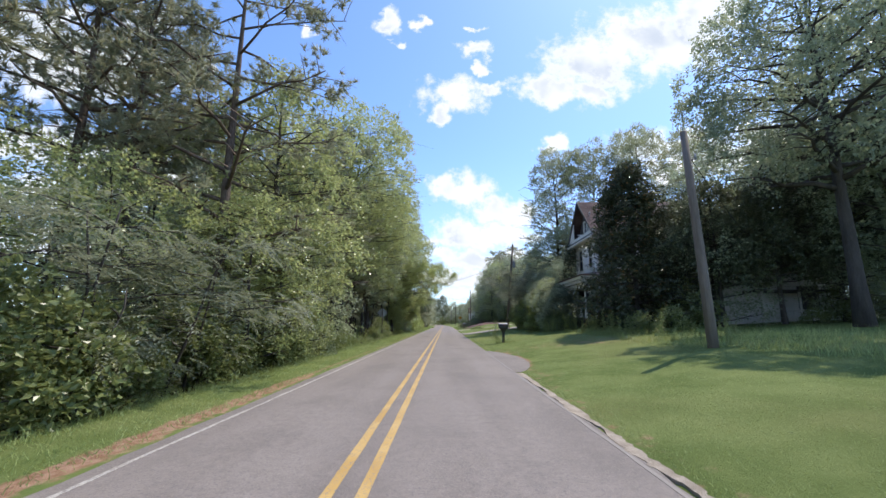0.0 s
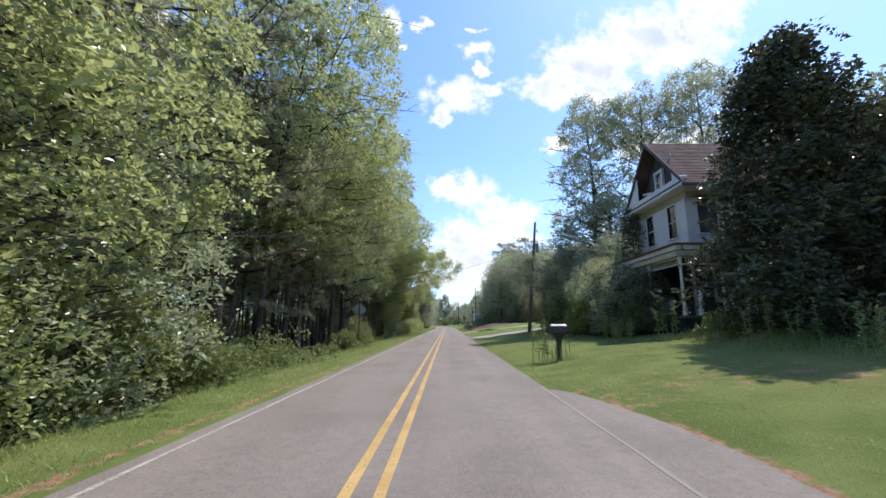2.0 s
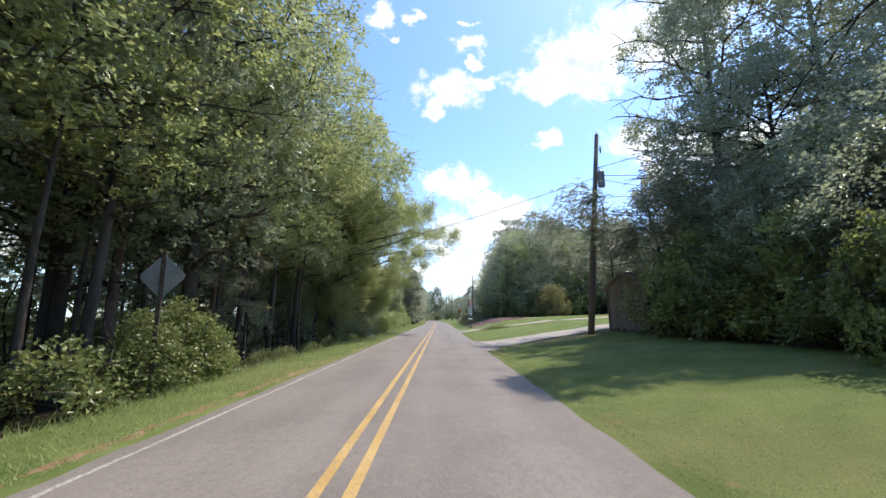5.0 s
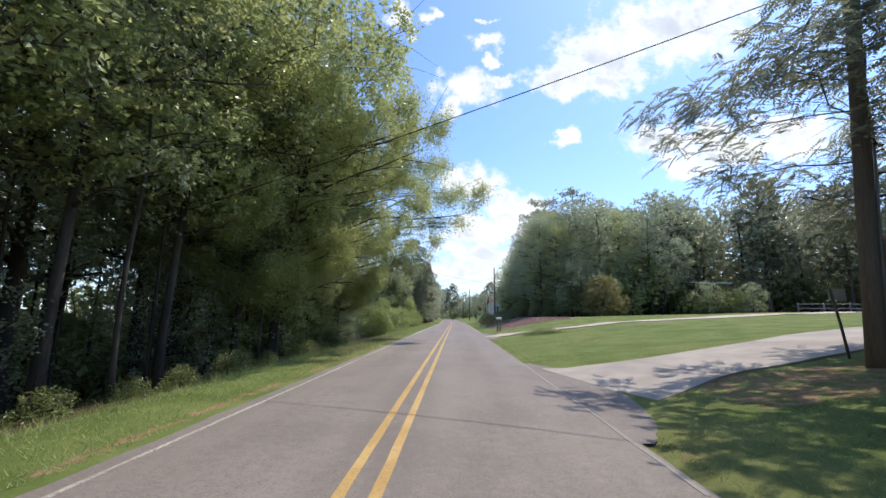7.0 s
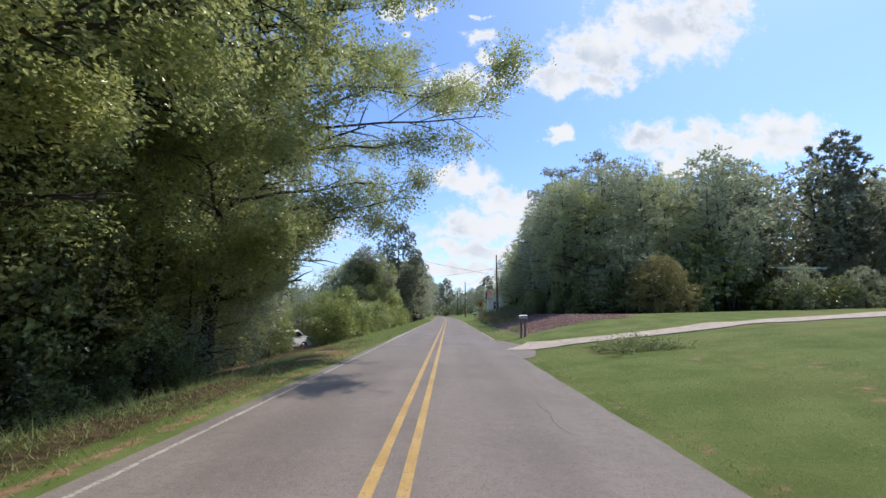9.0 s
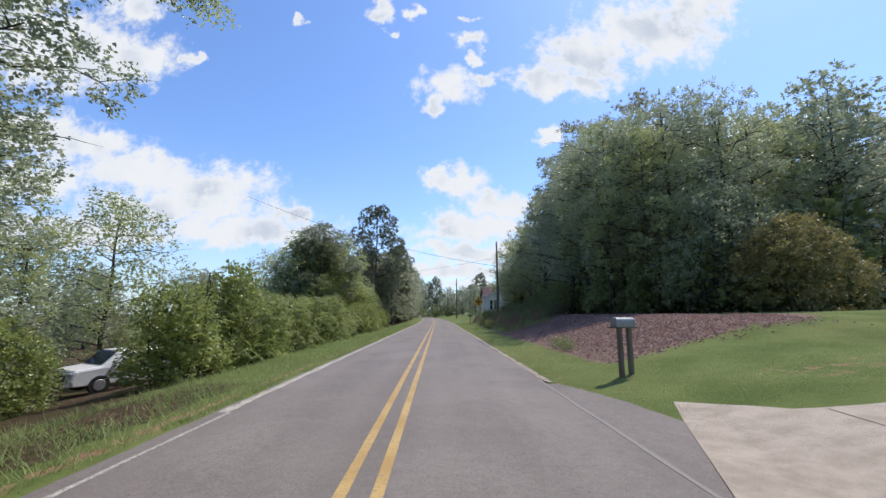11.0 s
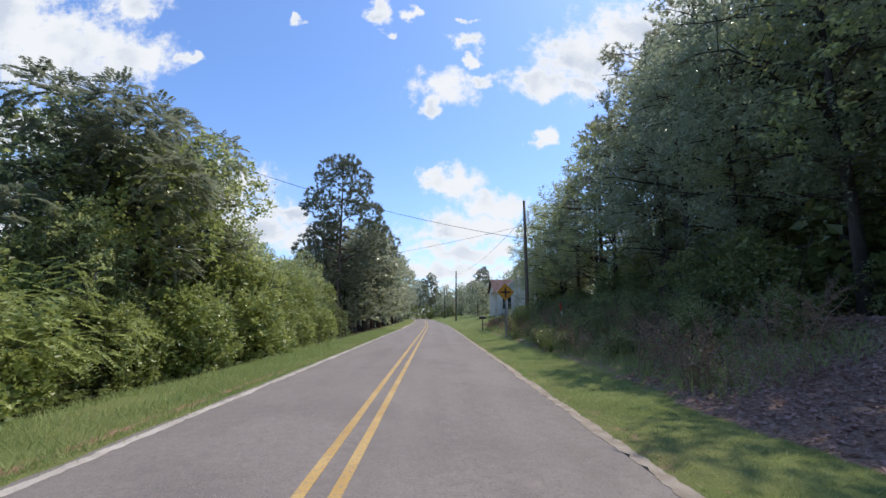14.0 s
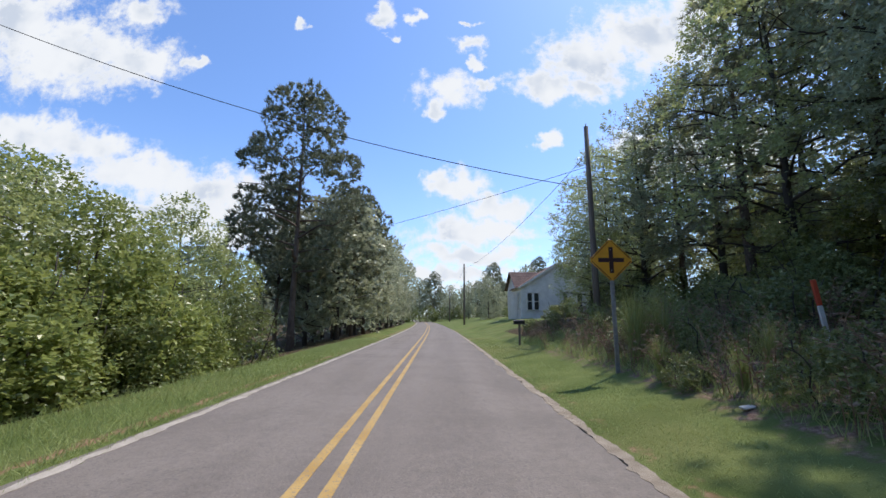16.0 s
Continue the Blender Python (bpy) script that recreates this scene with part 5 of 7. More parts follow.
def old_house():
    h = thing("house", (0, 0, 0), "derelict white two-storey wooden house with steep gable and porch", "house")
    x0, x1, y0, y1, zg, zf, ze, zt = 13.3, 24.0, 32.7, 37.7, .9, 1.75, 8.35, 12.15
    ym = (y0 + y1) / 2
    # front wall facing the road, and the side wall facing down the road
    front = [(33.6, 34.4, 6.05, 7.85), (36.0, 36.8, 6.05, 7.85), (33.5, 34.4, 2.5, 4.2), (36.0, 37.0, 1.8, 4.0)]
    side = [(13.9, 14.9, 6.05, 7.95), (17.5, 18.5, 6.05, 7.95), (14.4, 15.4, 2.5, 4.2)]
    def wall(name, axis, at, thick, a, b, holes):
        bm = bmesh.new()
        for lo, hi in sorted({(z0, z1) for z0, z1 in zip(sorted({zg, ze, *[h[2] for h in holes], *[h[3] for h in holes]}), sorted({zg, ze, *[h[2] for h in holes], *[h[3] for h in holes]})[1:])}):
            for r0, r1 in holes_split(a, b, lo, hi, holes):
                if axis == "x":
                    add_box(bm, min(at, at + thick), max(at, at + thick), r0, r1, lo, hi)
                else:
                    add_box(bm, r0, r1, min(at, at + thick), max(at, at + thick), lo, hi)
        return part(name, bm, GREY_WOOD_AND_SHADE, h)
    wall("wall", "x", x0, .18, y0, y1, front)
    wall("wall", "y", y0, .18, x0 + .18, x1, side)
    part("wall", box(x1 - .18, x1, y0 + .18, y1, zg, ze), GREY_WOOD_AND_SHADE, h)
    part("wall", box(x0 + .18, x1 - .18, y1 - .18, y1, zg, ze), GREY_WOOD_AND_SHADE, h)
    # below the porch roof the siding is greyed: porch shade put into the colour
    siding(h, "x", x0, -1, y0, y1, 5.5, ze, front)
    siding(h, "x", x0, -1, y0, y1, zf, 5.5, front, mat=GREY_WOOD_AND_SHADE)
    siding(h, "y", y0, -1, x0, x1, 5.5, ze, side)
    siding(h, "y", y0, -1, x0, x1, zf, 5.5, side, mat=GREY_WOOD_AND_SHADE)
    siding(h, "y", y1, 1, x0, x1, zf, ze, [])
    for w in front[:2]:
        sash_window(h, "x", x0, -1, *w)
    # grey trim here and round the door carries the same painted porch shade
    sash_window(h, "x", x0, -1, *front[2], board=True, trim=GREY_WOOD_AND_SHADE)
    for i, w in enumerate(side):
        sash_window(h, "y", y0, -1, *w, board=i == 0)
    door = part("door", box(x0 + .05, x0 + .1, 36.0, 37.0, 1.8, 4.0), DARK_ROOM, h, "dark front door under the porch")
    for ya, yb, za, zb in ((35.88, 36.0, 1.8, 4.1), (37.0, 37.12, 1.8, 4.1), (35.85, 37.15, 4.1, 4.22)):
        part("frame", box(x0 - .05, x0 + .1, ya, yb, za, zb, .008), GREY_WOOD_AND_SHADE, door)
    for x, y in ((x0 - .045, y0 - .045), (x0 - .045, y1 - .08)):
        part("corner_board", box(x, x + .13, y, y + .13, zf, ze - .3, .01), TRIM_PAINT, h)
    part("frieze_board", box(x0 - .05, x0 - .005, y0 - .2, y1 + .2, ze - .42, ze - .02, .01), CREAM, h, "cream frieze board under the eaves")
    part("frieze_board", box(x0, x1, y0 - .05, y0 - .005, ze - .42, ze - .02, .01), CREAM, h, "cream frieze board under the eaves")
    part("soffit", box(x0 - .55, x1 + .3, y0 - .9, y1 + .9, ze - .02, ze + .05), TRIM_PAINT, h)
    part("cornice", box(x0 - .62, x0 - .55, y0 - .95, y1 + .95, ze + .02, ze + .16, .02), TRIM_PAINT, h)
    # a dark strip added as the cornice's shadow line
    part("cornice_shadow_band", box(x0 - .58, x0 - .3, y0 - .9, y1 + .9, ze + .16, ze + .3, .01), GREY_WOOD_AND_SHADE, h, "dark band over the cornice that stands for its shadow")
    part("gable_sill", box(x0 - .5, x0 - .1, y0 - .65, y1 + .65, ze + .3, ze + .62, .02), TRIM_PAINT, h)
    # gable face: near-black backing paints the open recess's shade, with a small window and torn boards
    def rake(z, inset=.5):
        k = max(0, (zt - inset - z)) / (zt - ze)
        return ym - (ym - y0 + .9) * k, ym + (y1 + .9 - ym) * k
    siding(h, "x", x0 + .25, -1, y0, y1, ze + .62, zt - .55, [(ym - .35, ym + .35, 9.2, 10.3)], rake, GREY_WOOD_AND_SHADE, .16)
    bm = bmesh.new()
    tri = [bm.verts.new((xx, yy, zz)) for xx in (x0 + .26, x0 + .36) for yy, zz in ((y0 - .7, ze + .05), (y1 + .7, ze + .05), (ym, zt - .3))]
    for q in ((0, 2, 1), (3, 4, 5), (0, 1, 4, 3), (1, 2, 5, 4), (2, 0, 3, 5)):
        bm.faces.new([tri[k] for k in q])
    part("gable_wall", bm, DARK_ROOM, h, "near-black backing that stands for the shade of the open gable")
    sash_window(h, "x", x0 + .12, -1, ym - .35, ym + .3, 9.2, 10.25)
    for k, (ya, za, ln, tilt) in enumerate(((ym - 1.3, 10.35, .9, 38), (ym - 1.5, 10.55, .7, -30), (ym + 1.2, 9.35, 1.0, 12))):
        b = part("torn_board", box(-.02, .02, -ln / 2, ln / 2, -.07, .07, .006), TRIM_PAINT, h, "loose white board hanging in the gable")
        b.matrix_basis = pose(x0 - .05, ya, za, tilt, 0, 0)
    for s, wide in ((-1, .32), (1, .55)):
        bm = bmesh.new()
        edge = (y0 - .95) if s < 0 else (y1 + .95)
        inner = edge + (ym - edge) * wide
        slope = (zt - ze) / abs(ym - edge)
        outline = ((edge + s * -.02, ze + .12), (inner, ze + .12), (inner, ze + slope * abs(inner - edge) - .02), (edge + s * -.3, ze + slope * .3 - .02))
        vs = [bm.verts.new((xx, yy, zz)) for xx in (x0 - .46, x0 - .39) for yy, zz in outline]
        for q in ((0, 1, 2, 3), (7, 6, 5, 4), (0, 4, 5, 1), (1, 5, 6, 2), (2, 6, 7, 3), (3, 7, 4, 0)):
            bm.faces.new([vs[k] for k in q])
        bmesh.ops.recalc_face_normals(bm, faces=bm.faces)
        part("gable_panel", bm, TRIM_PAINT, h, "white corner panel of the gable")
    # two roof slopes with shingle courses, and white rake boards
    for s in (-1, 1):
        e = (y0 - 1.05) if s < 0 else (y1 + 1.05)
        zl = ze + .05
        bm = roof_slab(lambda k: e + (ym - e) * k, lambda k: zl + (zt - zl) * k, 26, x0 - .5, x1 + .3, "y")
        part("roof", bm, SHINGLE, h, "faded brown shingle roof slope")
        bm = bmesh.new()
        vs = [bm.verts.new(q) for xx in (x0 - .56, x0 - .50) for q in ((xx, e, zl + .08), (xx, ym, zt + .05), (xx, ym, zt - .2), (xx, e, zl - .15))]
        for q in ((0, 1, 2, 3), (7, 6, 5, 4), (0, 4, 5, 1), (1, 5, 6, 2), (2, 6, 7, 3), (3, 7, 4, 0)):
            bm.faces.new([vs[k] for k in q])
        bmesh.ops.recalc_face_normals(bm, faces=bm.faces)
        part("rake_board", bm, GREY_WOOD_AND_SHADE, h)
        part("gutter", box(x0 - .7, x1 + .3, min(e, e - s * -.06), max(e, e - s * -.06), zl - .14, zl + .02, .01), GREY_WOOD_AND_SHADE, h)
    # wrap-round porch
    px, py = 11.25, 30.3
    part("porch_floor", box(px, 17.5, py, y0, zf - .12, zf, .01), GREY_WOOD_AND_SHADE, h, "grey boarded porch floor")
    part("porch_floor", box(px, x0, y0, 38.6, zf - .12, zf, .01), GREY_WOOD_AND_SHADE, h, "grey boarded porch floor")
    part("porch_skirt", box(px + .06, px + .12, py + .06, 38.6, .7, zf - .12), DARK_ROOM, h)
    part("porch_skirt", box(px + .12, 17.4, py + .06, py + .12, .7, zf - .12), DARK_ROOM, h)
    for a, b, c, d in ((px - .15, px + .1, py - .15, 38.9), (px + .1, 17.7, py - .15, py + .1)):
        part("porch_beam", box(a, b, c, d, 4.42, 4.66, .01), CREAM, h, "cream porch beam")
        part("porch_fascia", box(a - .06, b + .06, c - .06, d + .06, 4.70, 4.92, .015), TRIM_PAINT, h)
        part("porch_gutter", box(a - .1, b + .1, c - .1, d + .1, 4.93, 5.01, .01), GREY_WOOD_AND_SHADE, h)
    bm = bmesh.new()
    out = [(px - .3, 39.0), (px - .3, py - .3), (17.8, py - .3)]
    inn = [(x0, 39.0), (x0, y0), (17.8, y0)]
    a = [bm.verts.new((*q, 5.0)) for q in out]
    b = [bm.verts.new((*q, 5.55)) for q in inn]
    c = [bm.verts.new((*q, 4.93)) for q in out]
    d = [bm.verts.new((*q, 4.7)) for q in inn]
    for i in (0, 1):
        bm.faces.new((a[i], a[i + 1], b[i + 1], b[i]))
        bm.faces.new((c[i], d[i], d[i + 1], c[i + 1]))
        bm.faces.new((a[i], c[i], c[i + 1], a[i + 1]))
    bmesh.ops.recalc_face_normals(bm, faces=bm.faces)
    part("porch_roof", bm, SHINGLE, h, "low brown porch roof")
    posts = [(px + .12, py + .12, 0), (px + .12, 33.3, 0), (px + .12, 36.3, 0), (px + .12, 38.5, 0), (13.2, py + .12, 0), (15.3, py + .12, 3), (17.4, py + .12, 0), (12.0, py + .14, 5)]
    for k, (x, y, tilt) in enumerate(posts):
        top = 4.42 if k < 7 else 2.9
        v, f = [], []
        tube_data([(0, 0, zf), (0, 0, zf + .35), (0, 0, zf + .4), (0, 0, top - .5), (0, 0, top - .45), (0, 0, top)], [.1, .1, .075, .065, .09, .09], 8, v, f)
        o = new("porch_post", mesh_of("porch_post", v, f, TRIM_PAINT))
        o.parent = h
        o.matrix_basis = pose(x, y, 0, 0, tilt * .6, 0)
    def rail(a, b, z0, z1, step, thick, name):
        a, b = Vector(a), Vector(b)
        n = int((b - a).length / step)
        for zz in (z0, z1):
            m = (a + b) / 2
            o = part(name + "_rail", box(-(b - a).length / 2, (b - a).length / 2, -.035, .035, -.03, .03, .006), TRIM_PAINT, h)
            o.matrix_basis = pose(m.x, m.y, zz, 0, 0, math.degrees(math.atan2(b.y - a.y, b.x - a.x)))
        for i in range(1, n):
            q = a.lerp(b, i / n)
            o = new(name + "_spindle", spindle[thick])
            o.parent = h
            o.matrix_basis = pose(q.x, q.y, z0) @ Matrix.Diagonal((1, 1, z1 - z0, 1))
    spindle = {}
    for thick in (.022, .03):
        v, f = [], []
        tube_data([(0, 0, 0), (0, 0, .3), (0, 0, .5), (0, 0, .7), (0, 0, 1)], [thick, thick * .7, thick * 1.1, thick * .7, thick], 6, v, f)
        spindle[thick] = mesh_of("spindle", v, f, TRIM_PAINT, True)
    rail((px + .12, py + .25), (px + .12, 33.2), 4.08, 4.38, .13, .022, "valance")
    rail((px + .12, 33.4), (px + .12, 36.2), 4.08, 4.38, .13, .022, "valance")
    rail((px + .25, py + .12), (13.1, py + .12), 4.08, 4.38, .13, .022, "valance")
    rail((px + .12, 31.2), (px + .12, 33.2), 1.86, 2.42, .14, .03, "balustrade")
    rail((13.4, py + .12), (15.2, py + .12), 1.86, 2.42, .14, .03, "balustrade")
    for i in range(3):
        part("step", box(px - .3 - .3 * i, px - .3 * i, 34.0, 35.6, .75, zf - .3 - .25 * i, .01), GREY_WOOD_AND_SHADE, h)
    tube("antenna_mast", [(15.4, ym, zt - .1), (15.4, ym, zt + 2.2)], [.02, .012], 6, STEEL, h)


old_house()


def outbuilding():
    b = thing("cottage", (0, 0, 0), "small grey-white derelict cottage half hidden under trees", "cottage")
    x0, x1, y0, y1, z0, z1 = 18.6, 26.5, 26.2, 31.0, 1.2, 6.5
    holes = [(20.0, 20.9, 4.6, 5.9), (22.6, 23.5, 4.6, 5.9), (24.6, 25.5, 4.6, 5.9), (23.6, 25.0, 2.3, 3.7)]
    part("wall", box(x0, x1, y0 + .03, y1, z0, z1), GREY_WOOD_AND_SHADE, b)
    siding(b, "y", y0 + .03, -1, x0, x1, z0, z1, holes)
    for w in holes:
        sash_window(b, "y", y0 + .16, -1, *w)
    siding(b, "x", x0, -1, y0, y1, z0, z1, [])
    bm = bmesh.new()
    ym = (y0 + y1) / 2
    for s, e in ((-1, y0 - .5), (1, y1 + .5)):
        vs = [bm.verts.new(q) for q in ((x0 - .4, e, z1 - .1), (x1 + .4, e, z1 - .1), (x1 + .4, ym, z1 + 1.9), (x0 - .4, ym, z1 + 1.9),
                                        (x0 - .4, e, z1 - .2), (x1 + .4, e, z1 - .2), (x1 + .4, ym, z1 + 1.8), (x0 - .4, ym, z1 + 1.8))]
        for q in ((0, 1, 2, 3), (7, 6, 5, 4), (0, 4, 5, 1), (2, 6, 7, 3), (0, 3, 7, 4), (1, 5, 6, 2)):
            bm.faces.new([vs[k] for k in q])
    bmesh.ops.recalc_face_normals(bm, faces=bm.faces)
    part("roof", bm, SHINGLE, b)
    part("porch_roof", box(20.0, 25.0, 24.6, 26.2, 3.3, 3.42, .02), GREY_WOOD_AND_SHADE, b)
    for x in (20.1, 21.3, 22.4, 24.8):
        part("porch_post", box(x, x + .1, 24.7, 24.8, 1.0, 3.3, .008), TRIM_PAINT, b)
    part("handrail", box(20.1, 24.8, 24.7, 24.76, 2.1, 2.18, .008), TRIM_PAINT, b)
    for i in range(11):
        part("baluster", box(20.3 + i * .4, 20.35 + i * .4, 24.71, 24.75, 1.3, 2.1, .004), TRIM_PAINT, b)
    part("porch_floor", box(20.0, 25.0, 24.6, 26.2, 1.1, 1.3, .01), GREY_WOOD_AND_SHADE, b)


outbuilding()


def gable_roof(ridge, at, a, b, half, ze, zt, over, n=9):
    """Stepped courses of a gable roof: ridge along "x" or "y" at the offset at, from a to b; half its half span."""
    out = []
    for side in (-1, 1):
        e = at + side * (half + over)
        out.append(roof_slab(lambda k: e + (at - e) * k, lambda k: ze + (zt - ze) * k, n, a, b, "y" if ridge == "x" else "x"))
    return out


def gable_end(axis, at, thick, mid, half, ze, zt):
    """The three-cornered top of a wall under a gable."""
    bm = bmesh.new()
    put = (lambda u, d, z: (u, d, z)) if axis == "y" else (lambda u, d, z: (d, u, z))
    vs = [bm.verts.new(put(u, d, z)) for d in (at, at + thick) for u, z in ((mid - half, ze), (mid + half, ze), (mid, zt))]
    for q in ((0, 2, 1), (3, 4, 5), (0, 1, 4, 3), (1, 2, 5, 4), (2, 0, 3, 5)):
        bm.faces.new([vs[k] for k in q])
    bmesh.ops.recalc_face_normals(bm, faces=bm.faces)
    return bm


def white_church():
    c = thing("white_building", (0, 0, 0), "white clapboard building with tall narrow windows and rusty gabled roofs", "house")
    x0, x1, y0, y1, y2, z0, z1 = 10.3, 19.0, 152.5, 154.6, 161.0, 1.2, 4.95
    xm, zt = (x0 + x1) / 2, 7.7
    part("wall", box(x0, x1, y0, y1, z0, z1), TRIM_PAINT, c)
    part("wall", box(x0 - .05, x1 + 3, y1, y2, z0, z1 + .2), TRIM_PAINT, c)
    part("gable_wall", gable_end("y", y0 + .01, .2, xm, (x1 - x0) / 2, z1, zt - .1), TRIM_PAINT, c)
    part("gable_wall", gable_end("x", x0 - .04, .2, (y1 + y2) / 2, (y2 - y1) / 2, z1 + .2, 7.0), TRIM_PAINT, c)
    front = [(11.0, 11.5, 2.4, 4.2), (11.75, 12.25, 2.4, 4.2), (15.0, 15.5, 2.4, 4.2), (16.6, 17.1, 2.4, 4.2)]
    road_side = [(153.2, 153.75, 2.4, 4.2)]
    siding(c, "y", y0, -1, x0, x1, z0, z1, front, mat=TRIM_PAINT, lap=.2)
    siding(c, "y", y0, -1, x0, x1, z1, zt - .15, [], lambda z: (xm - (x1 - x0) / 2 * (zt - z) / (zt - z1), xm + (x1 - x0) / 2 * (zt - z) / (zt - z1)), TRIM_PAINT, .2)
    siding(c, "x", x0, -1, y0, y1, z0, z1, road_side, mat=TRIM_PAINT, lap=.2)
    for w in front:
        sash_window(c, "y", y0 - .09, -1, *w)
    sash_window(c, "x", x0 - .09, -1, *road_side[0])
    for bm in gable_roof("y", xm, y0 - .4, (y1 + y2) / 2, (x1 - x0) / 2, z1 - .12, zt, .35):
        part("roof", bm, RUSTY, c, "rusty metal roof slope")
    for bm in gable_roof("x", (y1 + y2) / 2, x0 - .4, x1 + 3.4, (y2 - y1) / 2, z1 + .1, 7.15, .35):
        part("roof", bm, SHINGLE, c, "brown roof slope of the rear wing")
    for side in (-1, 1):
        e = xm + side * ((x1 - x0) / 2 + .35)
        bm = bmesh.new()
        vs = [bm.verts.new(q) for yy in (y0 - .46, y0 - .405) for q in ((e, yy, z1 - .08), (xm, yy, zt + .04), (xm, yy, zt - .2), (e, yy, z1 - .3))]
        for q in ((0, 1, 2, 3), (7, 6, 5, 4), (0, 4, 5, 1), (1, 5, 6, 2), (2, 6, 7, 3), (3, 7, 4, 0)):
            bm.faces.new([vs[k] for k in q])
        bmesh.ops.recalc_face_normals(bm, faces=bm.faces)
        part("rake_board", bm, TRIM_PAINT, c)
    part("corner_board", box(x0 - .04, x0 + .1, y0 - .04, y0 - .001, z0, z1 - .15, .004), TRIM_PAINT, c)


white_church()


def board_shed():
    """A shed of upright boards whose gable faces the road."""
    h = thing("shed", (0, 0, 0), "weathered grey-brown board shed with a low gabled board roof", "shed")
    x0, x1, y0, y1, z0, ze, zt = 10.3, 14.2, 49.3, 53.6, .75, 2.95, 3.6
    ym = (y0 + y1) / 2
    rng = random.Random(31)
    def top(y):
        return ze + (zt - ze) * (1 - abs(y - ym) / (ym - y0))
    y = y0
    while y < y1 - .05:
        w = rng.uniform(.14, .2)
        e = min(y + w, y1)
        low = z0 + rng.choice((0, .03, .1, .02))
        bm = bmesh.new()
        dx = rng.uniform(0, .018)
        vs = [bm.verts.new(q) for xx in (x0 - .025 - dx, x0 - dx) for q in ((xx, y + .008, low), (xx, e - .008, low), (xx, e - .008, top(e)), (xx, y + .008, top(y)))]
        for q in ((0, 1, 2, 3), (7, 6, 5, 4), (0, 4, 5, 1), (1, 5, 6, 2), (2, 6, 7, 3), (3, 7, 4, 0)):
            bm.faces.new([vs[k] for k in q])
        bmesh.ops.recalc_face_normals(bm, faces=bm.faces)
        part("board", bm, SHED_WOOD, h)
        y = e
    # near-black sheets paint the shade seen between the boards
    part("wall", box(x0 + .002, x0 + .06, y0, y1, z0 - .3, ze), DARK_ROOM, h, "near-black backing that stands for shade in the board gaps")
    part("gable_wall", gable_end("x", x0 + .002, .05, ym, (y1 - y0) / 2, ze, zt - .05), DARK_ROOM, h)
    for ya in (y0, y1 - .06):
        part("wall", box(x0 + .06, x1, ya, ya + .06, z0 - .3, ze), SHED_WOOD, h)
    part("wall", box(x1 - .06, x1, y0 + .06, y1 - .06, z0 - .3, ze), SHED_WOOD, h)
    for bm in gable_roof("x", ym, x0 - .25, x1 + .25, (y1 - y0) / 2, ze + .02, zt + .06, .2, 5):
        part("roof", bm, SHED_WOOD, h, "weathered board roof slope")
    part("corner_post", box(x0 - .09, x0 + .0, y1 - .14, y1 - .02, z0 - .2, ze, .01), POLE_WOOD, h)


board_shed()


# ---- poles and cables ----
def utility_pole(base, top, label, tank=False, bracket=False):
    b, t = Vector(base), Vector(top)
    p = thing("utility_pole", base, label, "utility pole", "utility poles along the road")
    d = t - b
    tube("pole", [(0, 0, -.4), d * .33, d * .66, d], [.17, .15, .13, .11], 12, POLE_WOOD, p)
    tube("pole_top_pin", [d - Vector((0, 0, .02)), d + Vector((0, 0, .16))], [.022, .03], 8, GREY_TANK, p)
    if tank:
        at = d * .77 + Vector((.32, .0, 0))
        v, f = [], []
        tube_data([at + Vector((0, 0, z)) for z in (-.55, -.5, .35, .42)], [.14, .19, .19, .12], 14, v, f)
        o = new("transformer", mesh_of("transformer", v, f, GREY_TANK))
        o.parent = p
        tagged(o, "grey cylindrical transformer can")
        for s in (-.08, .08):
            tube("bushing", [at + Vector((s, 0, .4)), at + Vector((s, 0, .66))], [.035, .02], 8, GREY_TANK, o)
        part("bracket", box(d.x * .77 - .02, d.x * .77 + .34, -.04, .04, d.z * .77 - .05, d.z * .77 + .03, .005), STEEL, p)
        part("cutout", box(d.x * .92 + .2, d.x * .92 + .27, -.04, .04, d.z * .92 - .2, d.z * .92 + .2, .01), GREY_TANK, p, "grey fuse cutout")
        part("cutout_arm", box(d.x * .92, d.x * .92 + .22, -.02, .02, d.z * .92 - .02, d.z * .92 + .02), STEEL, p)
        tube("conduit", [(.15, -.1, 0), d * .45 + Vector((.16, -.1, 0))], [.025, .025], 6, GREY_TANK, p)
    if bracket:
        tube("bracket", [d * .86, d * .86 + Vector((.3, 0, .05))], [.02, .02], 6, STEEL, p)
        tube("insulator", [d * .86 + Vector((.3, 0, 0)), d * .86 + Vector((.3, 0, .22))], [.05, .03], 8, GREY_TANK, p)
    return p


utility_pole((9.42, 13.25, land(9.42, 13.25)), (9.2, 13.2, 8.02), "weathered wooden utility pole standing in the lawn", bracket=True)
utility_pole((8.72, 52.4, land(8.72, 52.4)), (9.8, 52.4, 11.6), "leaning wooden utility pole with a grey transformer beside the driveway", tank=True)
utility_pole((8.8, 127.0, land(8.8, 127)), (8.75, 127.0, 11.4), "tall wooden utility pole at the edge of the woods", bracket=True)
utility_pole((5.3, 174, land(5.3, 174)), (5.3, 174, 10.3), "distant wooden utility pole by the road", bracket=True)
utility_pole((4.2, 219, 0), (4.2, 219, 10.2), "distant wooden utility pole by the road")


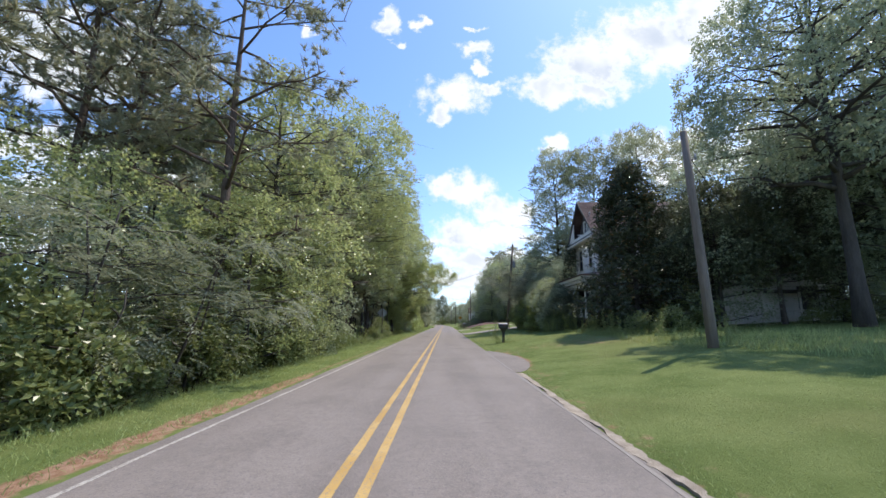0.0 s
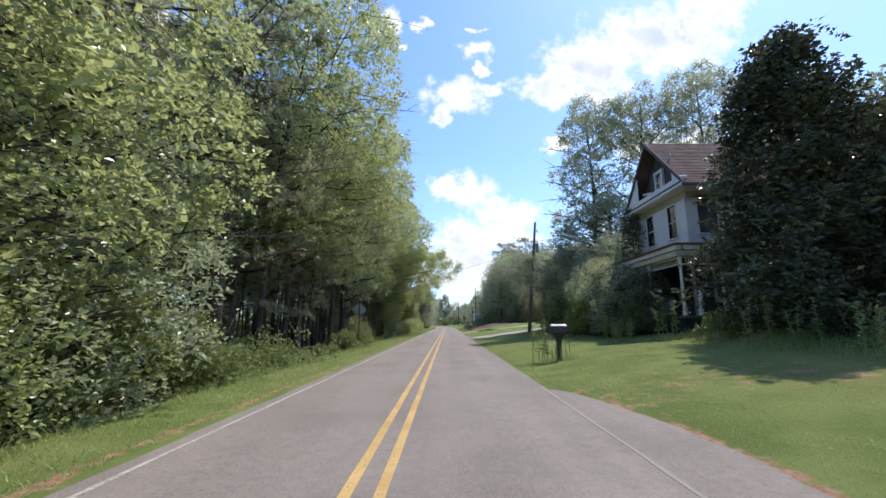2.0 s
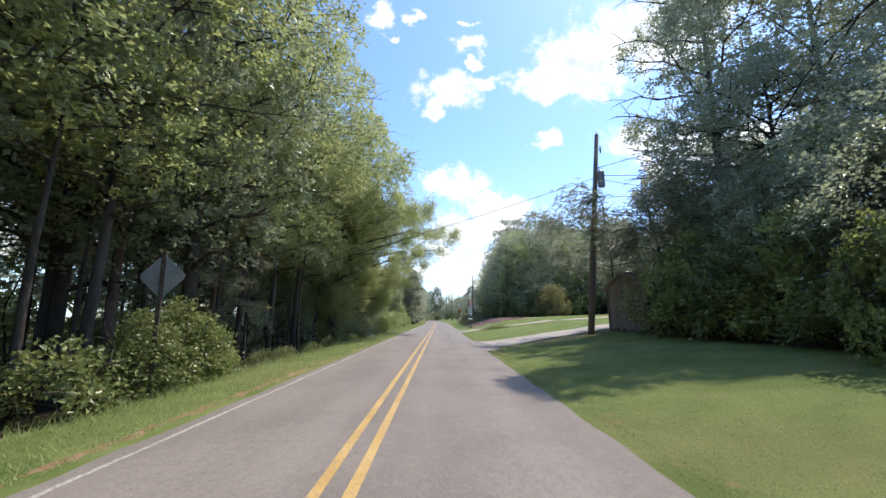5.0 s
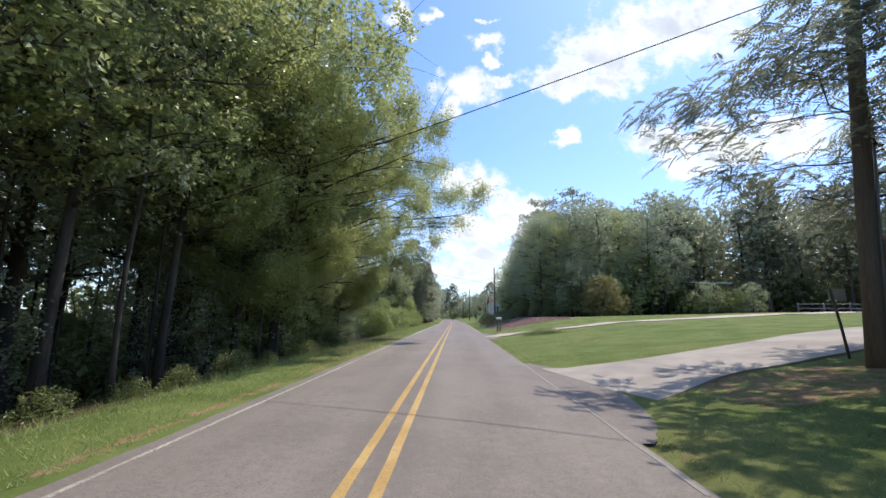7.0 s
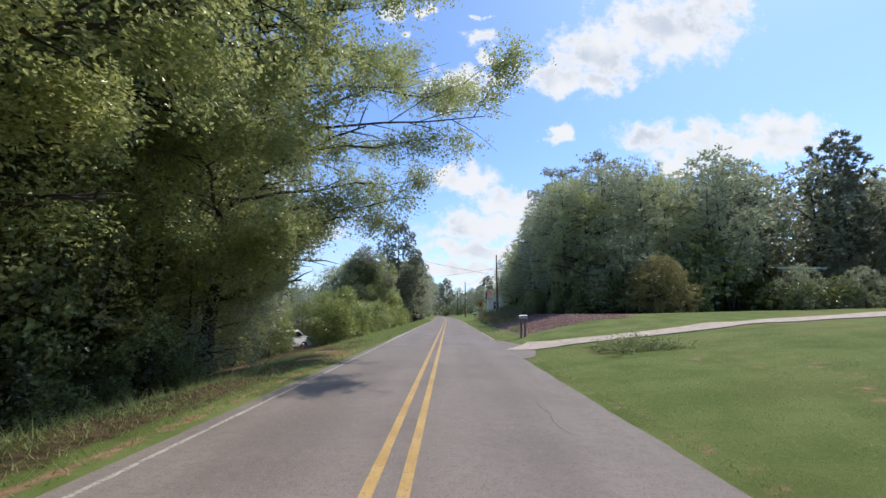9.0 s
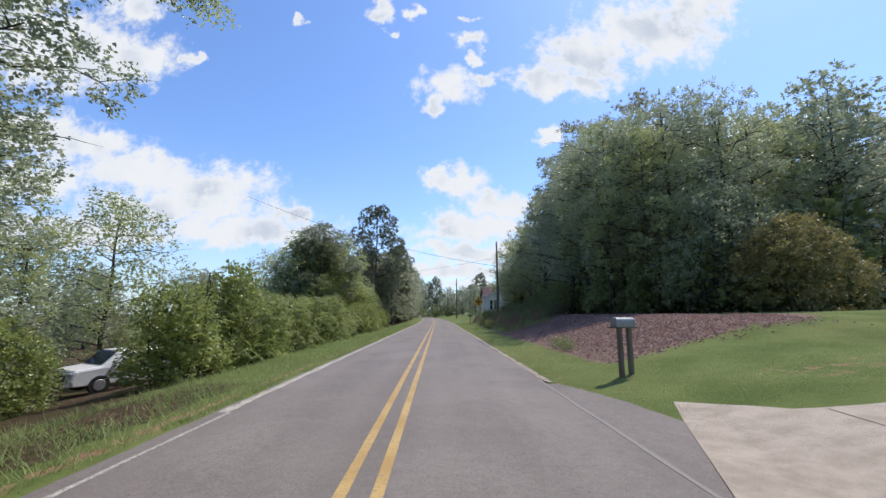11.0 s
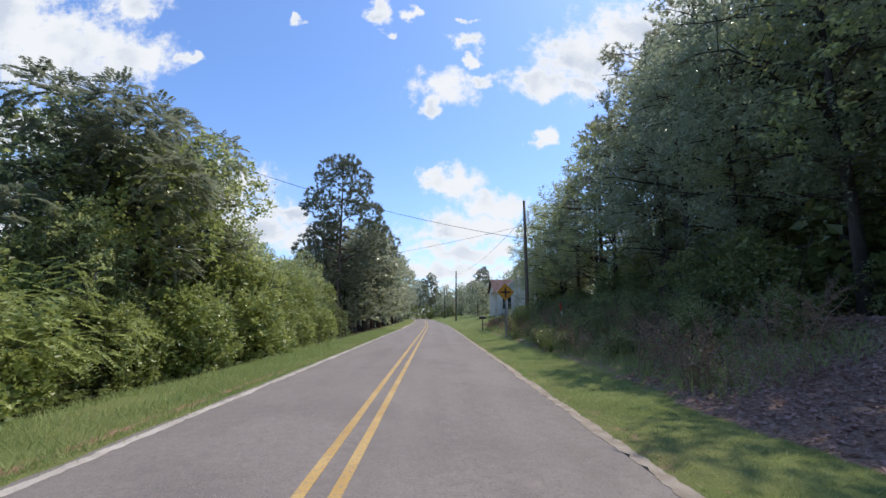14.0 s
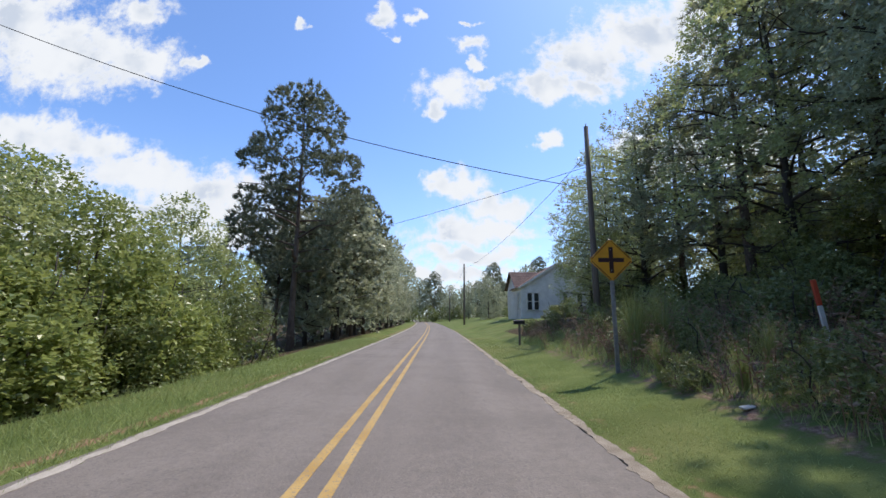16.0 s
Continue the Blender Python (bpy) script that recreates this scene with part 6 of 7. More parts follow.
def cable(a, b, sag, r=.014, label="thin black overhead utility cable"):
    a, b = Vector(a), Vector(b)
    pts = [a.lerp(b, i / 24) - Vector((0, 0, 4 * sag * (i / 24) * (1 - i / 24))) for i in range(25)]
    tagged(tube("cable", pts, [r] * 25, 5, WIRE), label, "cable", "overhead cables")


cable((9.7, 52.4, 9.1), (-9, 55.8, 3.9), .1, .013, "thick black cable crossing over the road")
cable((9.6, 52.4, 9.2), (20, 45, 7.5), .3)
cable((9.6, 52.4, 9.0), (24, 54, 8.6), .4)
cable((9.6, 52.4, 9.6), (24.5, 30, 9.5), .4)
cable((9.2, 13.2, 7.3), (22, 26, 5.4), .35)
cable((8.75, 127, 9.9), (5.3, 174, 9.6), .9)
cable((5.3, 174, 9.6), (4.2, 219, 9.4), .9)
cable((8.75, 127, 8.0), (-25, 124, 17.0), 1.2, .02, "thick black cable crossing over the road")
cable((8.75, 127, 9.2), (-24, 156, 8.6), .7)
cable((8.75, 127, 8.9), (11.2, 127.5, 4.8), .0, .012, "guy wire of the utility pole")


# ---- mailboxes, sign, markers ----
def moulded_mailbox():
    x, y = 4.60, 26.50
    z = land(x, y)
    m = thing("mailbox", (x, y, z), "black moulded plastic mailbox on a flared post with a whitish top", "mailbox")
    m.matrix_basis = pose(x, y, z) @ Matrix.Diagonal((.88, .9, 1.06, 1))
    prof = [(-.05, .095, .09), (.25, .09, .085), (.52, .085, .08), (.68, .12, .1), (.80, .22, .14), (.87, .30, .17), (.90, .31, .18)]
    bm = bmesh.new()
    rings = [[bm.verts.new((sx * a, sy * b, zz)) for sx, sy in ((-1, -1), (1, -1), (1, 1), (-1, 1))] for zz, a, b in prof]
    for r, s in zip(rings, rings[1:]):
        for k in range(4):
            bm.faces.new((r[k], r[(k + 1) % 4], s[(k + 1) % 4], s[k]))
    bm.faces.new(rings[0][::-1])
    bm.faces.new(rings[-1])
    bmesh.ops.bevel(bm, geom=bm.edges[:], offset=.012, segments=1, affect="EDGES")
    part("post", bm, BLACK_PLASTIC, m, "black flared post")
    def shell(x0, x1, half, z0, z1, grow):
        bm = bmesh.new()
        outline = [(-half, z0), (half, z0), (half, z0 + (z1 - z0) * .62)]
        for i in range(1, 8):
            a = math.pi * i / 8
            outline.append((half * math.cos(a), z0 + (z1 - z0) * (.62 + .38 * math.sin(a))))
        outline.append((-half, z0 + (z1 - z0) * .62))
        a = [bm.verts.new((x0, u * grow, w)) for u, w in outline]
        b = [bm.verts.new((x1, u * grow, w)) for u, w in outline]
        for k in range(len(a)):
            bm.faces.new((a[k], b[k], b[(k + 1) % len(a)], a[(k + 1) % len(a)]))
        bm.faces.new(a)
        bm.faces.new(b[::-1])
        bmesh.ops.recalc_face_normals(bm, faces=bm.faces)
        return bm
    part("box", shell(-.31, .31, .155, .90, 1.14, 1), BLACK_PLASTIC, m)
    door = part("door", shell(-.345, -.312, .165, .885, 1.15, 1), BLACK_PLASTIC, m, "black rounded mailbox door")
    part("knob", box(-.37, -.345, -.03, .03, 1.06, 1.09, .006), BLACK_PLASTIC, door)
    # the lid: a thin arched shell, much paler than the black box
    bm = bmesh.new()
    arc = [(.158 * math.cos(math.pi * (i + 1.2) / 10.4), 1.05 + .098 * math.sin(math.pi * (i + 1.2) / 10.4)) for i in range(9)]
    a = [bm.verts.new((-.30, u, w + .004)) for u, w in arc] + []
    b = [bm.verts.new((.30, u, w + .004)) for u, w in arc]
    a2 = [bm.verts.new((-.30, u * 1.03, w + .012)) for u, w in arc]
    b2 = [bm.verts.new((.30, u * 1.03, w + .012)) for u, w in arc]
    for k in range(8):
        bm.faces.new((a2[k], b2[k], b2[k + 1], a2[k + 1]))
        bm.faces.new((a[k], a2[k], a2[k + 1], a[k + 1]))
        bm.faces.new((b[k], b[k + 1], b2[k + 1], b2[k]))
    bm.faces.new((a[0], b[0], b2[0], a2[0]))
    bm.faces.new((a[8], a2[8], b2[8], b[8]))
    bmesh.ops.recalc_face_normals(bm, faces=bm.faces)
    part("lid", bm, PALE_LID, m, "whitish top of the mailbox")
    part("flag", box(.02, .04, -.19, -.172, .98, 1.1, .004), ORANGE_RED, m)


moulded_mailbox()


def post_mailbox(x, y, label, mat, posts, turn=0.0):
    z = land(x, y)
    m = thing("mailbox", (x, y, z), label, "mailbox", "", turn)
    for dx in posts:
        part("post", box(dx - .045, dx + .045, -.045, .045, -.2, .98, .008), POLE_WOOD, m)
    part("shelf", box(-.36, .36, -.09, .09, .98, 1.01, .005), POLE_WOOD, m)
    v, f = [], []
    outline = [(-.085, 1.012), (.085, 1.012), (.085, 1.12)] + [(.085 * math.cos(math.pi * i / 8), 1.12 + .085 * math.sin(math.pi * i / 8)) for i in range(1, 8)] + [(-.085, 1.12)]
    for xx in (-.26, .26):
        v += [(xx, u, w) for u, w in outline]
    n = len(outline)
    f = [(k, (k + 1) % n, n + (k + 1) % n, n + k) for k in range(n)] + [tuple(range(n))[::-1], tuple(range(n, 2 * n))]
    o = new("box", mesh_of("box", v, f, mat))
    o.parent = m
    part("door", box(-.275, -.262, -.088, .088, 1.012, 1.2, .006), mat, m)


post_mailbox(4.6, 80.4, "grey metal mailbox on two dark wooden posts at the gravel drive", GREY_TANK, (-.12, .14), 20)
post_mailbox(5.0, 127.2, "dark mailbox on a wooden post beside the road", BLACK_PLASTIC, (0,))


def crossroad_sign():
    x, y = 5.12, 116.65
    z = land(x, y)
    s = thing("road_sign", (x, y, z), "yellow diamond crossroad warning sign on a steel post", "road sign", turn=-2)
    bm = box(-.03, .03, .012, .03, -.3, 3.3 - z, .004)
    add_box(bm, -.045, -.03, -.004, .03, -.3, 3.3 - z)
    add_box(bm, .03, .045, -.004, .03, -.3, 3.3 - z)
    o = part("post", bm, STEEL, s, "galvanised steel channel post")
    def diamond(size, y0, y1):
        bm = box(-size / 2, size / 2, y0, y1, -size / 2, size / 2)
        corner = [e for e in bm.edges if abs(e.verts[0].co.y - e.verts[1].co.y) > 1e-4]
        bmesh.ops.bevel(bm, geom=corner, offset=.045, segments=3, affect="EDGES")
        bmesh.ops.rotate(bm, verts=bm.verts, cent=(0, 0, 0), matrix=Matrix.Rotation(radians(45), 3, "Y"))
        bmesh.ops.translate(bm, verts=bm.verts, vec=(0, 0, 2.79 - z))
        return bm
    face = part("plate", diamond(.74, -.012, .0), SIGN_YELLOW, s, "yellow diamond sign plate")
    zc = 2.79 - z
    ring = bmesh.new()
    for k in range(4):
        c, q = math.cos(radians(45 + 90 * k)), math.sin(radians(45 + 90 * k))
        b = box(-.30, .30, -.0155, -.0125, .332, .348)
        bmesh.ops.rotate(b, verts=b.verts, cent=(0, 0, 0), matrix=Matrix.Rotation(radians(45 + 90 * k), 3, "Y"))
        bmesh.ops.translate(b, verts=b.verts, vec=(0, 0, zc))
        tmp = bpy.data.meshes.new("edge")
        b.to_mesh(tmp)
        b.free()
        ring.from_mesh(tmp)
        bpy.data.meshes.remove(tmp)
    part("border", ring, SIGN_BLACK, face, "thin black border")
    cross = box(-.05, .05, -.0165, -.0125, zc - .31, zc + .31)
    add_box(cross, -.30, -.052, -.0165, -.0125, zc - .05, zc + .05)
    add_box(cross, .052, .30, -.0165, -.0125, zc - .05, zc + .05)
    part("cross", cross, SIGN_BLACK, face, "black cross of a crossroad")
    for dz in (-.25, .25):
        b = bmesh.new()
        bmesh.ops.create_cone(b, cap_ends=True, segments=8, radius1=.014, radius2=.010, depth=.01, matrix=pose(0, -.02, zc + dz, 90))
        part("bolt", b, STEEL, face)


crossroad_sign()


def turned_sign(x, y):
    """A warning sign for the other way: only its bare back shows."""
    z = land(x, y)
    s = thing("road_sign", (x, y, z), "bare back of a diamond road sign on a rusty post", "road sign", turn=183)
    bm = box(-.03, .03, .012, .03, -.3, 2.95 - z, .004)
    add_box(bm, -.045, -.03, -.004, .03, -.3, 2.95 - z)
    add_box(bm, .03, .045, -.004, .03, -.3, 2.95 - z)
    part("post", bm, POST_DARK, s, "rusty steel channel post")
    b = box(-.37, .37, -.012, -.005, -.37, .37)
    corner = [e for e in b.edges if abs(e.verts[0].co.y - e.verts[1].co.y) > 1e-4]
    bmesh.ops.bevel(b, geom=corner, offset=.045, segments=3, affect="EDGES")
    bmesh.ops.rotate(b, verts=b.verts, cent=(0, 0, 0), matrix=Matrix.Rotation(radians(45), 3, "Y"))
    bmesh.ops.translate(b, verts=b.verts, vec=(0, 0, 2.37 - z))
    face = part("plate", b, GREY_TANK, s, "dull grey bare back of the sign plate")
    for dz in (-.25, .25):
        b = bmesh.new()
        bmesh.ops.create_cone(b, cap_ends=True, segments=8, radius1=.014, radius2=.010, depth=.012, matrix=pose(0, .034, 2.37 - z + dz, 90))
        part("bolt", b, STEEL, face)


turned_sign(-5.35, 40.2)
stand(SHRUBS[1], -5.75, 42.3, 40, .5, 1.0, "undergrowth at the woods' edge")
stand(SHRUBS[0], -5.7, 43.4, 140, .5, .9, "undergrowth at the woods' edge")


def marker_stake():
    x, y = 7.75, 114.2
    z = land(x, y)
    m = thing("marker_post", (x, y, z), "white utility marker post with a red top leaning in the weeds", "marker post")
    m.matrix_basis = pose(x, y, z - .3, 0, -7, 0)
    part("stake", box(-.045, .045, -.02, .02, -.2, 1.05, .01), MARKER_WHITE, m)
    part("cap", box(-.047, .047, -.022, .022, 1.05, 1.5, .012), ORANGE_RED, m, "faded red upper part")


marker_stake()


def bent_post():
    x, y = 9.3, 53.5
    p = thing("metal_post", (x, y, land(x, y)), "leaning rusty metal post with a pale plate at the driveway", "post")
    tube("post", [(0, 0, -.2), (-.1, 0, .7), (-.22, 0, 1.5)], [.03, .028, .025], 7, POLE_WOOD, p)
    part("plate", box(-.24, .14, .03, .045, 1.24, 1.5, .005), MARKER_WHITE, p, "pale weathered plate")


bent_post()


def litter(x, y, turn):
    b = box(-.11, .11, -.05, .05, 0, .035, .012)
    for v in b.verts:
        v.co.z += .02 * math.sin(v.co.x * 25)
    o = part("litter", b, MARKER_WHITE)
    o.matrix_basis = pose(x, y, land(x, y) + .02, 4, 6, turn)
    tagged(o, "crushed white litter lying in the grass", "litter")


litter(5.2, 112.9, 20)


# ---- cars ----
def parked_car(x, y, turn, paint, label, sink=0.0):
    c = thing("parked_car", (x, y, land(x, y) - sink), label, "car", turn=turn)
    side = [(-2.25, .35), (-2.3, .62), (-2.2, .92), (-1.35, 1.02), (-.75, 1.55), (.95, 1.60), (1.75, 1.12), (2.2, 1.02), (2.28, .6), (2.22, .33)]
    bm = bmesh.new()
    cols = []
    for w, s in ((-.88, .94), (-.80, 1.0), (.80, 1.0), (.88, .94)):
        cols.append([bm.verts.new((u * (1 if abs(w) < .85 else .985), w * (1 if z < 1.1 else .84), .3 + (z - .3) * (1 if abs(w) < .85 else s))) for u, z in side])
    for a, b in zip(cols, cols[1:]):
        for k in range(len(side)):
            bm.faces.new((a[k], b[k], b[(k + 1) % len(side)], a[(k + 1) % len(side)]))
    bm.faces.new(cols[0])
    bm.faces.new(cols[-1][::-1])
    bmesh.ops.recalc_face_normals(bm, faces=bm.faces)
    bmesh.ops.bevel(bm, geom=bm.edges[:], offset=.03, segments=2, affect="EDGES")
    part("body", bm, paint, c)
    def pane(name, quad):
        bm = bmesh.new()
        bm.faces.new([bm.verts.new(q) for q in quad])
        r = bmesh.ops.solidify(bm, geom=bm.faces[:], thickness=.012)
        part(name, bm, glass, c)
    pane("windscreen", [(-1.34, -.72, 1.08), (-1.34, .72, 1.08), (-.82, .64, 1.54), (-.82, -.64, 1.54)])
    pane("rear_window", [(1.72, .68, 1.16), (1.72, -.68, 1.16), (1.05, -.62, 1.58), (1.05, .62, 1.58)])
    for s in (-1, 1):
        pane("side_window", [(-1.1, s * .80, 1.1), (1.4, s * .80, 1.12), (.92, s * .725, 1.52), (-.70, s * .725, 1.5)][::s])
    for u in (-1.4, 1.4):
        for s in (-1, 1):
            bm = bmesh.new()
            bmesh.ops.create_cone(bm, cap_ends=True, segments=20, radius1=.34, radius2=.34, depth=.22, matrix=pose(u, s * .80, .34, 90))
            w = part("wheel", bm, RUBBER, c)
            bm = bmesh.new()
            bmesh.ops.create_cone(bm, cap_ends=True, segments=16, radius1=.21, radius2=.19, depth=.02, matrix=pose(u, s * .915, .34, 90))
            part("rim", bm, STEEL, w)
    for s in (-1, 1):
        part("headlight", box(-2.29, -2.16, s * .66 - .16, s * .66 + .16, .68, .84, .02), LAMP_GLASS, c)
    part("grille", box(-2.315, -2.28, -.42, .42, .52, .74, .01), BLACK_PLASTIC, c)
    part("bumper", box(-2.36, -2.2, -.8, .8, .34, .52, .03), paint, c)
    for s in (-1, 1):
        part("mirror", box(-.98, -.84, s * .93 - .09, s * .93 + .09, 1.06, 1.2, .03), paint, c)


parked_car(-12.3, 89.3, 62, CAR_WHITE, "white car parked on lower ground behind the verge", .0)
parked_car(37.3, 98.2, 8, CAR_GREY, "pale grey car parked under the trees beyond the lawn")


def lean_to(x, y):
    """An open shelter with a flat tin roof under the trees."""
    z = land(x, y)
    h = thing("shelter", (x, y, z), "open wooden shelter with a pale green tin roof", "shelter")
    for u in (-1.8, -.6, .6, 1.8):
        for w in (-1.2, 1.2):
            part("post", box(u - .06, u + .06, w - .06, w + .06, -.2, 3.45 if w < 0 else 3.7, .01), POLE_WOOD, h)
    part("back_wall", box(-1.74, 1.74, 1.28, 1.32, .1, 3.5), GREY_WOOD_AND_SHADE, h, "weathered board back wall")
    for w in (-1.2, 1.2):
        part("beam", box(-1.95, 1.95, w - .05, w + .05, 3.45 if w < 0 else 3.7, 3.6 if w < 0 else 3.85, .01), POLE_WOOD, h)
    bm = bmesh.new()
    n = 24
    rows = [[bm.verts.new((-2.15 + 4.3 * i / n, w, zz + (.035 if i % 2 else 0))) for i in range(n + 1)] for w, zz in ((-1.7, 3.62), (1.6, 3.9))]
    for i in range(n):
        bm.faces.new((rows[0][i], rows[0][i + 1], rows[1][i + 1], rows[1][i]))
    bmesh.ops.solidify(bm, geom=bm.faces[:], thickness=.03)
    part("roof", bm, GREEN_TIN, h, "pale green corrugated tin roof")
    part("fascia", box(-2.16, 2.16, -1.74, -1.705, 3.48, 3.66, .005), GREEN_TIN, h)


lean_to(31.8, 95.4)
for x, y, s in ((28.8, 92.6, 1.0), (30.4, 92.2, .95), (31.9, 92.4, 1.0), (33.3, 92.0, 1.05), (34.8, 92.6, .95), (29.4, 95.6, 1.2)):
    stand(BRUSH, x, y, 77 * x, s, 1, "shrubs before the shelter")
for x, y, s in ((29.6, 91.6, .55), (34.4, 91.2, .5)):
    stand(EDGES[1], x, y, 40 * x, s, 1, "shrubs before the shelter")


def rail_fence(a, b, n):
    """Posts with two rails, following the ground from a to b."""
    a, b = Vector(a), Vector(b)
    f = thing("fence", (a.x, a.y, land(a.x, a.y)), "low weathered grey rail fence at the end of the lawn", "fence")
    base = land(a.x, a.y)
    spots = [a.lerp(b, i / n) for i in range(n + 1)]
    for p in spots:
        z = land(p.x, p.y) - base
        part("post", box(p.x - a.x - .06, p.x - a.x + .06, p.y - a.y - .06, p.y - a.y + .06, z - .3, z + 1.15, .015), FENCE_GREY, f)
    for p, q in zip(spots, spots[1:]):
        for lift in (.5, 1.0):
            ends = [Vector((r.x - a.x, r.y - a.y - .085, land(r.x, r.y) - base + lift)) for r in (p, q)]
            tube("rail", ends, [.055, .055], 6, FENCE_GREY, f)


rail_fence((40.0, 92.0), (58.0, 86.5), 8)


# ---- grass, weeds and fallen leaves ----
def scatter(name, label, category, rows, mat):
    """One object of very many blades: rows of (x0, x1, y0, y1, count, height, width, lean)."""
    rng = np.random.default_rng(5)
    vs, n = [], 0
    for x0, x1, y0, y1, count, high, wide, lean in rows:
        x, y = rng.uniform(x0, x1, count), rng.uniform(y0, y1, count)
        keep = np.array([not drive_one(a, b) and not (a > 3 and abs(b - 75.9) < 1.25 and a < 14) and not (3 < a < 4.15 and (13.5 < b < 20.5 or 50.5 < b < 57))
                         and noise.noise((a * .6, b * .6, 5)) > -.28 - .3 * rng.random() for a, b in zip(x, y)])
        x, y = x[keep], y[keep]
        z = np.array([land(a, b) for a, b in zip(x, y)]) - .01
        m = len(x)
        h = high * rng.uniform(.45, 1.25, m)
        a = rng.uniform(0, 2 * np.pi, m)
        v = np.empty((m, 3, 3))
        w = wide * rng.uniform(.7, 1.3, m)
        v[:, 0] = np.stack([x - w * np.cos(a), y - w * np.sin(a), z], 1)
        v[:, 1] = np.stack([x + w * np.cos(a), y + w * np.sin(a), z], 1)
        v[:, 2] = np.stack([x + h * lean * rng.normal(size=m), y + h * lean * rng.normal(size=m), z + h], 1)
        vs.append(v.reshape(-1, 3))
    v = np.concatenate(vs)
    me = mesh_of(name, v.tolist(), np.arange(len(v)).reshape(-1, 3).tolist(), mat)
    tagged(new(name, me), label, category, kind="stuff")


scatter("grass", "mown green grass on the verges and the lawn", "grass",
        [(-5.3, -2.85, -6, 70, 52000, .075, .007, .8), (-5.3, -2.8, 70, 135, 42000, .12, .007, .7), (-5.0, -2.8, 75, 135, 9000, .24, .005, .5), (-2.9, -2.58, 77, 140, 15000, .085, .007, .7), (-5.6, -4.2, -6, 72, 9000, .24, .005, .5),
         (3.0, 3.3, -4, 72, 9000, .05, .006, .9), (3.15, 5.5, -4, 60, 52000, .035, .006, 1.0), (5.5, 9.5, -2, 62, 46000, .034, .006, 1.0), (3.15, 5.6, 60, 84, 20000, .03, .006, 1.0), (5.6, 11, 60, 80, 20000, .034, .006, 1.0), (4.1, 5.2, 26.1, 26.95, 260, .3, .006, .6),
         (3.1, 4.9, 82, 135, 38000, .05, .006, .9), (9.2, 13, -2, 30, 9000, .34, .007, .45), (5.2, 8.5, 99, 128, 14000, .35, .007, .5)], GRASS)


def fallen_leaves():
    rng = np.random.default_rng(8)
    n = 27000
    x, y = rng.uniform(4.9, 12, n), rng.uniform(82, 102, n)
    keep = (y > 82 + (x - 4.9) * .22 + rng.normal(size=n) * .5) & (x > 5.1 + rng.normal(size=n) * .35)
    x, y = x[keep], y[keep]
    c = np.stack([x, y, [land(a, b) + .012 for a, b in zip(x, y)]], 1)
    ax = rng.normal(size=c.shape) * [1, 1, .25]
    nm = np.tile([0, 0, 1.0], (len(c), 1)) + rng.normal(size=c.shape) * .35
    ln = rng.uniform(.05, .115, len(c))
    v, f = leaf_quads(c, ax, nm, ln, ln * .35, .2)
    tagged(new("fallen_leaves", mesh_of("fallen_leaves", v.tolist(), f.tolist(), FALLEN)), "dry pinkish brown fallen leaves covering the bank", "fallen leaves", kind="stuff")


fallen_leaves()


def tall_weed(seed, height, mat, label, dry=False):
    rng = np.random.default_rng(seed)
    ob = new("tall_weed")
    tagged(ob, label, "weed")
    v, f, c, ax, ln = [], [], [], [], []
    for s in range(5 if dry else 3):
        bx, by = rng.normal(size=2) * .12
        hh = height * rng.uniform(.7, 1.05)
        lx, ly = rng.normal(size=2) * (.28 if dry else .08)
        pts = [(bx + lx * k * k * hh, by + ly * k * k * hh, hh * k * (1 - .12 * k * (1 if dry else 0))) for k in (0, .33, .66, 1)]
        tube_data(pts, [.012, .01, .007, .003], 5, v, f)
        for j in range(60 if not dry else 22):
            k = rng.uniform(.25, 1)
            p = Vector(pts[0]).lerp(Vector(pts[3]), k)
            p.x, p.y = bx + lx * k * k * hh, by + ly * k * k * hh
            a = rng.uniform(0, 2 * math.pi)
            c.append(tuple(p))
            ax.append((math.cos(a), math.sin(a), rng.uniform(-.1, .7)))
            ln.append((.16 - .08 * k) * rng.uniform(.7, 1.4))
    o = new("stem", mesh_of("stem", v, f, mat))
    o.parent = ob
    ln = np.array(ln)
    lv, lf = leaf_quads(np.array(c), np.array(ax), np.random.default_rng(seed).normal(size=(len(c), 3)) + [0, 0, 1], ln, ln * .14)
    o = new("leaves", mesh_of("leaves", lv.tolist(), lf.tolist(), mat))
    o.parent = ob
    return ob


GREEN_WEED = tall_weed(3, 1.35, WEED, "tall green horseweed standing in the grass")
DRY_WEED = tall_weed(4, 1.25, STRAW, "dry brown weed stalks on the bank", True)
for x, y, s in ((4.15, 26.75, 1.1), (4.05, 26.6, .95), (4.3, 26.3, .4), (4.85, 26.6, .45), (4.55, 26.15, .4), (8.1, 30.6, .95), (8.5, 31.2, .8), (9.1, 32.2, .8), (9.6, 29.0, 1.2), (9.5, 20.5, .9), (9.9, 14.6, .6), (10.5, 14.2, .7), (10.2, 13.6, .6), (9.2, 15, .6), (10.0, 23, 1.0), (9.9, 24.6, 1.1), (9.4, 13.4, .45),
                (11.4, 15.2, .7), (8.9, 30.4, .8), (9.3, 31.4, .6), (10.6, 18.5, .9), (5.9, 117.3, 1.2), (6.2, 117.0, 1.3), (6.6, 117.8, 1.2), (6.1, 118.2, 1.1), (5.7, 118.6, .8), (6.9, 117.2, 1.1), (9.6, 26.0, .9), (10.3, 29.6, .8)):
    stand(GREEN_WEED, x, y, R.uniform(0, 360), s, 1, "tall weeds")
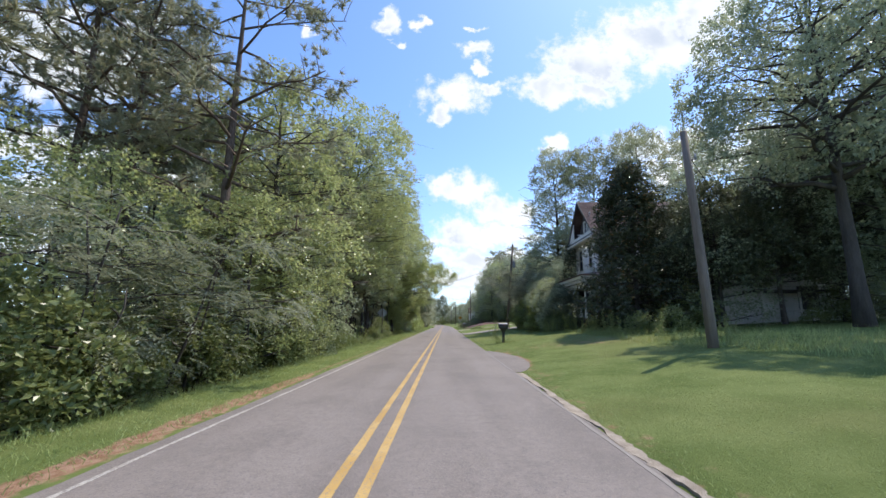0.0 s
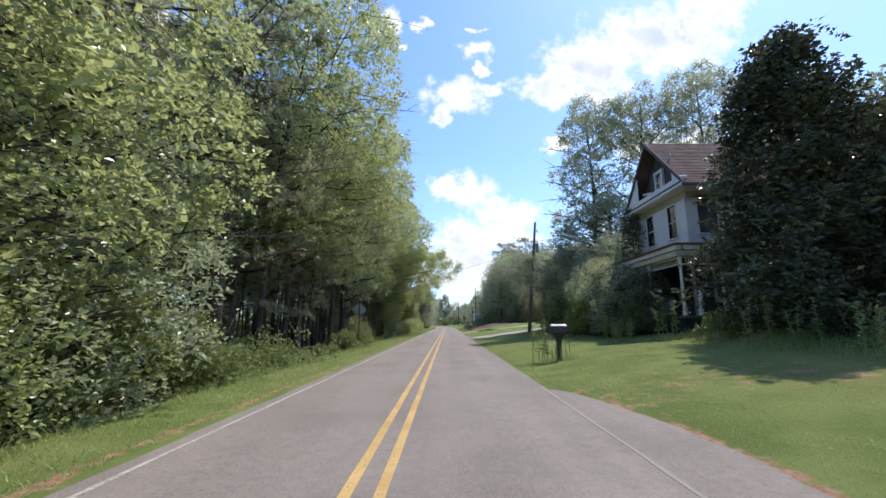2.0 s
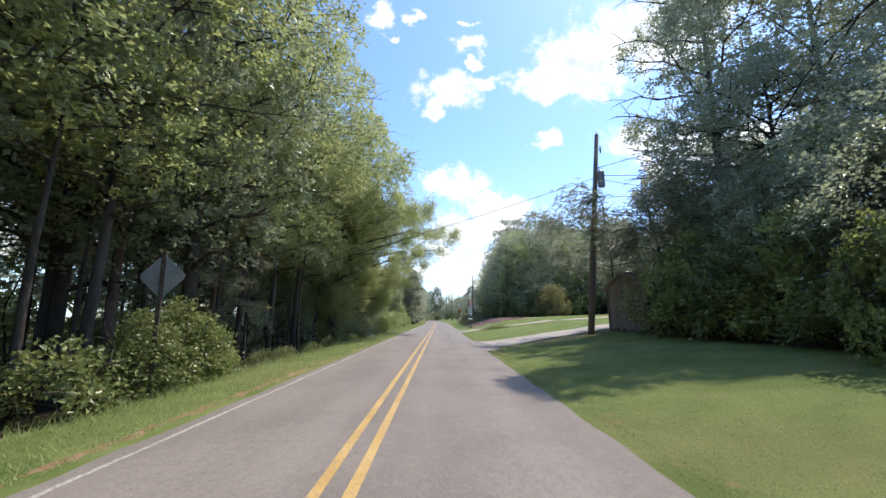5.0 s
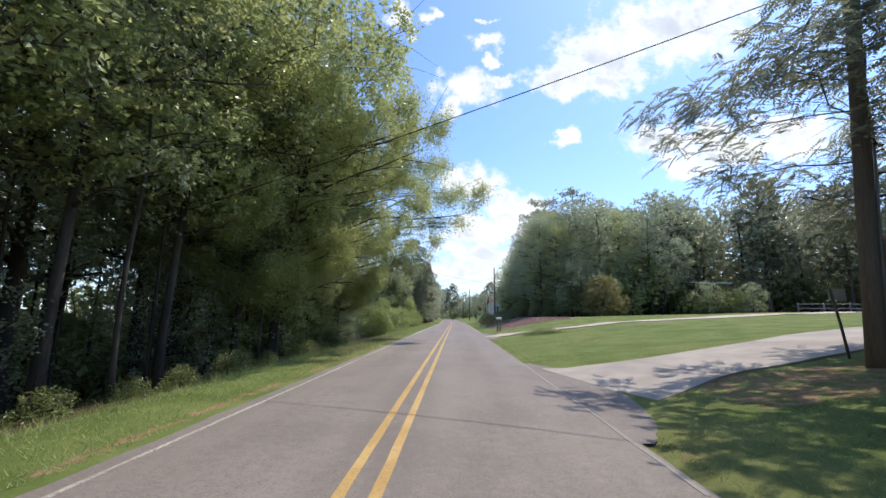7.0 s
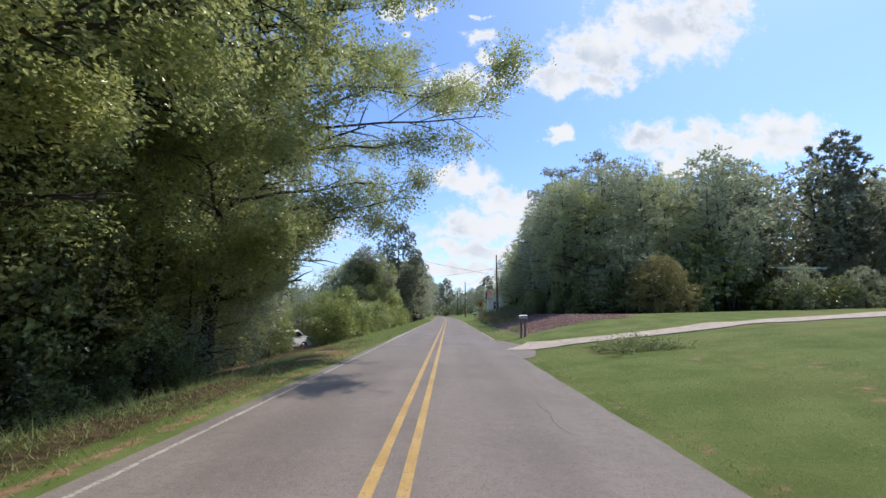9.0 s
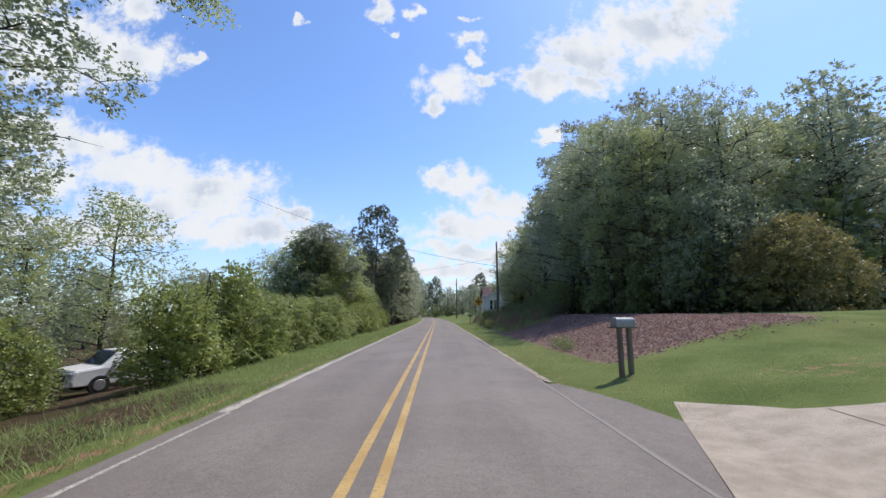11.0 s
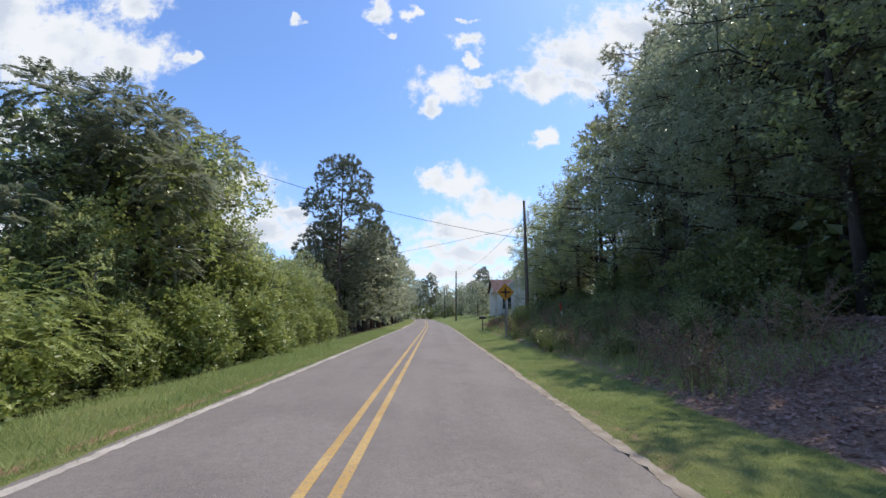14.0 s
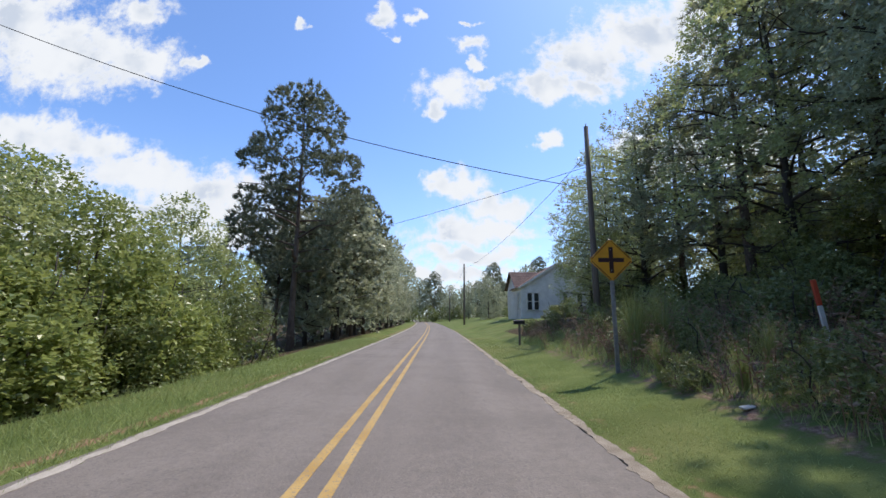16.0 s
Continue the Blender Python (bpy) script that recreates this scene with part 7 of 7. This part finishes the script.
for i in range(170):
    y = 99 + i * .18 + R.uniform(-.4, .4)
    stand(DRY_WEED, 5.9 + R.uniform(-.6, 4.0), y, R.uniform(0, 360), R.uniform(.5, 1.0), 1, "dry weeds on the bank")
for x, y in ((5.6, 117.6), (5.8, 117.1), (5.4, 116.4), (6.1, 116.6), (5.5, 118)):
    stand(DRY_WEED, x, y, R.uniform(0, 360), .9, 1, "dry weeds on the bank")
for x, y, s in ((7.2, 108, .7), (8, 111, .6), (7.4, 114.9, .5), (8.2, 104, .7), (7.0, 119.5, .7), (8.4, 107, .8), (6.9, 122, .7), (8.8, 109.5, .9), (9.2, 112.5, .9), (8.6, 116, .9), (9.4, 119, 1), (9.6, 106, .9), (9.0, 122.5, 1), (7.8, 125, .8), (7.3, 129, .7), (6.6, 132, .6)):
    stand(SHRUBS[2], x, y, R.uniform(0, 360), s, 1, "low bushes on the bank")


def grass_clump(seed, height, count, label):
    """Long arching blades that spring from one foot."""
    rng = np.random.default_rng(seed)
    ob = new("grass_clump")
    tagged(ob, label, "grass")
    v, f = [], []
    for i in range(count):
        a, r = rng.uniform(0, 2 * math.pi), rng.uniform(0, .16)
        h, out, w = height * rng.uniform(.55, 1.1), rng.uniform(.12, .75), rng.uniform(.006, .012)
        c, q = math.cos(a), math.sin(a)
        b = len(v)
        for k in (0, .35, .7, 1):
            d = r + out * k * k
            z = h * (k - .32 * k * k * out)
            wk = w * (1 - k * .85)
            v += [(c * d - q * wk, q * d + c * wk, z), (c * d + q * wk, q * d - c * wk, z)]
        f += [(b + 2 * s, b + 2 * s + 1, b + 2 * s + 3, b + 2 * s + 2) for s in range(3)]
    o = new("tuft", mesh_of("tuft", v, f, WEED))
    o.parent = ob
    return ob


CLUMP = grass_clump(12, 1.9, 260, "tall clump of arching grass beside the road sign")
stand(CLUMP, 5.75, 117.0, 0, 1.0, 1, "tall grass clumps")
stand(CLUMP, 6.25, 116.7, 120, .9, 1, "tall grass clumps")
for x, y, s in ((5.3, 115.2, .5), (5.7, 113.6, .45), (5.2, 109.4, .42), (5.5, 111.2, .4), (6.4, 113.9, .5), (5.1, 107.6, .4), (6.6, 109.0, .5), (7.4, 106.4, .55), (6.2, 104.8, .45)):
    stand(CLUMP, x, y, R.uniform(0, 360), s, 1, "tall grass clumps", label="small clump of arching grass on the bank")
for x, y, s in ((5.5, 110.3, .55), (5.3, 108.6, .5), (6.0, 112.3, .6), (6.9, 115.9, .6), (5.6, 106.9, .45), (7.1, 111.6, .7), (6.4, 107.8, .6), (5.9, 103.8, .5), (7.4, 103, .7), (7.9, 113.0, .7), (5.4, 114.4, .4), (8.6, 101.5, .7)):
    stand(SHRUBS[2], x, y, R.uniform(0, 360), s, 1, "low bushes on the bank")
VINE = plant("ground_vine", 91, .35, .02, .9, "dome", WEED, BARK, "low patch of creeping vine on the lawn", "vine", 9, .012, .1, 170, 7, .1, stems=3, twigs=False)
for x, y, s in ((5.9, 70.4, .9), (6.6, 71.0, 1.0), (5.6, 71.3, .7), (6.9, 70.2, .8), (6.3, 71.8, .7), (5.4, 87.0, .6), (5.6, 88.2, .5), (5.2, 85.9, .5)):
    stand(VINE, x, y, R.uniform(0, 360), s * .8, .7, "creeping vines on the lawn")
for i in range(26):
    stand(VINE, -5.6 - R.uniform(0, 3.2), 23.5 + i * .23, R.uniform(0, 360), R.uniform(.8, 1.3), R.uniform(1.0, 1.7), "creeping vines under the pines")
